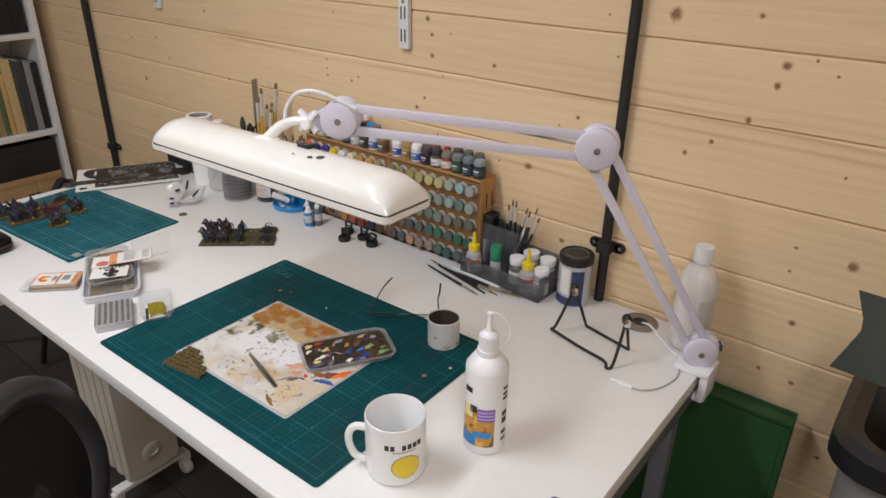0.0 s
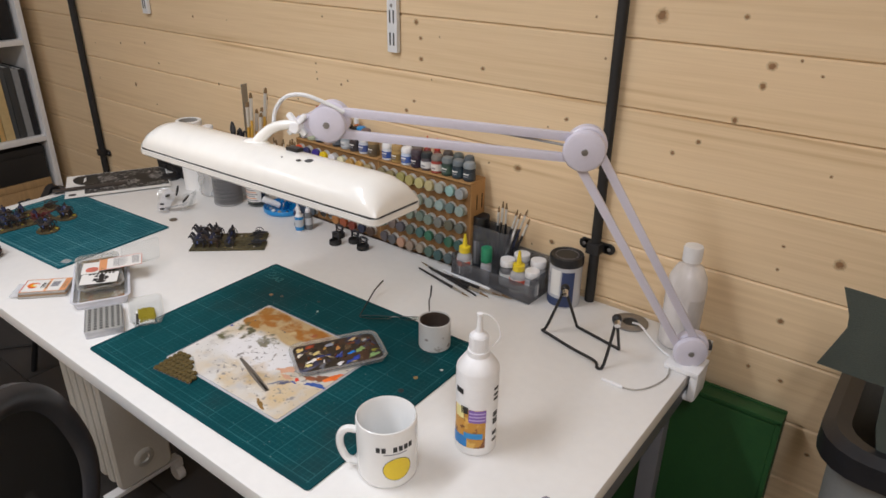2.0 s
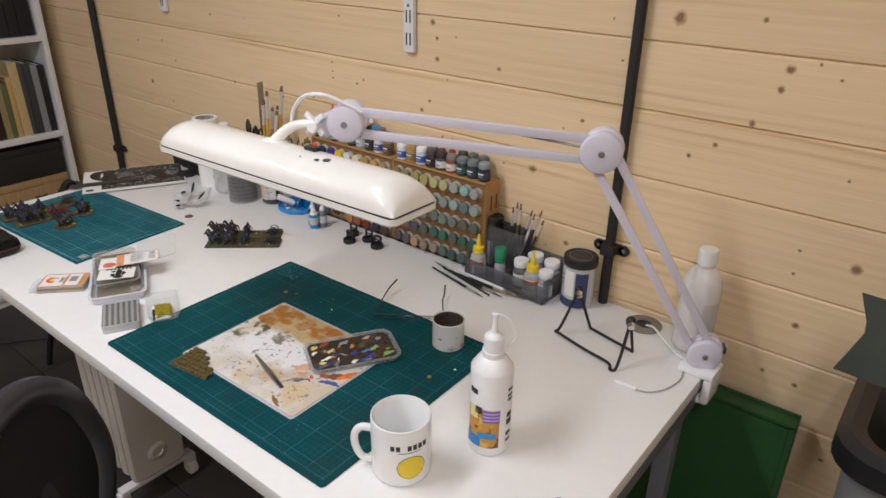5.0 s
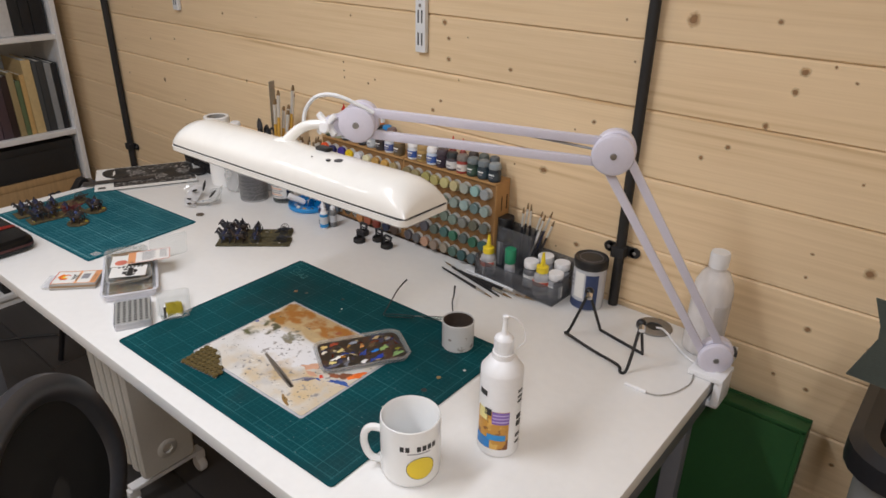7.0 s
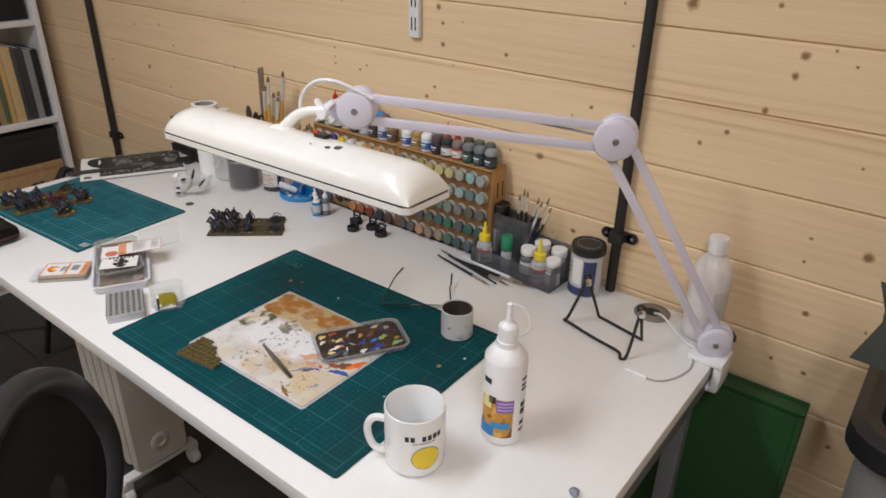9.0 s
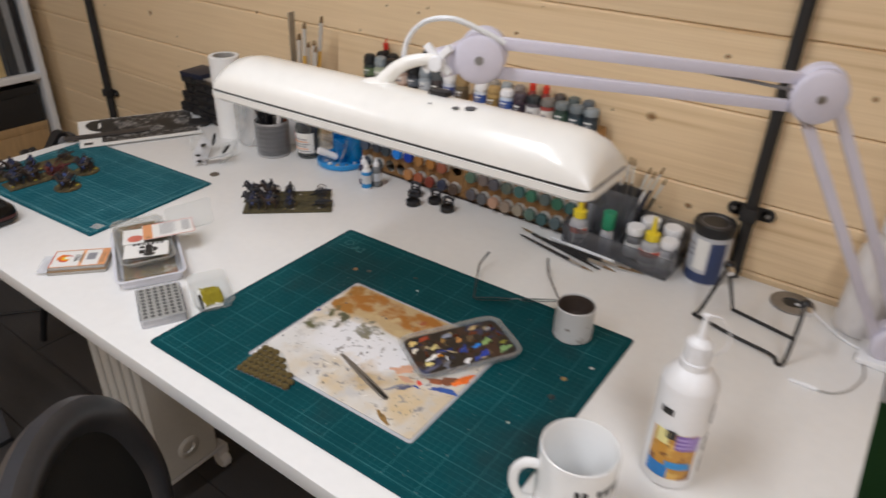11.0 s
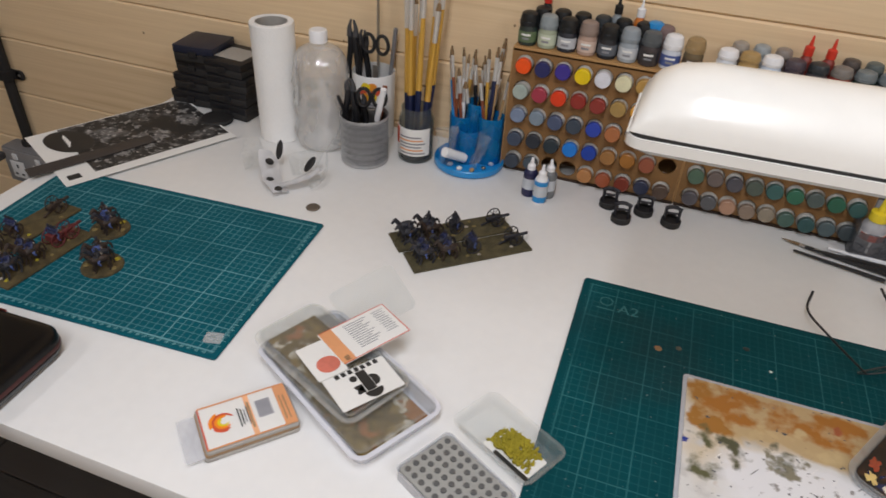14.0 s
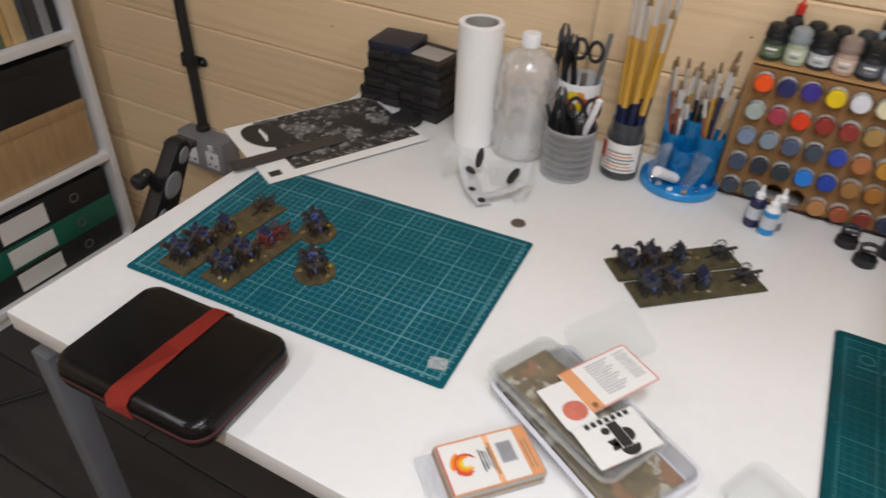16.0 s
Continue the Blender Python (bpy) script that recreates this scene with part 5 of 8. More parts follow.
for k in range(7):
    if k != 2:
        part("print_bar", wrap_band(0.0445, 0.070, 0.0785, A0 - 36 + k * 10.5, A0 - 28.5 + k * 10.5, 4), INK, mug, "black printed bar")
part("print_bar", wrap_band(0.0445, 0.0655, 0.0668, A0 - 22, A0 + 22, 8), GREY_INK, mug, "thin grey printed line")


def disc_on_cylinder(r, zc, ac, rad_, inner=0.0, lift=0.0007):
    bm = bmesh.new()
    n, k = 28, 5
    rings = []
    for j in range(k + 1):
        rr = inner + (rad_ - inner) * j / k
        rings.append([bm.verts.new(((r + lift) * math.cos(radians(ac) + rr * math.cos(2 * math.pi * i / n) / r), (r + lift) * math.sin(radians(ac) + rr * math.cos(2 * math.pi * i / n) / r), zc + rr * 0.93 * math.sin(2 * math.pi * i / n))) for i in range(n)])
    for a, b in zip(rings, rings[1:]):
        for i in range(n):
            f = (a[i], a[(i + 1) % n], b[(i + 1) % n], b[i])
            bm.faces.new(f)
    bmesh.ops.remove_doubles(bm, verts=bm.verts, dist=1e-6)
    return bm


part("print_disc", disc_on_cylinder(0.0445, 0.039, A0 + 3, 0.0205), YELLOW_INK, mug, "plain yellow printed disc")
part("print_outline", disc_on_cylinder(0.0445, 0.039, A0 + 3, 0.0214, 0.0205, 0.0006), INK, mug, "black printed outline")

gb = thing("glue_bottle", "tall white plastic glue bottle with a nozzle cap", "glue bottle", (-0.272, 0.854, DESK))
part("body", L([(0, 0), (0.028, 0), (0.0315, 0.003), (0.0322, 0.008), (0.0322, 0.146), (0.0316, 0.149), (0.0215, 0.164), (0.0165, 0.167), (0.0165, 0.176), (0, 0.176)], 40), WHITE_PL, gb)
part("cap", L([(0, 0.1762), (0.0138, 0.1762), (0.0142, 0.178), (0.0136, 0.199), (0.0118, 0.2020), (0.0060, 0.2055), (0.0046, 0.209), (0.0034, 0.228), (0.0032, 0.231), (0.0046, 0.2325), (0.0046, 0.236), (0, 0.2372)], 28), WHITE_PL, gb, "white nozzle cap")
for k in range(20):
    a = 2 * math.pi * k / 20
    part("cap_rib", B((0, 0, 0), (0.0016, 0.0022, 0.020), pose(0.0139 * math.cos(a), 0.0139 * math.sin(a), 0.189, 0, 0, math.degrees(a))), WHITE_PL, gb)
part("tether", T(arc([(0.002, 0, 0.237), (0.014, 0.008, 0.232), (0.024, 0.014, 0.216), (0.026, 0.014, 0.197), (0.016, 0.010, 0.182)], 5), 0.0012, 6), WHITE_PL, gb)
bs = -68
lab = part("picture_label", wrap_band(0.0323, 0.018, 0.088, bs - 58, bs + 38, 20), blot_mat("craft_label", (0.55, 0.27, 0.04), [
    ((0.20, 0.07, 0.02), 60, 0.50, 0.05, None), ((0.70, 0.42, 0.10), 45, 0.55, 0.06, None)], 0.4), gb, "orange and brown picture label")
part("label_patch", wrap_band(0.0330, 0.066, 0.088, bs - 8, bs + 38, 10), paint((0.22, 0.12, 0.42)), lab, "purple patch")
part("label_patch", wrap_band(0.0330, 0.019, 0.038, bs - 58, bs - 12, 10), paint((0.02, 0.20, 0.55)), lab, "blue patch")
part("label_patch", wrap_band(0.0334, 0.036, 0.046, bs - 20, bs + 30, 10), paint((0.03, 0.26, 0.60)), lab, "blue patch")
part("label_patch", wrap_band(0.0330, 0.070, 0.090, bs - 50, bs - 22, 10), paint((0.75, 0.68, 0.30)), lab, "pale yellow patch")
part("label_patch", wrap_band(0.0330, 0.080, 0.092, bs - 30, bs - 10, 8), INK, lab, "black patch")
for k in range(3):
    part("wave_line", wrap_band(0.0334, 0.070 + k * 0.006, 0.072 + k * 0.006, bs - 6, bs + 36, 10), paint((0.5, 0.4, 0.7)), lab, "pale wavy line")
part("print_bar", wrap_band(0.0323, 0.112, 0.121, bs - 52, bs - 26, 8), INK, gb, "dark printed bar")
for z0, z1 in ((0.118, 0.122), (0.108, 0.112), (0.100, 0.104), (0.070, 0.078), (0.056, 0.066), (0.036, 0.042), (0.024, 0.028)):
    part("print_bar", wrap_band(0.0323, z0, z1, bs + 62, bs + 82, 6), INK, gb, "small dark printed bar")

lump = blob(0.008, 0.007, 0.006, seg=12, rings=8)
for v in lump.verts:
    v.co *= 1 + 0.3 * noise.noise(v.co * 180)
solo("putty_lump", lump, paint((0.22, 0.23, 0.29)), "small grey lump of putty on the desk", "putty", (-0.121, 0.813, DESK + 0.0055), 0)

# ---- brushes lying on the desk ----
def lying_brush(a, b, r, handle, label, ferrule=True, tip=None):
    a, b = Vector(a), Vector(b)
    t = thing("paint_brush", label, "paint brush", a, group="brushes on the desk")
    d = b - a
    part("handle", T([d * 0.30, d * 0.55, d * 0.8, d * 1.0], r, 8, r * 0.55), handle, t)
    part("ferrule", T([d * 0.13, d * 0.30], r * 0.7, 8, r * 0.95), STEEL, t, "steel ferrule")
    part("tip", T([d * 0.0, d * 0.06, d * 0.13], r * 0.15, 7, r * 0.65), tip or BRISTLE, t, "brown bristle tip")


BZ = DESK + 0.0048
lying_brush((-0.738, 1.290, BZ), (-0.541, 1.237, BZ), 0.0036, BLACK, "thin black paint brush lying on the desk")
lying_brush((-0.515, 1.248, BZ), (-0.705, 1.279, BZ), 0.0046, BLACK, "thick black paint brush lying on the desk")
lying_brush((-0.470, 1.272, BZ), (-0.672, 1.290, BZ), 0.0042, WHITE_PL, "white-handled paint brush lying on the desk")
lying_brush((-0.548, 1.222, BZ), (-0.722, 1.262, BZ), 0.0034, BLACK, "black paint brush with a bright ferrule on the desk")
lying_brush((-0.488, 1.262, BZ + 0.004), (-0.690, 1.268, BZ + 0.004), 0.0038, BLACK, "black paint brush lying across the others")

# ---- acrylic organiser with bottles ----
org = thing("desk_organiser", "smoky clear acrylic organiser holding small bottles", "organiser", (-0.537, 1.332, DESK), -2)
ow, od = 0.212, 0.098


def plate(c, s, name="wall_panel"):
    part(name, B(c, s, bevel=0.0004), CLEAR_SMOKE, org)


plate((0, 0, 0.0015), (ow, od, 0.003), "base_panel")
plate((0, -od / 2, 0.024), (ow, 0.0022, 0.042))
plate((-ow / 2, 0, 0.030), (0.0022, od, 0.054))
plate((ow / 2, 0, 0.030), (0.0022, od, 0.054))
plate((0, od / 2, 0.040), (ow, 0.0022, 0.074))
plate((0.0, -0.022, 0.022), (0.0022, 0.052, 0.040))
plate((-0.048, 0.006, 0.060), (0.112, 0.0022, 0.112))
plate((0.008, 0.028, 0.060), (0.0022, 0.042, 0.112))
plate((-0.104, 0.028, 0.060), (0.0022, 0.042, 0.112))
plate((-0.048, 0.046, 0.075), (0.112, 0.0020, 0.085))


def small_bottle(x, y, r, h, name, cat, label, body, cap_m, nozzle=0.0, label_m=None, cap_h=0.016, z=None, band=None):
    t = thing(name, label, cat, (x, y, DESK + 0.0034 if z is None else z))
    part("body", L([(0, 0), (r * 0.92, 0), (r, 0.002), (r, h * 0.78), (r * 0.93, h * 0.88), (r * 0.62, h * 0.97), (r * 0.60, h), (0, h)], 24), body, t)
    if nozzle:
        part("cap", L([(0, h), (r * 0.74, h), (r * 0.74, h + cap_h), (r * 0.34, h + cap_h + 0.002), (r * 0.24, h + cap_h + nozzle * 0.6), (r * 0.14, h + cap_h + nozzle), (0, h + cap_h + nozzle)], 20), cap_m, t, "tapered nozzle cap")
    else:
        part("cap", L([(0, h), (r * 0.97, h), (r * 1.0, h + 0.001), (r * 1.0, h + cap_h - 0.001), (r * 0.96, h + cap_h), (0, h + cap_h)], 24), cap_m, t, "round screw cap")
    if label_m:
        part("label_band", wrap_band(r, h * 0.15, h * 0.70, -170, 60, 20), label_m, t, "printed paper label")
    if band:
        part("label_stripe", wrap_band(r + 0.0008, h * 0.50, h * 0.68, -150, -10, 12), band, t, "coloured label stripe")
        part("label_stripe", wrap_band(r + 0.0008, h * 0.30, h * 0.34, -150, -10, 12), GREY_INK, t, "grey label line")
    return t


small_bottle(-0.622, 1.305, 0.0175, 0.058, "glue_bottle", "glue bottle", "small clear glue bottle with yellow nozzle cap", CLEAR_MILK, YELLOW_PL, 0.030, PAPER_W, 0.013, band=RED_PR)
small_bottle(-0.477, 1.304, 0.0180, 0.058, "glue_bottle", "glue bottle", "small clear glue bottle with yellow nozzle cap", CLEAR_MILK, YELLOW_PL, 0.032, PAPER_W, 0.013, band=RED_PR)
small_bottle(-0.564, 1.308, 0.0125, 0.050, "nail_glue", "glue bottle", "square clear bottle with a tall green cap", CLEAR_MILK, GREEN_CAP, 0, None, 0.034)
small_bottle(-0.514, 1.318, 0.0165, 0.052, "paint_pot", "paint pot", "small grey paint pot with white lid", mat("grey_pot", (0.14, 0.14, 0.15), 0.35), WHITE_PL, 0, PAPER_W, 0.016)
small_bottle(-0.447, 1.312, 0.0160, 0.048, "paint_pot", "paint pot", "small clear paint pot with white lid", CLEAR_MILK, WHITE_PL, 0, PAPER_W, 0.015)
small_bottle(-0.500, 1.355, 0.0180, 0.056, "paint_pot", "paint pot", "small paint pot with white lid", CLEAR_MILK, WHITE_PL, 0, PAPER_W, 0.016)
small_bottle(-0.455, 1.350, 0.0175, 0.055, "paint_pot", "paint pot", "small paint pot with white lid", CLEAR_MILK, WHITE_PL, 0, PAPER_W, 0.016)
small_bottle(-0.617, 1.360, 0.0200, 0.105, "varnish_bottle", "bottle", "dark grey bottle with black cap in the organiser", mat("slate_bottle", (0.055, 0.06, 0.07), 0.35), BLACK, 0, mat("grey_label", (0.32, 0.33, 0.35), 0.5), 0.026)


def standing_brush(base, top, r, handle, label, tip="brush", group="standing brushes"):
    a, b = Vector(base), Vector(top)
    t = thing("paint_brush", label, "paint brush", a, group=group)
    d = b - a
    part("handle", T([d * 0.0, d * 0.35, d * 0.72], r * 0.6, 8, r), handle, t)
    part("ferrule", T([d * 0.72, d * 0.92], r * 0.95, 8, r * 1.0), FERRULE, t, "bright ferrule")
    part("tip", T([d * 0.92, d * 0.96, d], r * 1.05, 8, r * 0.5), BRISTLE, t, "bristle tip")
    return t


rnd = random.Random(21)
for k, (hx, dx, dy, top) in enumerate([(BLACK, -0.014, 0.004, 0.900), (BLACK, -0.002, 0.002, 0.915), (BLACK, 0.040, -0.004, 0.908), (WHITE_PL, 0.052, -0.012, 0.905), (DARK_BLUE, 0.062, 0.000, 0.912), (BLACK, 0.004, 0.006, 0.912), (BLACK, 0.072, -0.006, 0.895)]):
    standing_brush((-0.572 + 0.005 * k, 1.356, DESK + 0.006), (-0.560 + dx, 1.362 + dy, top), 0.0027, hx, "slim paint brush standing in the organiser", group="brushes in the organiser")

tin = thing("paint_tin", "round black-lidded tin with a navy and white label", "tin", (-0.384, 1.342, DESK))
part("body", L([(0, 0), (0.033, 0), (0.0345, 0.002), (0.0345, 0.094), (0, 0.094)], 36), mat("grey_tin_label", (0.50, 0.51, 0.54), 0.4), tin, "white and grey labelled body")
part("label_patch", wrap_band(0.0345, 0.018, 0.085, -75, -30, 10), NAVY, tin, "navy label panel")
part("label_patch", wrap_band(0.0345, 0.004, 0.022, -170, -30, 14), NAVY, tin, "navy label foot")
part("label_patch", wrap_band(0.0349, 0.030, 0.088, -118, -80, 10), PAPER_W, tin, "white label panel")
for k in range(3):
    part("print_bar", wrap_band(0.0352, 0.052 + k * 0.010, 0.056 + k * 0.010, -155, -122, 6), GREY_INK, tin, "grey printed bar")
part("lid", L([(0, 0.0945), (0.0355, 0.0945), (0.0362, 0.096), (0.0362, 0.111), (0.0345, 0.114), (0.031, 0.114), (0.030, 0.1125), (0, 0.1125)], 36), BLACK, tin, "black screw lid")
part("lid_ring", L([(0.0235, 0.1125), (0.0245, 0.1125), (0.0245, 0.1131), (0.0235, 0.1131), (0.0235, 0.1125)], 36), GREY_INK, tin, "pale printed ring")

big = thing("plastic_bottle", "translucent bottle half filled with cream liquid", "bottle", (-0.130, 1.338, DESK))
part("body", L([(0, 0.0), (0.033, 0), (0.0365, 0.004), (0.0365, 0.125), (0.034, 0.145), (0.024, 0.166), (0.016, 0.172), (0.015, 0.178), (0, 0.178)], 36), clear("cloudy_bottle_plastic", milk=0.72, milk_col=(0.88, 0.85, 0.84)), big, "cloudy clear body")
part("liquid", L([(0, 0.002), (0.0345, 0.003), (0.0355, 0.006), (0.0355, 0.122), (0, 0.1225)], 36), LIQUID, big, "cream liquid")
part("cap", L([(0, 0.1785), (0.0175, 0.1785), (0.0178, 0.204), (0.016, 0.208), (0, 0.2085)], 28), WHITE_PL, big, "white screw cap")
part("label_patch", wrap_band(0.0366, 0.03, 0.11, -60, -10, 10), mat("grey_bottle_label", (0.55, 0.52, 0.50), 0.5), big, "faded grey label")

# ---- wire stand ----
st = thing("wire_stand", "black bent-wire stand with steel ball joints", "stand", (0, 0, 0))
wr = 0.0030
pA, pB, pC, pD = Vector((-0.350, 1.205, DESK + wr)), Vector((-0.214, 1.166, DESK + wr)), Vector((-0.206, 1.238, DESK + wr)), Vector((-0.308, 1.262, DESK + wr))
bA, bB = Vector((-0.326, 1.228, 0.834)), Vector((-0.203, 1.198, 0.826))
part("front_wire", T(arc([bA, pA + Vector((0.002, 0.003, 0.012)), pA + Vector((-0.006, 0, 0.002)), pA + Vector((0.008, -0.006, 0.003)), (pA + pB) / 2, pB + Vector((-0.010, 0.003, 0.003)), pB + Vector((0.002, -0.010, 0)), pB + Vector((0.010, 0, 0.006)), bB], 5), wr, 8), BLACK_MATT, st)
part("back_wire", T([bA, bA + (pD - bA) * 0.5, pD, (pD + pC) / 2, pC, pC + (bB - pC) * 0.5, bB], wr, 8), BLACK_MATT, st)
for b in (bA, bB):
    part("ball_joint", blob(0.009, 0.009, 0.009, b, 14, 10), BLACK, st, "black rubber ball")
    part("collar", T([b + Vector((0.004, -0.006, -0.002)), b + Vector((0.008, -0.014, -0.006))], 0.006, 12), CHROME, st, "chrome collar")

# ---- pots standing on the paint racks ----
RT = RZ1 + 0.0045
def pot(x, y, r, h, cap_h, body, cap_m, label, stripe=None, nozzle=0.0):
    t = thing("paint_pot", label, "paint pot", (x, min(y, WALL - 0.012 - r), RT), group="pots on the racks")
    part("body", L([(0, 0), (r * 0.9, 0), (r, 0.0015), (r, h * 0.82), (r * 0.9, h * 0.95), (r * 0.86, h), (0, h)], 20), body, t)
    if nozzle:
        part("cap", L([(0, h), (r * 0.8, h), (r * 0.75, h + cap_h * 0.5), (r * 0.38, h + cap_h * 0.6), (r * 0.22, h + cap_h + nozzle), (0, h + cap_h + nozzle)], 16), cap_m, t, "pointed cap")
    else:
        part("cap", L([(0, h), (r * 0.98, h), (r, h + 0.001), (r * 1.02, h + cap_h * 0.32), (r * 0.97, h + cap_h * 0.36), (r * 0.95, h + cap_h * 0.62), (r * 0.84, h + cap_h * 0.86), (r * 0.60, h + cap_h * 0.97), (0, h + cap_h)], 20), cap_m, t, "domed lid")
    if stripe:
        part("label_band", wrap_band(r, h * 0.2, h * 0.75, -165, -15, 12), stripe, t, "printed label")
        for q in range(2):
            part("print_bar", wrap_band(r + 0.0007, h * (0.54 - 0.20 * q), h * (0.64 - 0.20 * q), -118 + 6 * q, -62 - 8 * q, 6), PAPER_W if q == 0 else GREY_INK, t, "small printed bar")


G = lambda h: mat("pot_colour", hexcol(h), 0.4)
gw, bk_, dk, br = G("8A9296"), G("16181A"), G("2A3034"), G("7A6252")
yf, yb = 1.346, 1.372
left_front = [("2A3430", bk_, "5E7050"), ("A0A890", G("8C9496"), "C0C8B0"), ("2A2C34", bk_, "B8BCC0"), ("B09484", G("8E7C72"), "D0B8A8"), ("202228", bk_, "5A6068"), ("9AA2A8", G("8E969C"), "C0C4C8"), ("403838", G("54585A"), "383434"), ("C8CCD4", WHITE_PL, "4A5A90"), ("6A5A40", G("9A8058"), "584A38")]
for k, (b, c, s) in enumerate(left_front):
    pot(RX0 + 0.016 + k * 0.0315, yf, 0.0145, 0.030, 0.021, G(b), c, "dark acrylic paint pot standing on the rack" if c in (bk_,) else "acrylic paint pot with pale lid standing on the rack", G(s))
for k, (b, c) in enumerate([("282C30", bk_), ("302E34", bk_), ("1E2024", bk_), ("3A3A3E", dk), ("242830", bk_), ("383A40", bk_), ("5A4A48", G("7A6664"))]):
    pot(RX0 + 0.032 + k * 0.0315, yb + 0.0005, 0.0140, 0.034, 0.021, G(b), c, "dark acrylic paint pot in the back row")

small_bottle(-1.168, 1.379, 0.0085, 0.058, "dropper_bottle", "bottle", "slim dark bottle with a red nozzle cap", bk_, G("C02A20"), 0.012, None, 0.012, z=RT + 0.0)
small_bottle(-1.058, 1.379, 0.0085, 0.058, "dropper_bottle", "bottle", "slim clear bottle with a black nozzle cap", gw, bk_, 0.014, None, 0.012, z=RT)
small_bottle(-1.024, 1.379, 0.0085, 0.058, "dropper_bottle", "bottle", "slim orange bottle with a white nozzle cap", G("D07830"), WHITE_PL, 0.014, None, 0.012, z=RT)
for x in (-1.010, ):
    pot(x + 0.012, 1.372, 0.0135, 0.040, 0.018, gw, BLUE_PL, "clear pot with a bright blue lid")
right_front = [("D4D8DE", WHITE_PL, "3A58A0"), ("B09058", G("A88A58"), "8A7040"), ("C8D4E4", WHITE_PL, "4060A8"), ("3A2C38", G("4A4048"), "2A2030"), ("504A50", dk, "D0D0D0"), ("9A4038", G("7A746E"), "D8D0C8"), ("2C4038", G("70787A"), "40584C"), ("2E3A42", G("70787C"), "384A54"), ("283038", G("8A9296"), "3A444C")]
for k, (b, c, s) in enumerate(right_front):
    pot(RXM + 0.020 + k * 0.0305, yf, 0.0144, 0.029, 0.014, G(b), c, "clear glass paint pot with a round lid on the rack", G(s))
for k, (b, c) in enumerate([("8A7A70", G("9A9288")), ("A8A8A8", G("9AA0A2")), ("7A6258", G("8A8078")), ("B03A30", G("C03028")), ("B03A30", G("C03028")), ("684840", G("504844")), ("384840", G("5A6260")), ("303840", G("5A6064"))]):
    if k in (3, 4):
        small_bottle(RXM + 0.035 + k * 0.030, 1.3685, 0.0090, 0.044, "dropper_bottle", "bottle", "slim bottle with a red pointed cap", G("8A3A30"), G("D03A28"), 0.016, None, 0.012, z=RT)
    else:
        pot(RXM + 0.035 + k * 0.030, yb, 0.0122, 0.034, 0.014, G(b), c, "paint pot in the back row of the rack")

# ---- pots and holders at the wall ----
roll = thing("kitchen_roll", "upright white kitchen paper roll", "kitchen roll", (-1.606, 1.268, DESK))
part("paper_roll", L([(0.0272, 0), (0.036, 0), (0.0372, 0.001), (0.0372, 0.208), (0.036, 0.2095), (0.0276, 0.2095), (0.0272, 0.208), (0.0272, 0)], 40), KITCHEN, roll)
part("card_core", L([(0.0258, 0.001), (0.0270, 0.001), (0.0270, 0.2085), (0.0258, 0.2085), (0.0258, 0.001)], 30), PACK_GREY, roll, "grey card core")

wb = thing("water_bottle", "crumpled clear plastic bottle with white cap", "bottle", (-1.522, 1.274, DESK))
bm = L([(0, 0.001), (0.034, 0), (0.044, 0.004), (0.047, 0.012), (0.047, 0.030), (0.046, 0.045), (0.044, 0.058), (0.047, 0.070), (0.048, 0.090), (0.047, 0.105), (0.048, 0.120), (0.0475, 0.140), (0.044, 0.158), (0.036, 0.172), (0.022, 0.180), (0.0145, 0.183), (0.0135, 0.190)], 48)
for v in bm.verts:
    if 0.01 < v.co.z < 0.15:
        k = 1 + 0.09 * noise.noise(v.co * 60) + 0.05 * noise.noise(v.co * 150)
        v.co.x *= k
        v.co.y *= k
part("body", bm, clear("bottle_plastic", milk=0.30, gloss=0.45, milk_col=(0.92, 0.92, 0.93)), wb, "thin clear crumpled body", smooth=60)
part("cap", L([(0, 0.1865), (0.0150, 0.1865), (0.0152, 0.204), (0.0135, 0.2065), (0, 0.207)], 26), WHITE_PL, wb, "white screw cap")

fm = thing("flower_mug", "tall white cup with a painted orange flower", "cup", (-1.455, 1.345, DESK))
part("body", L([(0, 0), (0.033, 0), (0.036, 0.003), (0.0385, 0.122), (0.0375, 0.125), (0.0355, 0.122), (0.033, 0.008), (0, 0.008)], 36), WHITE_GLOSS, fm)
for k in range(6):
    a = radians(60 * k)
    col = (RED_PR, mat("orange_petal", (0.75, 0.28, 0.03), 0.4), YELLOW_INK)[k % 3]
    part("petal", disc_on_cylinder(0.0376, 0.098 + 0.011 * math.sin(a), -78 + 17 * math.cos(a), 0.0080, 0, 0.0012 + 0.0004 * (k % 3)), col, fm, "painted petal")

def holder_tool(x0, y0, z0, x1, y1, z1, r, material, name, cat, label, r_end=None):
    solo(name, T([(x0, y0, z0), ((x0 + x1) / 2, (y0 + y1) / 2, (z0 + z1) / 2), (x1, y1, z1)], r, 8, r_end), material, label, cat, group="tools in the cups")


FZ = DESK + 0.010
ruler = solo("steel_ruler", B((0, 0, 0.155), (0.026, 0.0012, 0.31), bevel=0.0003), DULL_STEEL, "dull steel ruler standing in the cup", "ruler", (-1.463, 1.366, FZ), 0)
ruler.matrix_world = pose(-1.452, 1.357, FZ, 0, 1.5, 106)


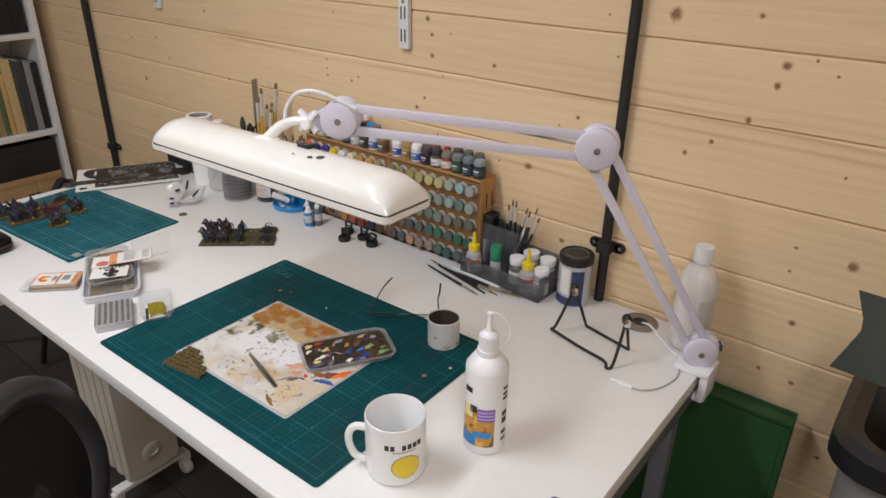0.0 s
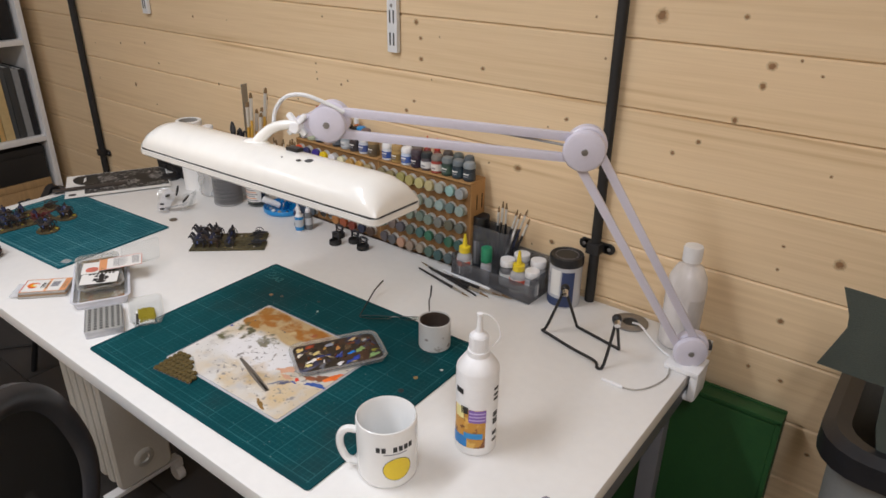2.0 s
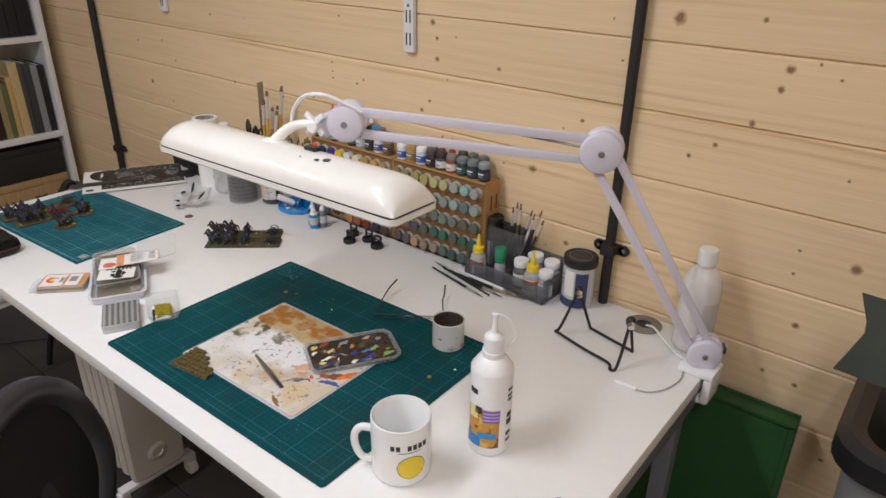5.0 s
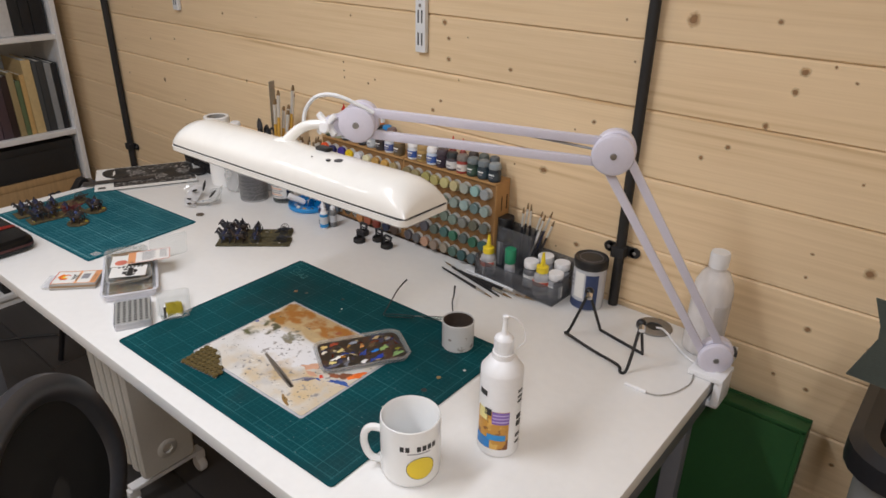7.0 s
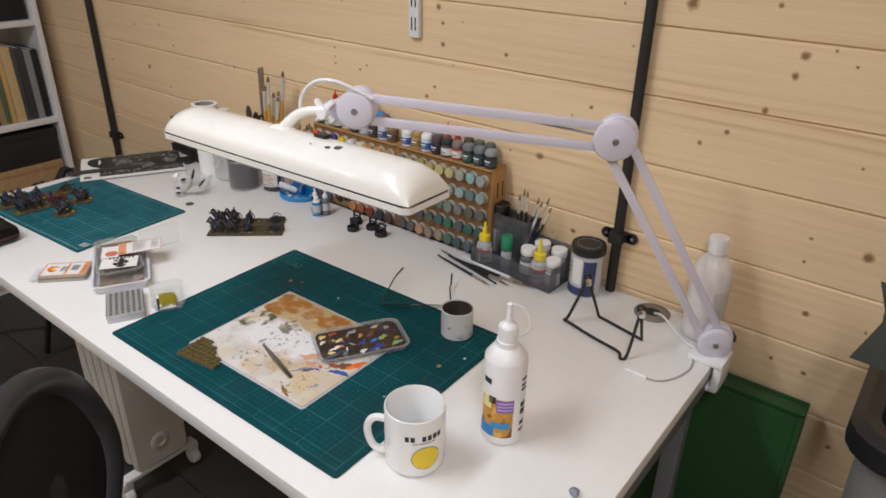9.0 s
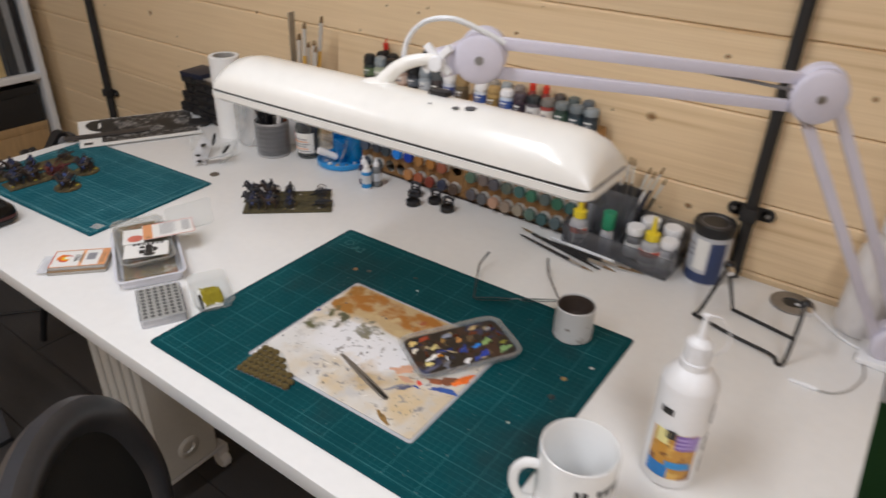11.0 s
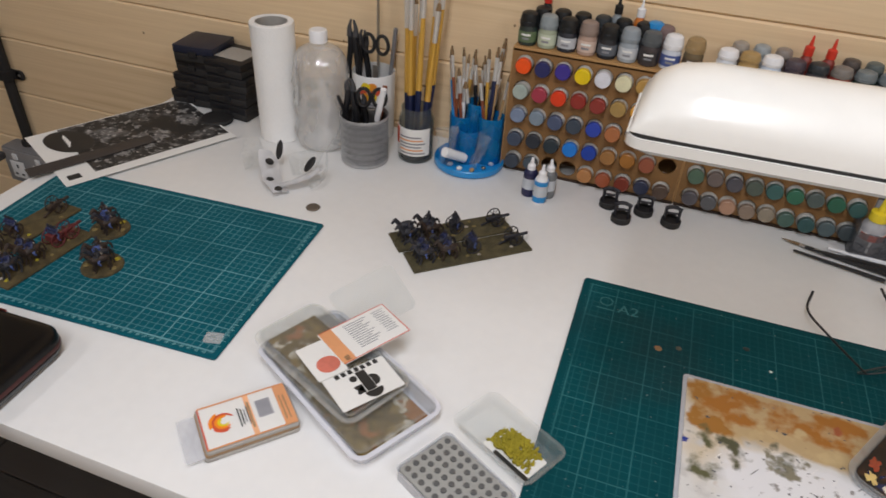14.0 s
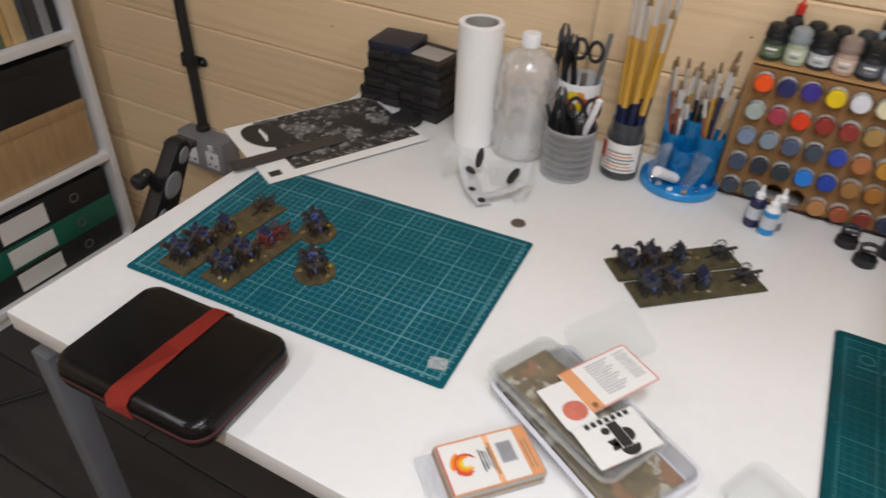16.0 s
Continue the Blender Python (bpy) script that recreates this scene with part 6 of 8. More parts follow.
def pliers(x, y, z, top, label):
    t = thing("pliers", label, "pliers", (x, y, z), group="tools in the cups")
    for s in (-1, 1):
        part("plier_arm", T(arc([(0.004 * s, 0, 0), (0.010 * s, 0, (top - z) * 0.5), (0.005 * s, 0, (top - z) * 0.75), (0.004 * s, 0, (top - z) * 0.88)], 4), 0.006, 8, 0.005), BLACK, t, "black handle")
        part("jaw", T([(0.005 * s, 0, (top - z) * 0.86), (0.006 * s, 0, (top - z) * 0.93), (0.0025 * s, 0, top - z)], 0.0062, 8, 0.0018), DARK_GREY, t, "dark steel jaw")


def scissors(x, y, z, top, label, rz=0):
    t = thing("scissors", label, "scissors", (x, y, z), rz, group="tools in the cups")
    part("blades", B((0, 0, (top - z) * 0.35), (0.010, 0.003, (top - z) * 0.7)), STEEL, t, "steel blades")
    for s in (-1, 1):
        ring = [(0.013 * s + 0.011 * math.cos(a * math.pi / 8), 0, top - z - 0.016 + 0.016 * math.sin(a * math.pi / 8)) for a in range(17)]
        part("finger_loop", T(ring, 0.0032, 8), BLACK, t, "black plastic finger loop")


pliers(-1.490, 1.336, FZ, 0.945, "black pliers standing in the flower cup")
pliers(-1.478, 1.352, FZ, 0.925, "black pincers standing in the flower cup")
scissors(-1.448, 1.338, FZ, 0.925, "black-handled scissors standing in the flower cup")
holder_tool(-1.440, 1.360, FZ, -1.425, 1.372, 0.93, 0.004, MID_GREY, "marker_pen", "pen", "grey pen standing in the flower cup")

mc = thing("mesh_cup", "silver wire-mesh pen cup", "pen cup", (-1.429, 1.250, DESK))
part("base_ring", L([(0, 0.001), (0.0400, 0.001), (0.0408, 0.002), (0.0408, 0.006), (0, 0.006)], 32), MESH_GREY, mc)
part("top_ring", lathe(bmesh.new(), [(0.0395, 0.082), (0.0412, 0.082), (0.0415, 0.085), (0.0405, 0.087), (0.0392, 0.085), (0.0395, 0.082)], 36), MESH_GREY, mc)
net = bmesh.new()
for s in (-1, 1):
    for k in range(76):
        a = 2 * math.pi * k / 76
        tube(net, [(0.0402 * math.cos(a + s * 0.28 * u), 0.0402 * math.sin(a + s * 0.28 * u), 0.004 + 0.080 * u) for u in (0, 0.25, 0.5, 0.75, 1)], 0.00055, 3)
tagged(part("wire_mesh", net, MESH_GREY, mc, "fine silver wire mesh", smooth=0), kind="stuff")
# added dark sleeve whose colour stands in for the shade inside the mesh
part("shade_sleeve", L([(0.0382, 0.006), (0.0388, 0.006), (0.0388, 0.080), (0.0382, 0.080), (0.0382, 0.006)], 30), mat("mesh_inner_shadow_metal", (0.16, 0.16, 0.165), 0.5, 0.4), mc)
scissors(-1.415, 1.250, FZ, 0.868, "black-handled scissors standing in the mesh cup", 20)
pliers(-1.452, 1.246, FZ, 0.880, "black pliers standing in the mesh cup")
pliers(-1.440, 1.262, FZ, 0.850, "black cutters standing in the mesh cup")
holder_tool(-1.425, 1.262, FZ, -1.392, 1.248, 0.872, 0.0052, WHITE_PL, "marker_pen", "pen", "white marker pen leaning in the mesh cup")
holder_tool(-1.440, 1.255, FZ, -1.470, 1.236, 0.850, 0.0032, BLACK, "craft_knife", "knife", "black craft knife leaning in the mesh cup")
holder_tool(-1.420, 1.272, FZ, -1.405, 1.282, 0.862, 0.0045, RED_WOOD, "marker_pen", "pen", "brown pen standing in the mesh cup")

jar = thing("glass_jar", "glass jar with printed label holding long brushes", "jar", (-1.352, 1.296, DESK))
part("glass", L([(0, 0), (0.027, 0), (0.0305, 0.003), (0.0305, 0.074), (0.027, 0.084), (0.0255, 0.088), (0.0265, 0.096), (0.0245, 0.097), (0.0235, 0.088), (0.0285, 0.072), (0.0285, 0.006), (0, 0.006)], 34), JAR_GLASS, jar, "clear glass jar")
part("label", wrap_band(0.0306, 0.016, 0.066, -160, -20, 20), PAPER_W, jar, "white printed label")
for k in range(6):
    part("print_bar", wrap_band(0.0314, 0.020 + 0.006 * k, 0.0225 + 0.006 * k, -125, -38 - 7 * (k % 3), 8), (GREY_INK, ORANGE_PR, GREY_INK)[k % 3], jar, "printed label line")
part("label_patch", wrap_band(0.0314, 0.034, 0.064, -160, -132, 6), RED_PR, jar, "red label end")
rnd = random.Random(8)
for k in range(8):
    a = 2 * math.pi * k / 8 + 0.3
    bx, by_ = -1.352 + 0.014 * math.cos(a), 1.296 + 0.014 * math.sin(a)
    tx, ty = -1.353 + 0.036 * math.cos(a) + rnd.uniform(-0.008, 0.008), 1.330 + 0.026 * math.sin(a)
    top = rnd.uniform(0.98, 1.070)
    t = thing("paint_brush", "long yellow-handled brush standing in the glass jar", "paint brush", (bx, by_, FZ), group="brushes in the glass jar")
    d = Vector((tx - bx, ty - by_, top - FZ))
    part("handle", T([d * 0.0, d * 0.25, d * 0.38], 0.0044, 8, 0.0056), DARK_BLUE, t, "dark blue handle end")
    part("shaft", T([d * 0.38, d * 0.55, d * 0.76], 0.0056, 8, 0.0040), OCHRE, t, "yellow varnished shaft")
    part("ferrule", T([d * 0.76, d * 0.955], 0.0042, 8, 0.0050), FERRULE, t, "bright steel ferrule")
    part("tip", T([d * 0.955, d * 0.98, d], 0.0050, 8, 0.0026), BRISTLE, t, "brown bristle tip")

bh = thing("brush_holder", "blue translucent plastic brush holder full of brushes", "brush holder", (-1.258, 1.316, DESK))
part("tray_base", L([(0, 0.0), (0.058, 0), (0.0615, 0.003), (0.0615, 0.012), (0.0595, 0.014), (0.0575, 0.012), (0.0565, 0.004), (0, 0.004)], 44), BLUE_PL, bh, "round blue tray")
for dx, dy, r, h in ((-0.026, 0.024, 0.021, 0.075), (0.028, 0.018, 0.023, 0.085), (0.0, 0.030, 0.020, 0.100), (-0.004, 0.000, 0.018, 0.060)):
    m = Matrix.Translation((dx, dy, 0.004))
    part("tube", lathe(bmesh.new(), [(r - 0.0016, 0.0), (r, 0.0), (r, h), (r - 0.0016, h), (r - 0.0016, 0.0)], 26, m), CLEAR_BLUE, bh, "clear blue upright tube")
rnd = random.Random(31)
cols = [RED_WOOD, BLACK, OCHRE, RED_WOOD, DARK_BLUE, BLACK, WHITE_PL, RED_WOOD, BAMBOO, DARK_BLUE, BLACK, RED_WOOD, WHITE_PL, OCHRE, BLACK, BLUE_PL, BAMBOO, BLACK, RED_WOOD, BAMBOO, BLACK, OCHRE]
for k, c in enumerate(cols):
    cx, cy = ((-0.026, 0.024), (0.028, 0.018), (0.0, 0.030))[k % 3]
    bx, by_ = -1.258 + cx + rnd.uniform(-0.008, 0.008), 1.316 + cy + rnd.uniform(-0.008, 0.008)
    tx, ty = bx + rnd.uniform(-0.030, 0.030), min(1.384, by_ + rnd.uniform(-0.012, 0.024))
    standing_brush((bx, by_, DESK + 0.006), (tx, ty, rnd.uniform(0.865, 0.945)), rnd.uniform(0.0026, 0.0040), c, "slim artist brush standing in the blue holder", group="brushes in the blue holder")
solo("eraser_tube", L(cyl(0.0085, 0, 0.05, 0.001), 16, pose(0, 0, 0, 62, 0, -35)), WHITE_PL, "white tube lying in the blue holder", "tube", (-1.262, 1.300, DESK + 0.016))
for k, (dx, dy, turn) in enumerate(((-0.030, -0.022, 30), (0.014, -0.016, -40))):
    bm = bmesh.new()
    bmesh.ops.create_grid(bm, x_segments=8, y_segments=10, size=1)
    for v in bm.verts:
        w = 0.020 * (0.55 + 0.45 * (v.co.y + 1) / 2)
        v.co = Vector((v.co.x * w, 0.006 * noise.noise(v.co * 2.2 + Vector((k * 5, 0, 0))) + 0.010 * (v.co.y + 1), 0.008 + 0.029 * (v.co.y + 1)))
    bmesh.ops.solidify(bm, geom=bm.faces[:], thickness=0.0005)
    solo("plastic_bag", bm, CLEAR, "small clear zip bag standing in the blue tray", "plastic bag", (-1.258 + dx, 1.308 + dy, DESK), turn, "bags in the tray", smooth=60)
for k in range(9):
    bm = blob(0.006, 0.0045, 0.004, seg=8, rings=5)
    solo("small_clutter", bm, (CHROME, CLEAR_MILK, PAPER_W, BAMBOO)[k % 4], "tiny metal and plastic odds in the blue tray", "odds", (-1.258 + 0.040 * math.cos(k * 0.55 + 3.5), 1.316 + 0.040 * math.sin(k * 0.55 + 3.5), DESK + 0.0075), 30 * k, "odds in the tray")

# dark boxes
CASE_NAVY = mat("dark_navy_plastic", (0.009, 0.013, 0.032), 0.45)
CASE_BLACK = mat("blackened_plastic", (0.008, 0.008, 0.010), 0.5)


def plastic_case(x, y, z, w, d, h, rz, navy):
    t = thing("black_case", "small black plastic box in a stack", "box", (x, y, z), rz, group="stacked black boxes")
    part("lower_half", B((0, 0, h * 0.26), (w, d, h * 0.5), bevel=0.002), BLACK_MATT, t)
    part("upper_half", B((0, 0, h * 0.76), (w + 0.0008, d + 0.0008, h * 0.47), bevel=0.0015), CASE_NAVY if navy else CASE_BLACK, t)
    part("latch", B((0, -d / 2 - 0.002, h * 0.5), (0.016, 0.003, h * 0.34), bevel=0.0008), BLACK, t)
    return t


for k in range(4):
    plastic_case(-1.826 + 0.007 * k, 1.336 + 0.005 * (k % 3), DESK + 0.0005 + 0.0305 * k, 0.082, 0.080, 0.0301, 5 - 5 * (k % 3), k == 3)
for k in range(4):
    case_ = plastic_case(-1.726 - 0.002 * (k % 2), 1.326 + 0.003 * (k % 2), DESK + 0.0005 + 0.0275 * k, 0.084, 0.088, 0.0271, -5 + 3 * (k % 3), False)
part("paper_label", slab(0.062, 0.052, 0.0006, 0.002), PACK_GREY, case_, "pale grey label on the lid").location = (0, 0, 0.0273)
solo("plastic_disc", L(cyl(0.030, 0, 0.008, 0.002), 28), BLACK_MATT, "round black plastic disc on the desk", "disc", (-1.742, 1.262, DESK + 0.0004))

# clear wrapping with black ties
wrap = thing("plastic_wrapping", "torn white and clear plastic wrapping with black marks", "packaging", (-1.515, 1.130, DESK))
FILM_W = clear("white_film", milk=0.86, milk_col=(0.88, 0.88, 0.90))


def ribbon(pts, widths, lean):
    """A curling strip of film along points, solid and thin."""
    path_ = arc(pts, 5)
    bm = bmesh.new()
    rows_ = []
    for i, p in enumerate(path_):
        d = (path_[min(i + 1, len(path_) - 1)] - path_[max(i - 1, 0)]).normalized()
        across = d.cross(Vector(lean)).normalized()
        u = i / (len(path_) - 1) * (len(widths) - 1)
        k = min(int(u), len(widths) - 2)
        w = widths[k] + (widths[k + 1] - widths[k]) * (u - k)
        wob = 0.004 * noise.noise(p * 70)
        rows_.append([bm.verts.new(p + across * w * s + Vector((0, 0, wob + 0.18 * w * (1 - s * s)))) for s in (-1, -0.5, 0, 0.5, 1)])
    for a, b in zip(rows_, rows_[1:]):
        for j in range(4):
            bm.faces.new((a[j], a[j + 1], b[j + 1], b[j]))
    bmesh.ops.solidify(bm, geom=bm.faces[:], thickness=0.0006)
    for v in bm.verts:
        v.co.z = max(v.co.z, 0.0004)
    return bm


part("film", ribbon([(-0.052, 0.024, 0.030), (-0.034, 0.004, 0.024), (-0.006, -0.030, 0.012), (0.022, -0.050, 0.006)], (0.012, 0.017, 0.017, 0.015), (0.2, 0.3, 1)), FILM_W, wrap, "white plastic strip", 60)
part("film", ribbon([(0.010, -0.036, 0.008), (0.034, -0.008, 0.014), (0.052, 0.020, 0.020)], (0.014, 0.019, 0.012), (-0.3, 0.2, 1)), FILM_W, wrap, "white plastic strip", 60)
part("film", ribbon([(-0.060, 0.006, 0.004), (-0.074, 0.020, 0.024), (-0.078, 0.030, 0.046)], (0.020, 0.022, 0.010), (0.8, -0.5, 0.2)), CLEAR, wrap, "curled clear film", 60)
part("film", ribbon([(0.046, -0.006, 0.004), (0.066, 0.012, 0.020), (0.062, 0.030, 0.050)], (0.022, 0.022, 0.008), (-0.8, -0.5, 0.2)), CLEAR, wrap, "curled clear film", 60)
part("film", ribbon([(-0.010, 0.030, 0.002), (0.020, 0.040, 0.018), (0.044, 0.046, 0.044)], (0.026, 0.024, 0.008), (-0.5, -0.8, 0.3)), CLEAR, wrap, "curled clear film", 60)
for dx, dy, z, la, lb, a, e in ((-0.028, 0.030, 0.034, 0.017, 0.0070, 80, 70), (-0.028, -0.002, 0.028, 0.017, 0.0065, -45, 8), (0.014, -0.048, 0.012, 0.0075, 0.0065, 0, 0), (-0.010, -0.034, 0.016, 0.0080, 0.0060, 20, 0), (0.038, 0.014, 0.030, 0.015, 0.0090, 60, 45)):
    part("black_mark", blob(la, lb, 0.0022, seg=14, rings=6, m=Matrix.Translation((dx, dy, z)) @ pose(0, 0, 0, 0, -e, a)), BLACK_MATT, wrap, "black oval patch")
solo("washer", L([(0, 0.0003), (0.0105, 0.0003), (0.0112, 0.001), (0.0100, 0.0024), (0, 0.0028)], 18), mat("brown_metal", (0.16, 0.13, 0.10), 0.5, 0.6), "small brown metal disc on the desk", "disc", (-1.433, 1.071, DESK))

# dropper bottles and primed caps
for x, y, c in ((-1.112, 1.240, BLUE_PL), (-1.134, 1.256, mat("dark_violet_label", (0.02, 0.02, 0.07), 0.4)), (-1.104, 1.264, mat("grey_label_print", (0.16, 0.17, 0.18), 0.4))):
    t = thing("dropper_bottle", "small white-topped dropper bottle of ink or paint", "bottle", (x, y, DESK), group="dropper bottles")
    part("body", L([(0, 0), (0.0100, 0), (0.0110, 0.001), (0.0110, 0.040), (0.009, 0.046), (0.0065, 0.048), (0, 0.048)], 22), c if c is not BLUE_PL else WHITE_PL, t)
    part("label", wrap_band(0.0110, 0.004, 0.014, -180, 179, 22), c, t, "coloured label foot")
    part("label", wrap_band(0.0110, 0.034, 0.042, -180, 179, 22), c, t, "coloured label top")
    part("label", wrap_band(0.0110, 0.0145, 0.0335, -180, 179, 22), mat("pale_bottle_label", (0.55, 0.58, 0.62), 0.4), t, "pale printed label")
    part("nozzle", L([(0, 0.048), (0.0068, 0.048), (0.0066, 0.055), (0.0035, 0.058), (0.0020, 0.068), (0, 0.0685)], 18), WHITE_PL, t, "white dropper nozzle")

for x, y in ((-1.004, 1.277), (-0.979, 1.240), (-0.948, 1.277), (-0.904, 1.262)):
    t = thing("primed_model", "small black primed model on a bottle cap", "model", (x, y, DESK), group="primed models")
    part("cap", L([(0, 0), (0.0145, 0), (0.0155, 0.001), (0.0155, 0.010), (0.0145, 0.011), (0.0135, 0.010), (0.0135, 0.006), (0, 0.006)], 24), BLACK_MATT, t, "black bottle cap")
    bm = bmesh.new()
    for dx in (-0.010, 0.010):
        tube(bm, [(dx, 0.002, 0.005), (dx * 1.05, 0.003, 0.016), (dx, 0.004, 0.028)], 0.0022, 6, 0.0030)
    tube(bm, arc([(-0.012, 0.004, 0.026), (-0.004, 0.002, 0.031), (0.004, 0.006, 0.029), (0.013, 0.004, 0.027)], 4), 0.0032, 6)
    tube(bm, [(-0.010, 0.003, 0.019), (0.010, 0.003, 0.020)], 0.0018, 6)
    part("sprue_frame", bm, FIG_DARK, t, "black primed sprue pieces")

# ---- printed sheet, pencil strip, zipped case ----
poster = thing("printed_sheet", "black and white printed A4 sheet overhanging the desk", "printed sheet", (-1.829, 1.135, DESK + 0.0046), 62.5)
part("paper", slab(0.292, 0.208, 0.0006, 0.001), PAPER_W, poster)
part("picture", slab(0.236, 0.184, 0.0003, 0.001), blot_mat("halftone_print", (0.025, 0.023, 0.022), [((0.16, 0.155, 0.15), 18, 0.50, 0.14, None), ((0.26, 0.25, 0.24), 60, 0.55, 0.08, None), ((0.40, 0.39, 0.37), 110, 0.60, 0.06, None), ((0.012, 0.012, 0.012), 80, 0.57, 0.05, None), ((0.020, 0.019, 0.018), 10, 0.56, 0.06, None)], 0.6), poster, "dark mottled printed picture").matrix_local = pose(0.024, 0.009, 0.0007)
oval = [(0.034 * math.cos(a * math.pi / 12), 0.050 * math.sin(a * math.pi / 12)) for a in range(24)]
part("print_oval", poly(oval, 0.0002), INK, poster, "dark printed oval").matrix_local = pose(-0.092, 0.045, 0.0012, 0, 0, 20)
for k in range(5):
    part("print_bar", slab(0.022 - 0.002 * k, 0.0028, 0.0002, 0.001), PAPER_W, poster, "white bar on the dark oval").matrix_local = pose(-0.094, 0.034 + 0.008 * k, 0.0015, 0, 0, 70)
part("print_square", slab(0.020, 0.016, 0.0002, 0.001), INK, poster, "small dark printed square").matrix_local = pose(-0.126, -0.080, 0.0008)
solo("dark_strip", B((0, 0, 0), (0.205, 0.030, 0.0016), bevel=0.0004), mat("dark_brown_strip", (0.045, 0.038, 0.035), 0.6), "flat dark brown strip lying across the sheet", "strip", (-1.838, 1.052, DESK + 0.0078), 63)

zc = thing("zipped_case", "black hard zipped case held by a red elastic band", "case", (-1.638, 0.610, DESK), 2.2)
zw, zd = 0.208, 0.152
part("lower_shell", stack(bmesh.new(), [(outline(zw - 0.020, zd - 0.020, 0.014), 0.0005), (outline(zw - 0.004, zd - 0.004, 0.022), 0.006), (outline(zw, zd, 0.024), 0.013)]), BLACK_LEA, zc, "glossy black shell half", 60)
part("zip_edge", stack(bmesh.new(), [(outline(zw - 0.003, zd - 0.003, 0.023), 0.0131), (outline(zw + 0.001, zd + 0.001, 0.0245), 0.0150), (outline(zw + 0.001, zd + 0.001, 0.0245), 0.0190), (outline(zw - 0.003, zd - 0.003, 0.023), 0.0205)]), MAROON, zc, "dark maroon zip edge", 60)
part("upper_shell", stack(bmesh.new(), [(outline(zw, zd, 0.024), 0.0206), (outline(zw - 0.002, zd - 0.002, 0.023), 0.029), (outline(zw - 0.010, zd - 0.010, 0.019), 0.0345), (outline(zw - 0.026, zd - 0.026, 0.014), 0.0365)]), BLACK_LEA, zc, "glossy black shell half", 60)
bm = bmesh.new()
path = [(-zd / 2 - 0.0012, 0.010), (-zd / 2 - 0.0012, 0.030), (-zd / 2 + 0.006, 0.0370), (0.0, 0.0382), (zd / 2 - 0.006, 0.0370), (zd / 2 + 0.0012, 0.030), (zd / 2 + 0.0012, 0.012)]
rows = []
for k, (yy, zz) in enumerate(path):
    u = k / (len(path) - 1)
    cx, hw = -0.002 + 0.016 * u * u, 0.0155 - 0.0105 * u ** 1.5 + (0.003 if k == 0 else 0)
    rows.append([bm.verts.new((cx - hw, yy, zz)), bm.verts.new((cx + hw, yy, zz + 0.0004))])
for a, b in zip(rows, rows[1:]):
    bm.faces.new((a[0], a[1], b[1], b[0]))
bmesh.ops.solidify(bm, geom=bm.faces[:], thickness=-0.0012)
part("elastic_band", bm, RED_BAND, zc, "dull red elastic band", 60)

# ---- miniatures ----
def horse(bm, x, y, s, rider=True, yaw=0.0):
    m = Matrix.Translation((x, y, 0)) @ Matrix.Rotation(radians(yaw), 4, "Z") @ Matrix.Diagonal((s, s, s, 1))
    bmesh.ops.create_uvsphere(bm, u_segments=8, v_segments=6, radius=1, matrix=m @ Matrix.Translation((0, 0, 0.0165)) @ Matrix.Diagonal((0.0115, 0.0048, 0.0055, 1)))
    pts = lambda *p: [m @ Vector(q) for q in p]
    tube(bm, pts((-0.008, 0, 0.018), (-0.012, 0, 0.024), (-0.0135, 0, 0.0275)), 0.0034 * s, 6, 0.0022 * s)
    tube(bm, pts((-0.0125, 0, 0.0275), (-0.016, 0, 0.0255), (-0.0185, 0, 0.0225)), 0.0024 * s, 6, 0.0014 * s)
    for lx, ly in ((-0.008, 0.003), (-0.007, -0.003), (0.008, 0.003), (0.009, -0.003)):
        tube(bm, pts((lx, ly, 0.014), (lx + 0.0015, ly, 0.007), (lx - 0.001, ly, 0.0005)), 0.0016 * s, 5, 0.0012 * s)
    tube(bm, pts((0.0110, 0, 0.019), (0.0145, 0, 0.014), (0.0150, 0, 0.007)), 0.0014 * s, 5, 0.0010 * s)


def add_rider(t, x, y, z, s, coat, legs):
    """A plain mounted shape: coat, dark cap, legs astride and a pale pack."""
    m = Matrix.Translation((x, y, z)) @ Matrix.Diagonal((s, s, s, 1))
    bm = lathe(bmesh.new(), [(0, 0), (0.0040, 0.0), (0.0031, 0.004), (0.0042, 0.0085), (0.0034, 0.0110), (0.0014, 0.0118), (0, 0.0118)], 8, m)
    for sy in (-1, 1):
        tube(bm, [m @ Vector(p) for p in ((0, 0.004 * sy, 0.0095), (-0.003, 0.0054 * sy, 0.0055), (-0.0065, 0.0020 * sy, 0.0055))], 0.0013 * s, 5)
    part("rider_coat", bm, coat, t, "plain dark coat shape")
    part("rider_cap", lathe(bmesh.new(), [(0, 0.0116), (0.0019, 0.0122), (0.0023, 0.0140), (0.0021, 0.0160), (0.0012, 0.0172), (0, 0.0174)], 8, m), FIG_DARK, t, "dark cap shape")
    bm = bmesh.new()
    for sy in (-1, 1):
        tube(bm, [m @ Vector(p) for p in ((0.0005, 0.0030 * sy, 0.0005), (-0.0030, 0.0058 * sy, -0.0030), (-0.0010, 0.0060 * sy, -0.0085))], 0.0017 * s, 6, 0.0012 * s)
    part("rider_legs", bm, legs, t, "mid blue leg shapes")
    part("pack", blob(0.0014 * s, 0.0022 * s, 0.0014 * s, (x + 0.0042 * s, y, z + 0.007 * s), 7, 5), FIG_PALE, t, "pale pack")


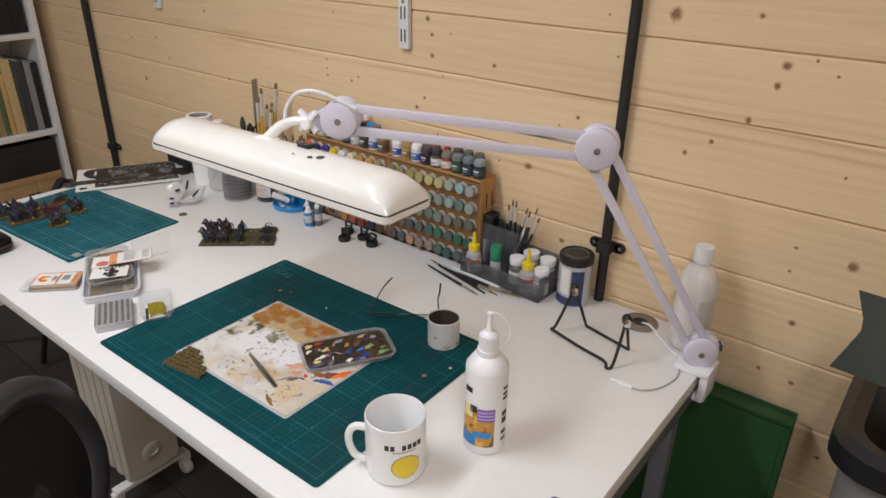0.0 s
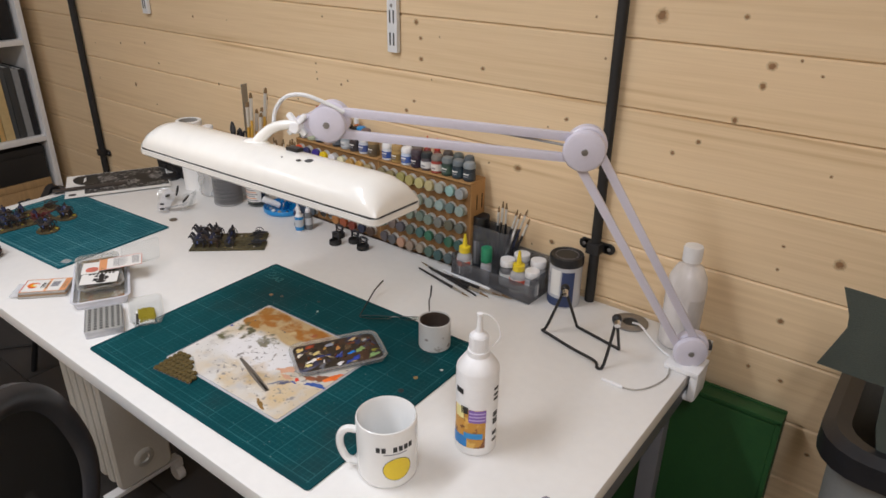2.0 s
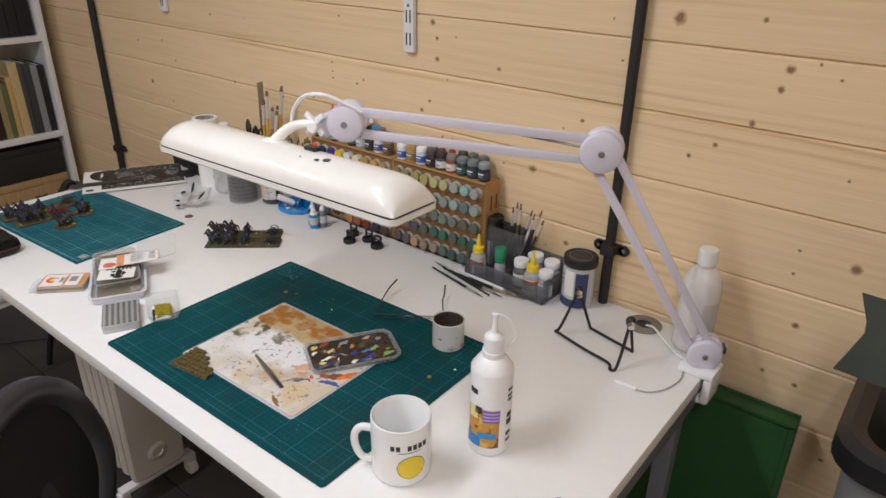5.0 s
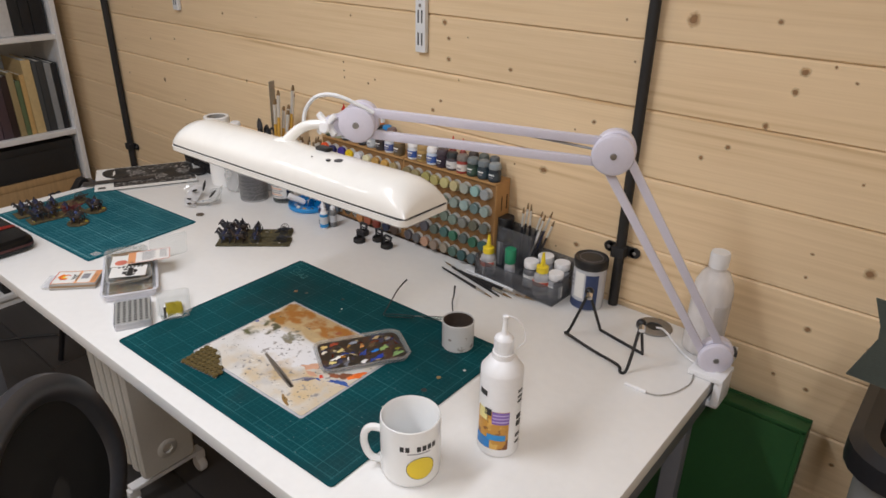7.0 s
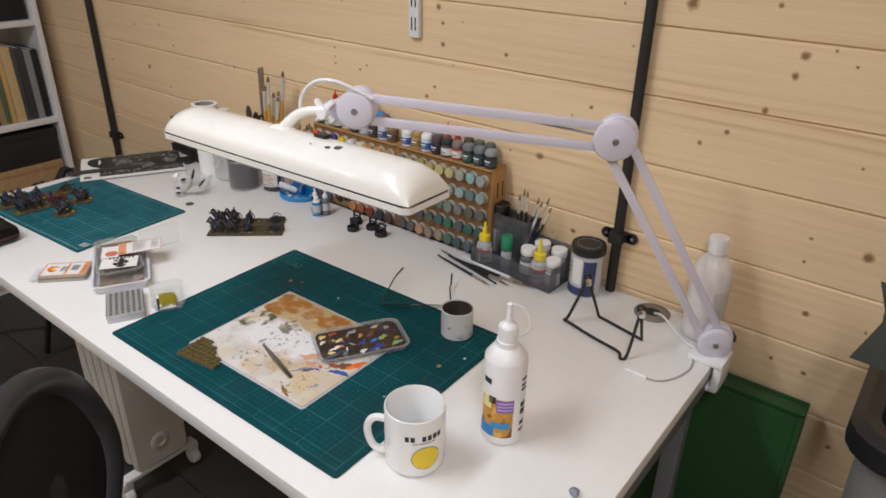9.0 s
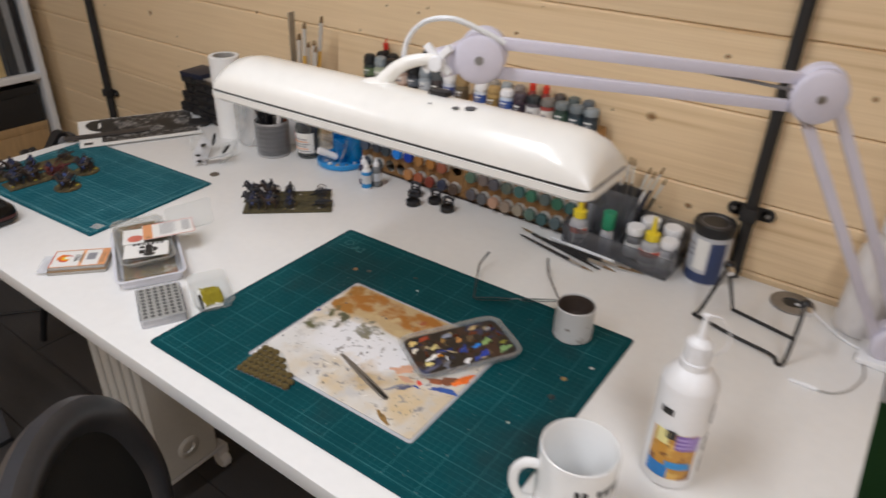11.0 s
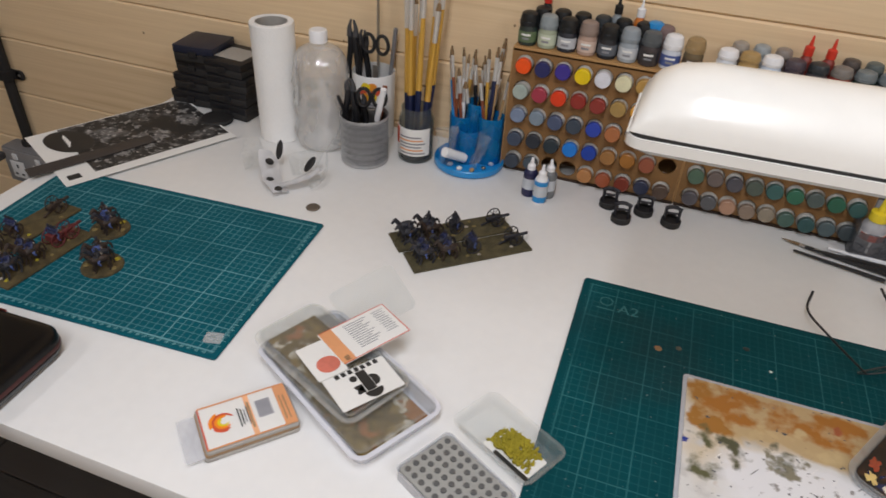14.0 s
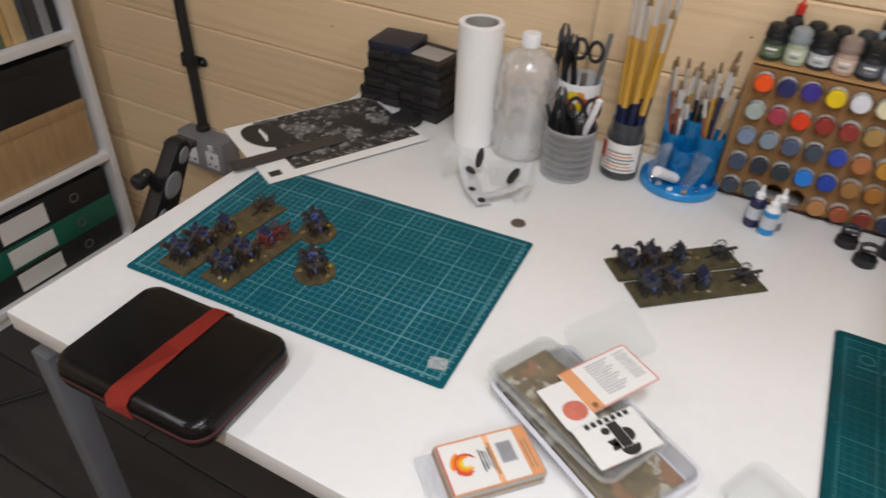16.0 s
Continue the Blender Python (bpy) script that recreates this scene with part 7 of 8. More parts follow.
def wheel(bm, x, y, r, yaw=0):
    m = Matrix.Translation((x, y, r)) @ Matrix.Rotation(radians(yaw), 4, "Z") @ Matrix.Rotation(radians(90), 4, "X")
    ring = [m @ Vector((r * 0.92 * math.cos(a * math.pi / 10), r * 0.92 * math.sin(a * math.pi / 10), 0)) for a in range(21)]
    tube(bm, ring, r * 0.085, 5)
    for k in range(8):
        a = math.pi * k / 4
        tube(bm, [m @ Vector((0, 0, 0)), m @ Vector((r * 0.9 * math.cos(a), r * 0.9 * math.sin(a), 0))], r * 0.05, 4)
    lathe(bm, cyl(r * 0.16, -0.002, 0.002), 8, m)


def team(x, y, rz, length, width, label, horses, base_m, horse_m, rider_m, gun=True, group="model horse teams", wagon=None, riders=(0, 1, 2, 3)):
    t = thing("model_horse_team", label, "miniature model", (x, y, DESK + (0.0036 if group.endswith("mat") else 0.0004)), rz, group)
    part("base", slab(length, width, 0.0032, 0.0015, 0.0006), base_m, t, "textured earth base")
    rnd_ = random.Random(int(abs(x * 1e4)))
    for k in range(horses):
        bm = bmesh.new()
        hx = -length / 2 + 0.022 + (k // 2) * 0.034
        hy = (-0.009 if k % 2 else 0.009) * width / 0.05
        horse(bm, hx, hy, 1.22, yaw=rnd_.uniform(-6, 6))
        part("horse_shape", bm, (horse_m, FIG_DARK, horse_m, FIG_BROWN)[k % 4], t).location = (0, 0, 0.003)
        part("saddle", blob(0.0050, 0.0066, 0.0026, (hx + 0.001, hy, 0.0256), 8, 5), FIG_BROWN if k % 2 else FIG_BLUE, t, "saddle cloth")
        if k in riders:
            add_rider(t, hx + 0.001, hy, 0.0240, 1.0, rider_m, FIG_SKY)
    if gun:
        wx = -length / 2 + 0.022 + (horses // 2) * 0.034 + 0.006
        for k, px in enumerate((wx, length / 2 - 0.020)):
            bm = bmesh.new()
            for sy in (-0.009, 0.009):
                wheel(bm, px, sy, 0.0115)
            tube(bm, [(px, -0.010, 0.0095), (px, 0.010, 0.0095)], 0.0012, 5)
            if k:
                tube(bm, [(px - 0.016, 0, 0.011), (px, 0, 0.012), (px + 0.022, 0, 0.013)], 0.0030, 8, 0.0022)
                tube(bm, [(px, 0, 0.009), (px - 0.024, 0, 0.002)], 0.0016, 5)
            else:
                box(bm, (px, 0, 0.014), (0.014, 0.014, 0.009))
            part("gun_carriage" if k else "limber", bm, horse_m if wagon is None else wagon, t).location = (0, 0, 0.003)
        for sy in (-0.006, 0.0, 0.006):
            add_rider(t, wx + 0.002, sy, 0.0205, 0.85, rider_m, FIG_SKY)
    for k in range(11):
        part("grass_clump", blob(rnd_.uniform(0.002, 0.0045), 0.0026, 0.0016, (rnd_.uniform(-length / 2 + 0.01, length / 2 - 0.01), rnd_.uniform(-width / 2 + 0.006, width / 2 - 0.006), 0.0034), 7, 4), (FLOCK, base_m, FIG_PALE, base_m, TUFT_Y if group.endswith("mat") else FLOCK)[k % 5], t)
    return t


ux, uy = math.cos(radians(41.5)), math.sin(radians(41.5))
cxy = (-1.190, 1.079)
team(cxy[0] + uy * 0.0262, cxy[1] - ux * 0.0262, 41.5, 0.184, 0.049, "dark primed model gun team on a textured base", 4, BASE_M, FIG_DARK, FIG_BLUE, group="model teams on the desk")
team(cxy[0] - uy * 0.0262 - 0.004, cxy[1] + ux * 0.0262 - 0.003, 41.5, 0.184, 0.049, "black primed model gun team on a textured base", 4, BASE_M, FIG_DARK, FIG_DARK, group="model teams on the desk", riders=(1, 2, 3))
team(-1.768, 0.824, 86, 0.190, 0.050, "painted model gun team on an earth base", 4, BASE_Y, FIG_BROWN, FIG_BLUE, group="model teams on the mat")
team(-1.703, 0.806, 86, 0.140, 0.050, "painted model wagon team with red wagon", 4, BASE_Y, FIG_BROWN, FIG_BLUE, group="model teams on the mat", wagon=FIG_RED)


def round_base(x, y, rz, label, horse_m, rider_m):
    t = thing("model_command_group", label, "miniature model", (x, y, DESK + 0.0036), rz, "model groups on round bases")
    part("base", L([(0, 0), (0.0270, 0), (0.0275, 0.0008), (0.0265, 0.0032), (0, 0.0034)], 32), BASE_Y, t, "round straw-coloured base")
    for k in range(3):
        bm = bmesh.new()
        horse(bm, 0.004 * (k - 1), (k - 1) * 0.0135, 1.15, yaw=8 * (k - 1))
        part("horse_shape", bm, (horse_m, FIG_DARK, horse_m)[k], t).location = (0, 0, 0.003)
        add_rider(t, 0.004 * (k - 1), (k - 1) * 0.0135, 0.0230, 0.98, (rider_m, FIG_SKY, FIG_BROWN)[k], (FIG_SKY, FIG_DARK, FIG_RED)[k])
    for k in range(5):
        a = 1.3 * k
        part("grass_clump", blob(0.0045, 0.0035, 0.0022, (0.020 * math.cos(a), 0.020 * math.sin(a), 0.0035), 7, 4), (TUFT_Y, PAPER_W, FLOCK, BASE_Y, FLOCK)[k], t)


round_base(-1.664, 0.894, 70, "painted mounted model group on a round base", FIG_BROWN, FIG_BLUE)
round_base(-1.613, 0.822, 60, "painted mounted model group on a round base", FIG_BROWN, FIG_DARK)

# ---- packs of scenery ----
def tub(x, y, z, rz, w, d, h, label, material):
    t = thing("plastic_tub", label, "plastic tub", (x, y, z), rz, group="plastic tubs")
    part("tub_body", tray(w, d, h, 0.012, 0.0012, 0.0015, 0.004, 0.004), material, t, "clear plastic tub body")
    if h:
        part("tub_lid", tray(w - 0.006, d - 0.006, 0.005, 0.010, 0.001, 0.0012, 0.0, 0.002), CLEAR_THIN, t, "clear plastic lid").location = (0, 0, h + 0.0002)
    rnd_ = random.Random(int(abs(x) * 1000 + z * 1e5))
    bm = bmesh.new()
    bmesh.ops.create_grid(bm, x_segments=40, y_segments=22, size=1)
    for v in bm.verts:
        x, y = v.co.x * (w / 2 - 0.010), v.co.y * (d / 2 - 0.010)
        v.co = Vector((x, y, 0.0045 + h * 0.5 * max(0.0, 0.55 + 0.8 * noise.noise(Vector((x * 45 + z * 90, y * 45, 1)))) * (1 - abs(v.co.x) ** 6) * (1 - abs(v.co.y) ** 6)))
    bmesh.ops.solidify(bm, geom=bm.faces[:], thickness=0.002)
    part("moss", bm, MOSSY, t, "uneven brown flock filling", 60)
    return t


MOSSY = blot_mat("flock_behind_plastic", (0.48, 0.43, 0.34), [((0.19, 0.125, 0.03), 26, 0.42, 0.07, None), ((0.12, 0.078, 0.016), 60, 0.46, 0.06, None), ((0.27, 0.11, 0.03), 34, 0.56, 0.05, None)], 0.9)
tub(-1.216, 0.757, DESK + 0.0004, -29, 0.200, 0.108, 0.0186, "white-rimmed tub of brown flock", clear("translucent_white_plastic", milk=0.72, milk_col=(0.80, 0.80, 0.86)))
tub(-1.240, 0.766, DESK + 0.0196, -25, 0.172, 0.086, 0.011, "upper clear tub of brown flock in the stack", clear("hazy_tub_plastic", milk=0.22, milk_col=(0.7, 0.68, 0.64)))
TZ = DESK + 0.0366


def card(x, y, z, rz, w, d, tilt, name, label, marks):
    t = thing(name, label, "card", (x, y, z), rz)
    t.matrix_world = pose(x, y, z, tilt[0], tilt[1], rz)
    part("card", slab(w, d, 0.0007, 0.002), PAPER_W, t)
    for mx, my, mw, md, m_, r in marks:
        part("print_patch", slab(mw, md, 0.00025, r), m_, t, "printed patch").location = (mx, my, 0.0008)
    return t


SHAPES = card(-1.187, 0.741, TZ, -35, 0.050, 0.074, (0, 0), "label_card", "white label card with black geometric shapes",
     [(-0.002, 0.004, 0.030, 0.0115, INK, 0.0006)] + [(-0.021, 0.026 - 0.0078 * k, 0.006, 0.0050, INK, 0.0005) for k in range(7)])


def half_disc(r, a0, a1, n_=12):
    return [(0, 0)] + [(r * math.cos(radians(a0 + (a1 - a0) * i / n_)), r * math.sin(radians(a0 + (a1 - a0) * i / n_))) for i in range(n_ + 1)]


for px_, py_, r, a0, a1 in ((0.001, 0.0104, 0.0085, 0, 180), (0.0136, 0.0050, 0.0105, -90, 90), (0.0006, -0.0024, 0.0100, 270, 358), (0.0128, -0.0028, 0.0095, 185, 270), (-0.010, -0.0070, 0.0044, 0, 359)):
    part("print_shape", poly(half_disc(r, a0, a1), 0.00025), INK, SHAPES, "black printed shape").location = (px_, py_, 0.0008)
card(-1.218, 0.8075, TZ + 0.004, 59, 0.090, 0.058, (0, -2), "label_card", "white and orange label card with lines of text",
     [(-0.036, 0, 0.016, 0.056, ORANGE_PR, 0.001), (0, 0.0282, 0.088, 0.0010, RED_PR, 0.0003), (0, -0.0282, 0.088, 0.0010, RED_PR, 0.0003), (0.0442, 0, 0.0010, 0.056, RED_PR, 0.0003), (-0.036, -0.022, 0.006, 0.007, CARDBOARD, 0.001)]
     + [(0.000 - 0.002 * (k % 3), 0.022 - 0.0036 * k, 0.030 - 0.004 * (k % 3), 0.0010, GREY_INK, 0.0003) for k in range(12)] + [(0.031, 0.022 - 0.0036 * k, 0.016 - 0.003 * (k % 2), 0.0009, GREY_INK, 0.0003) for k in range(11)])
card(-1.243, 0.752, TZ + 0.0018, -33, 0.056, 0.036, (0, 0), "label_card", "small white card with a faded red round mark", [(0.010, 0.003, 0.024, 0.026, mat("faded_red_print", (0.60, 0.17, 0.12), 0.5, var=0.2), 0.0115)])
flap = solo("clear_flap", tray(0.085, 0.062, 0.006, 0.006, 0.0008, 0.001, 0.002, 0.002), CLEAR_THIN, "open clear plastic blister lid", "plastic lid", (-1.262, 0.858, DESK + 0.058))
flap.matrix_world = pose(-1.235, 0.866, DESK + 0.036, 26, -12, 52)

pk = thing("card_pack", "stack of small card packs with orange printed fronts", "card pack", (-1.289, 0.669, DESK), 47.5)
for k in range(3):
    p_ = part("pack", slab(0.098 - 0.001 * k, 0.062, 0.0046, 0.004, 0.0008), (PACK_GREY, CARDBOARD, PACK_GREY)[k], pk, "thin card-backed pack")
    p_.location = (0.001 * k, 0.001 * (k % 2), 0.0004 + 0.0048 * k)
part("front_print", slab(0.092, 0.057, 0.0003, 0.003), PAPER_W, pk, "white printed front").location = (0.002, 0, 0.0146)
part("print_patch", slab(0.013, 0.057, 0.0003, 0.002), ORANGE_PR, pk, "orange end panel").location = (0.042, 0, 0.0151)
part("print_patch", slab(0.0055, 0.057, 0.0003, 0.001), paint(hexcol("F0B488"), 0.5), pk, "pale orange stripe").location = (0.006, 0, 0.0151)
part("print_patch", slab(0.092, 0.0018, 0.0003, 0.0005), ORANGE_PR, pk, "orange border").location = (0.002, 0.0285, 0.0156)
part("print_patch", slab(0.092, 0.0018, 0.0003, 0.0005), ORANGE_PR, pk, "orange border").location = (0.002, -0.0285, 0.0156)
def crescent(r0, r1, a0, a1, shift):
    pts = [(r0 * math.cos(radians(a0 + (a1 - a0) * i / 14)), r0 * math.sin(radians(a0 + (a1 - a0) * i / 14))) for i in range(15)]
    return pts + [(shift + r1 * math.cos(radians(a1 - (a1 - a0) * i / 14)), r1 * math.sin(radians(a1 - (a1 - a0) * i / 14))) for i in range(1, 14)]


ORANGE_HOT = paint(hexcol("F08A20"), 0.5)
for k, (r0, r1, a0, a1, sh, m_) in enumerate(((0.0120, 0.0085, 20, 300, 0.002, RED_PR), (0.0092, 0.0062, 60, 320, 0.0015, ORANGE_HOT), (0.0060, 0.0036, 100, 340, 0.001, YELLOW_INK), (0.0150, 0.0125, 110, 200, 0.001, ORANGE_HOT), (0.0135, 0.0110, 210, 280, 0.001, RED_PR))):
    part("print_flame", poly(crescent(r0, r1, a0, a1, sh), 0.0003), m_, pk, "flame-like printed curl").location = (-0.022, 0.002, 0.0151 + 0.00004 * k)
for k in range(4):
    part("print_bar", slab(0.0014, 0.026 - 0.004 * (k % 3), 0.0003, 0.0004), (INK, INK, GREY_INK, GREY_INK)[k], pk, "thin line of small print").location = (-0.0055 + 0.003 * k, 0.001, 0.0151)
part("print_bar", slab(0.0020, 0.036, 0.0003, 0.0004), CARDBOARD, pk, "brown line of print").location = (0.006, 0, 0.0156)
for k in range(2):
    part("print_bar", slab(0.0012, 0.034, 0.0003, 0.0004), CARDBOARD, pk, "brown line of print").location = (0.039 + 0.004 * k, -0.004, 0.0156)
part("print_patch", slab(0.0016, 0.057, 0.0003, 0.0005), RED_PR, pk, "red border").location = (-0.0435, 0, 0.0151)
part("print_patch", slab(0.016, 0.024, 0.0003, 0.001), mat("pale_grey_print", (0.42, 0.42, 0.45), 0.5), pk, "grey barcode block").location = (0.021, 0.004, 0.0151)
for k in range(6):
    part("print_bar", slab(0.0014, 0.022, 0.0002, 0.0005), GREY_INK, pk, "thin grey bar").location = (0.0155 + 0.0022 * k, 0.004, 0.0155)
part("film_edge", slab(0.020, 0.058, 0.0010, 0.003), CLEAR_MILK, pk, "clear plastic film edge").location = (-0.056, 0, 0.006)

tl = thing("tile_tray", "grey tray of small round studs in a clear pack", "stud tray", (-1.059, 0.678, DESK), -28)
part("clear_box", tray(0.100, 0.072, 0.016, 0.006, 0.001, 0.001, 0.001), CLEAR_MILK, tl, "cloudy clear box")
part("stud_plate", slab(0.094, 0.066, 0.014, 0.004, 0.0008, 0.0014), mat("light_grey_plastic", (0.33, 0.33, 0.31), 0.5), tl, "light grey plate")
me_ = None
for i in range(9):
    for j in range(6):
        ob = part("stud", L([(0, 0), (0.0033, 0), (0.0030, 0.0012), (0, 0.0014)], 10), mat("dark_grey_stud", (0.10, 0.10, 0.10), 0.6), tl) if me_ is None else new("stud", me_)
        me_ = ob.data
        ob.parent = tl
        ob.location = (-0.0405 + 0.0101 * i, -0.0262 + 0.0105 * j, 0.0154)

yp = thing("tuft_pack", "clear blister pack holding a clump of yellow tufts", "blister pack", (-1.026, 0.750, DESK + 0.0042), -28)
part("blister", tray(0.104, 0.060, 0.014, 0.008, 0.001, 0.001, 0.003, 0.003), CLEAR, yp, "clear blister tray")
part("pack_card", slab(0.060, 0.034, 0.0010, 0.002), PAPER_W, yp, "white pack card").location = (0.014, -0.004, 0.0015)
part("print_patch", slab(0.046, 0.005, 0.0003, 0.001), INK, yp, "black lettering bar").location = (0.022, -0.019, 0.0028)
rnd = random.Random(77)
for k in range(260):
    x, y = rnd.triangular(-0.030, 0.030), rnd.uniform(-0.014, 0.014)
    bm = L([(0, 0), (0.0022, 0), (0.0019, 0.003), (0.0006, 0.0056), (0, 0.006)], 5) if k == 0 else None
    ob = part("yellow_tuft", bm, TUFT_Y, yp) if k == 0 else new("yellow_tuft", tuft_y)
    tuft_y = ob.data
    ob.parent = yp
    ob.matrix_local = pose(0.012 + x, 0.000 + y, 0.0026 + 0.004 * max(0, 1 - abs(x) / 0.02), rnd.uniform(-35, 35), rnd.uniform(-35, 35), rnd.uniform(0, 90))

# ---- folded tripod beside the desk ----
tp = thing("tripod", "folded black tripod with a jointed arm beside the desk", "tripod", (-2.19, 1.10, 0))
for fx, fy in ((-0.03, 0.03), (0.16, 0.02), (-0.02, -0.22)):
    part("leg", T([(fx, fy, 0.004), (0.07, -0.13, 0.50)], 0.010, 10, 0.012), BLACK, tp)


def capsule(y0, z0, y1, z1, r0, r1, x, t_):
    """A flat rounded link in an upright plane, thick along x."""
    d = math.atan2(z1 - z0, y1 - y0)
    pts = [(y0 + r0 * math.cos(d + math.pi / 2 + a * math.pi / 10), z0 + r0 * math.sin(d + math.pi / 2 + a * math.pi / 10)) for a in range(11)]
    pts += [(y1 + r1 * math.cos(d - math.pi / 2 + a * math.pi / 10), z1 + r1 * math.sin(d - math.pi / 2 + a * math.pi / 10)) for a in range(11)]
    cy, cz = (y0 + y1) / 2, (z0 + z1) / 2
    inner = [(cy + (p - cy) * 0.93, cz + (q - cz) * 0.97) for p, q in pts]
    bm = bmesh.new()
    rows_ = [[bm.verts.new((xx, p, q)) for p, q in pp] for pp, xx in ((inner, x - t_ / 2), (pts, x - t_ / 2 + 0.004), (pts, x + t_ / 2 - 0.004), (inner, x + t_ / 2))]
    for r0_, r1_ in zip(rows_, rows_[1:]):
        for i in range(22):
            bm.faces.new((r0_[i], r0_[(i + 1) % 22], r1_[(i + 1) % 22], r1_[i]))
    bm.faces.new(rows_[0]), bm.faces.new(rows_[-1][::-1])
    return bm


part("arm", capsule(-0.046, 0.668, -0.150, 0.520, 0.018, 0.030, 0.075, 0.034), BLACK, tp, "black jointed link")
part("arm", capsule(-0.150, 0.520, -0.190, 0.400, 0.028, 0.026, 0.070, 0.040), BLACK, tp, "black jointed link")
for yy, zz, ra, rb in ((-0.052, 0.658, 0.010, 0.017), (-0.090, 0.612, 0.018, 0.027), (-0.128, 0.566, 0.008, 0.012)):
    part("arm_pad", L([(0, 0), (1, 0), (1.02, 0.001), (0.9, 0.003), (0, 0.003)], 28, pose(0.0922, yy, zz) @ Matrix.Rotation(radians(-35), 4, "X") @ Matrix.Rotation(radians(90), 4, "Y") @ Matrix.Diagonal((rb, ra, 1, 1))), MID_GREY, tp, "grey oval pad")
part("knob_post", T([(0.078, -0.105, 0.606), (0.080, -0.134, 0.655)], 0.012, 14), BLACK, tp, "black clamp post")
part("knob", L([(0, 0), (0.013, 0.001), (0.0145, 0.005), (0.0145, 0.016), (0.012, 0.019), (0, 0.020)], 18, along((0.080, -0.140, 0.648), (0.082, -0.175, 0.642))), BLACK, tp, "black tightening knob")
part("knob_stem", T([(0.080, -0.128, 0.650), (0.081, -0.146, 0.647)], 0.006, 10), DULL_STEEL, tp, "steel stem")
part("bracket", B((0.050, -0.020, 0.655), (0.050, 0.040, 0.014), pose(0, 0, 0, 0, 0, 0), 0.004), DARK_GREY, tp, "dark grey bracket")

# cable lying on the floor
solo("floor_cable", T(arc([(-2.55, 0.72, 0.006), (-2.40, 0.93, 0.006), (-2.25, 1.05, 0.006), (-1.95, 1.10, 0.006), (-1.70, 0.98, 0.006)], 6), 0.005, 6), BLACK, "black cable trailing over the dark floor", "cable")

# ---- knots, wall boards and floor planks ----
KNOTS = [(-0.272, 1.329, 15), (-0.075, 1.265, 10), (-0.083, 1.231, 8), (-0.117, 1.167, 8), (-0.172, 1.118, 7), (-0.216, 1.089, 6), (-0.129, 1.338, 5), (0.098, 0.953, 12), (-0.837, 1.272, 8),
         (-0.824, 1.238, 6), (-0.823, 1.192, 8), (-1.144, 1.260, 4), (-1.704, 1.217, 6), (-1.177, 1.101, 4), (0.031, 0.816, 8), (-0.004, 0.702, 5), (0.056, 0.694, 6), (0.133, 0.556, 6), (-0.450, 0.838, 8),
         (-0.845, 1.092, 5), (-0.869, 1.066, 6), (-0.549, 0.988, 10), (-0.441, 1.115, 6), (-1.088, 1.098, 4), (-1.616, 1.028, 5), (-2.100, 0.962, 9), (-2.153, 1.095, 5), (-1.998, 1.111, 5), (-1.932, 1.053, 5), (-0.651, 1.191, 6)]
JOINTS = [0.0, 0.074, 0.208, 0.342, 0.476, 0.610, 0.744, 0.878, 1.026, 1.158, 1.285, 1.419, 1.553, 1.687, 1.821, 1.955, 2.089, 2.223, 2.357, 2.42]


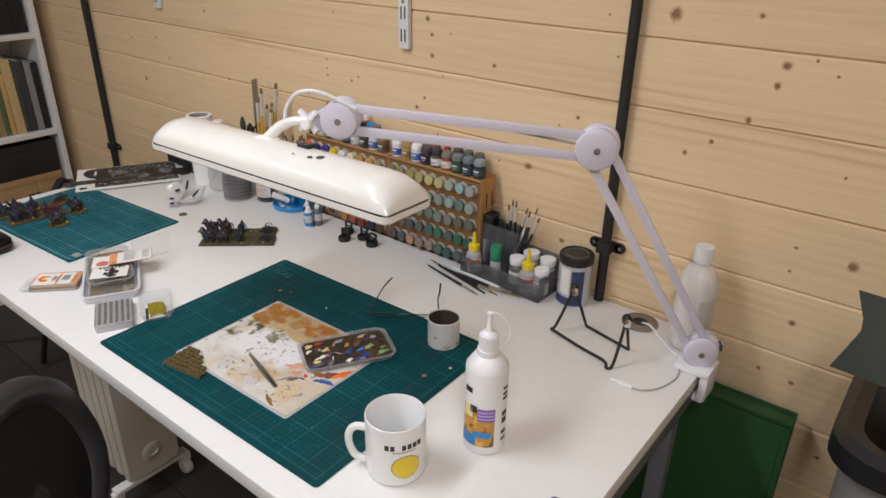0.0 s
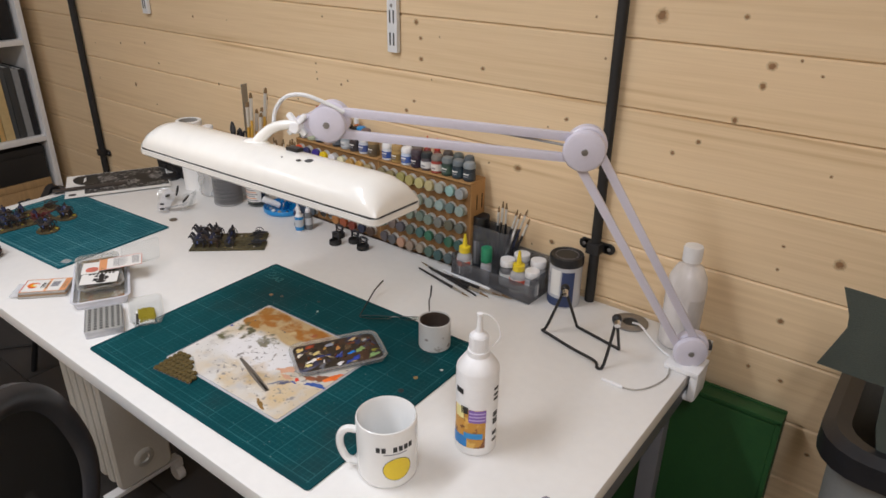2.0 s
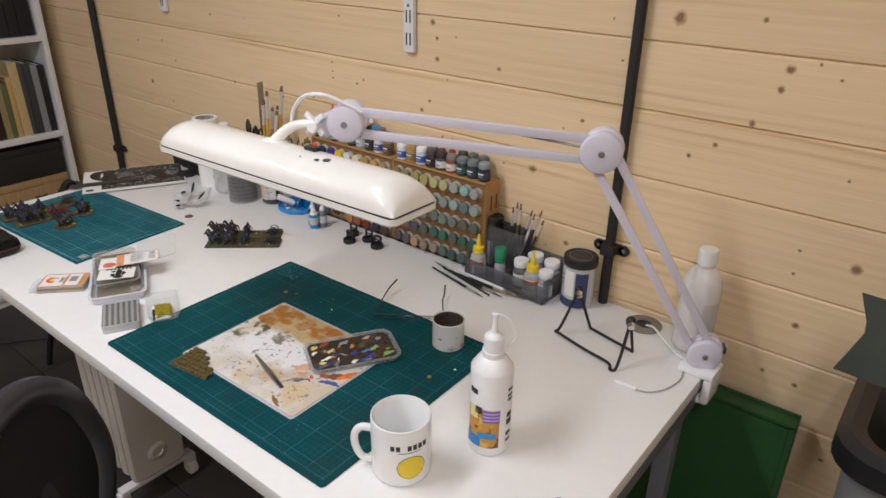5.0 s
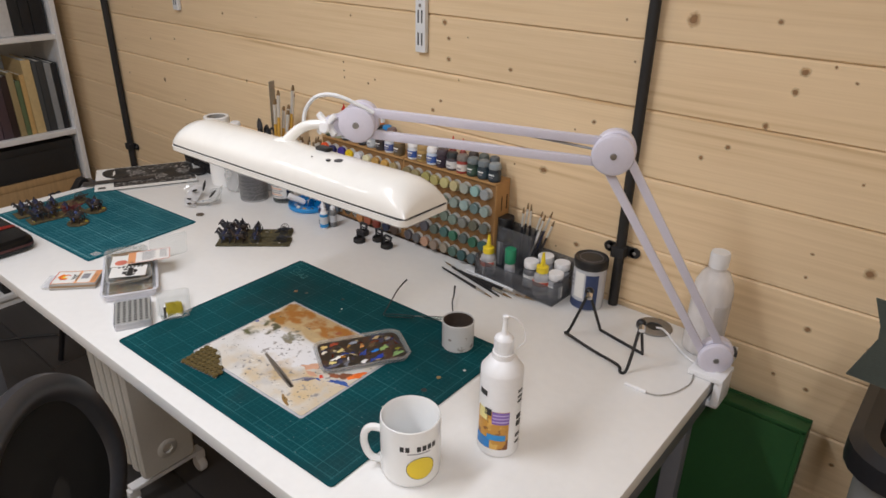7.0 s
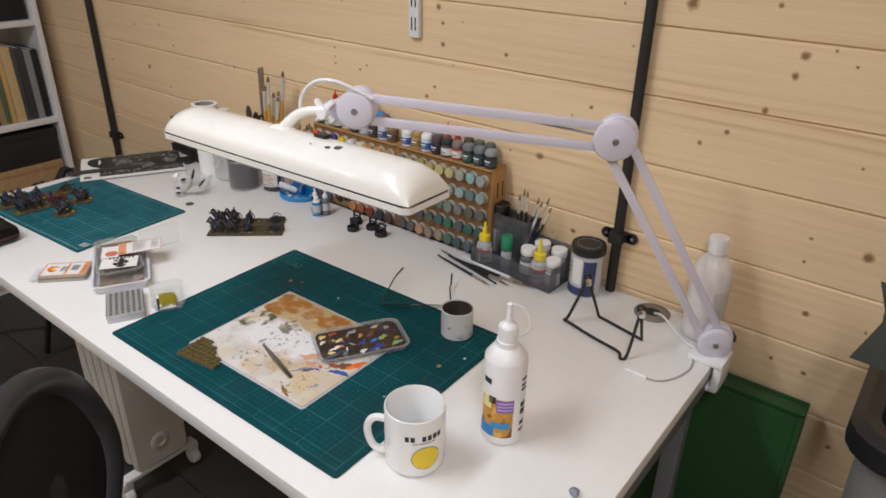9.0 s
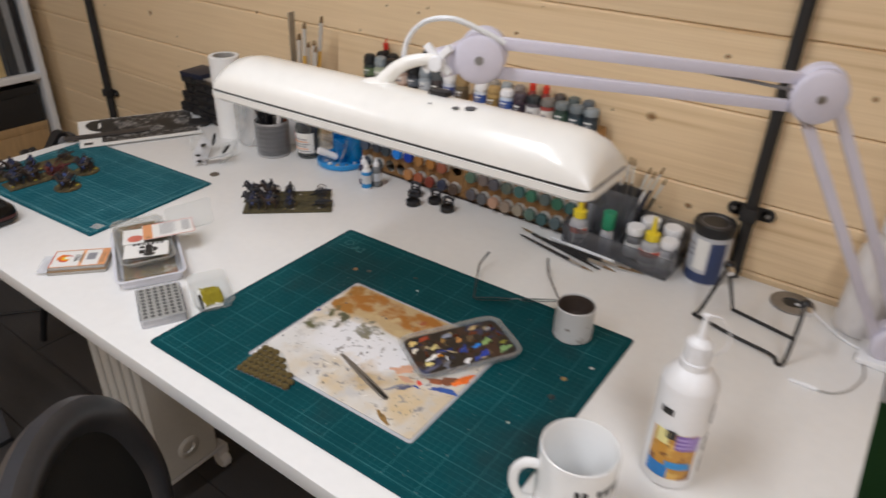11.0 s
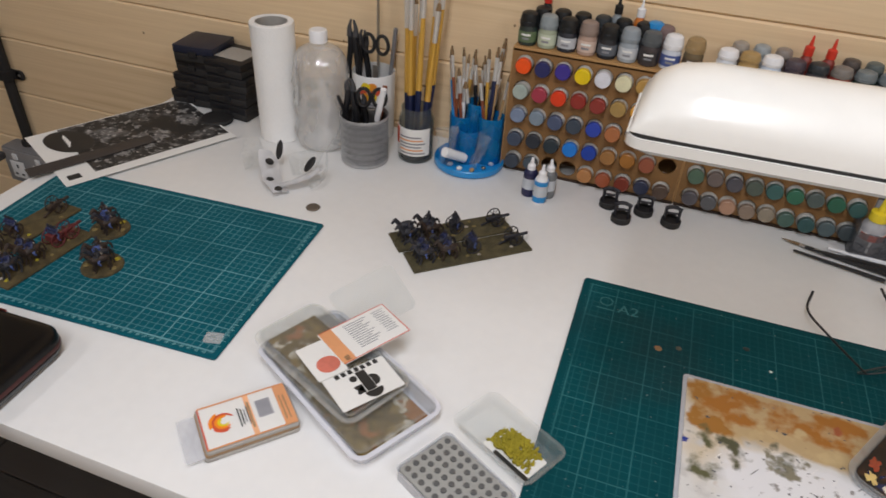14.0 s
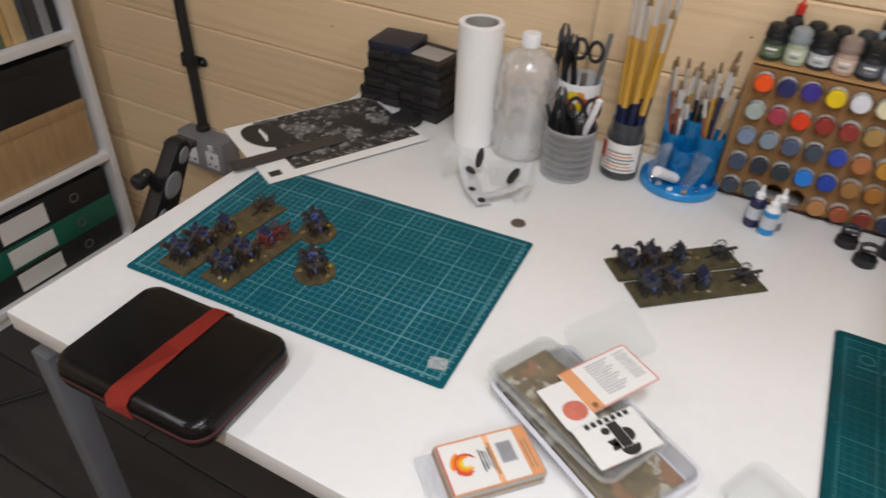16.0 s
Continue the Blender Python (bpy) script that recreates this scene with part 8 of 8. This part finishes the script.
def board(name, x0, x1, z0, z1, parent, material):
    """A wall board: chamfered long edges so that the joint shows as a fine groove."""
    bm = bmesh.new()
    c, t_ = 0.0038, 0.018
    sec = [(0, z0 + 0.0004), (0, z1 - 0.0004), (-t_ + c, z1 - 0.0004), (-t_, z1 - c), (-t_, z0 + c), (-t_ + c, z0 + 0.0004)]
    zc, xc = (z0 + z1) / 2, (x0 + x1) / 2
    a = [bm.verts.new((x0 - xc, y, z - zc)) for y, z in sec]
    b = [bm.verts.new((x1 - xc, y, z - zc)) for y, z in sec]
    for i in range(6):
        bm.faces.new((a[i], a[(i + 1) % 6], b[(i + 1) % 6], b[i]))
    bm.faces.new(a), bm.faces.new(b[::-1])
    ob = part(name, bm, material, parent, smooth=0)
    ob.location = (xc, WALL + 0.018, zc)
    return ob


for z0, z1 in zip(JOINTS, JOINTS[1:]):
    for x0, x1 in ((ROOM_L, -2.4325), (-2.4315, -0.3435), (-0.3425, ROOM_R)):
        board("board", x0, x1, z0, z1, wall_north, PINE)
rnd = random.Random(2)
small = [(rnd.uniform(-2.4, 0.25), rnd.uniform(0.80, 1.40), rnd.uniform(2.2, 4.0)) for _ in range(46)]
bm = bmesh.new()
vs = [bm.verts.new((math.cos(a * math.pi / 10), 0, math.sin(a * math.pi / 10))) for a in range(20)]
bm.faces.new(vs[::-1])
seed_knot = part("knot", bm, KNOT, wall_north, smooth=0)
for k, (x, z, r) in enumerate(KNOTS + small):
    ob = seed_knot if k == 0 else new("knot", seed_knot.data)
    ob.parent = wall_north
    ob.matrix_local = pose(x, WALL - 0.0005, z, 0, rnd.uniform(-20, 20), 0) @ Matrix.Diagonal((r / 1000 * rnd.uniform(0.95, 1.4), 1, r / 1000 * rnd.uniform(0.95, 1.3), 1))

plank_me = {}
w_, row = 0.19, 0
y = ROOM_F
while y < WALL - 0.002:
    x = ROOM_L - (row * 0.47) % 1.2
    wide = min(w_, WALL - y)
    while x < ROOM_R:
        x0, x1 = max(x, ROOM_L), min(x + 1.2, ROOM_R)
        if x1 - x0 > 0.01:
            key = (round(x1 - x0, 3), round(wide, 3))
            if key in plank_me:
                ob = new("plank", plank_me[key])
                ob.parent = floor
            else:
                ob = part("plank", B(((x1 - x0) / 2, wide / 2, -0.005), (x1 - x0 - 0.003, wide - 0.003, 0.010), bevel=0.0012, seg=1), FLOOR_M, floor, smooth=0)
                plank_me[key] = ob.data
            ob.location = (x0, y, 0)
        x += 1.2
    y += w_
    row += 1
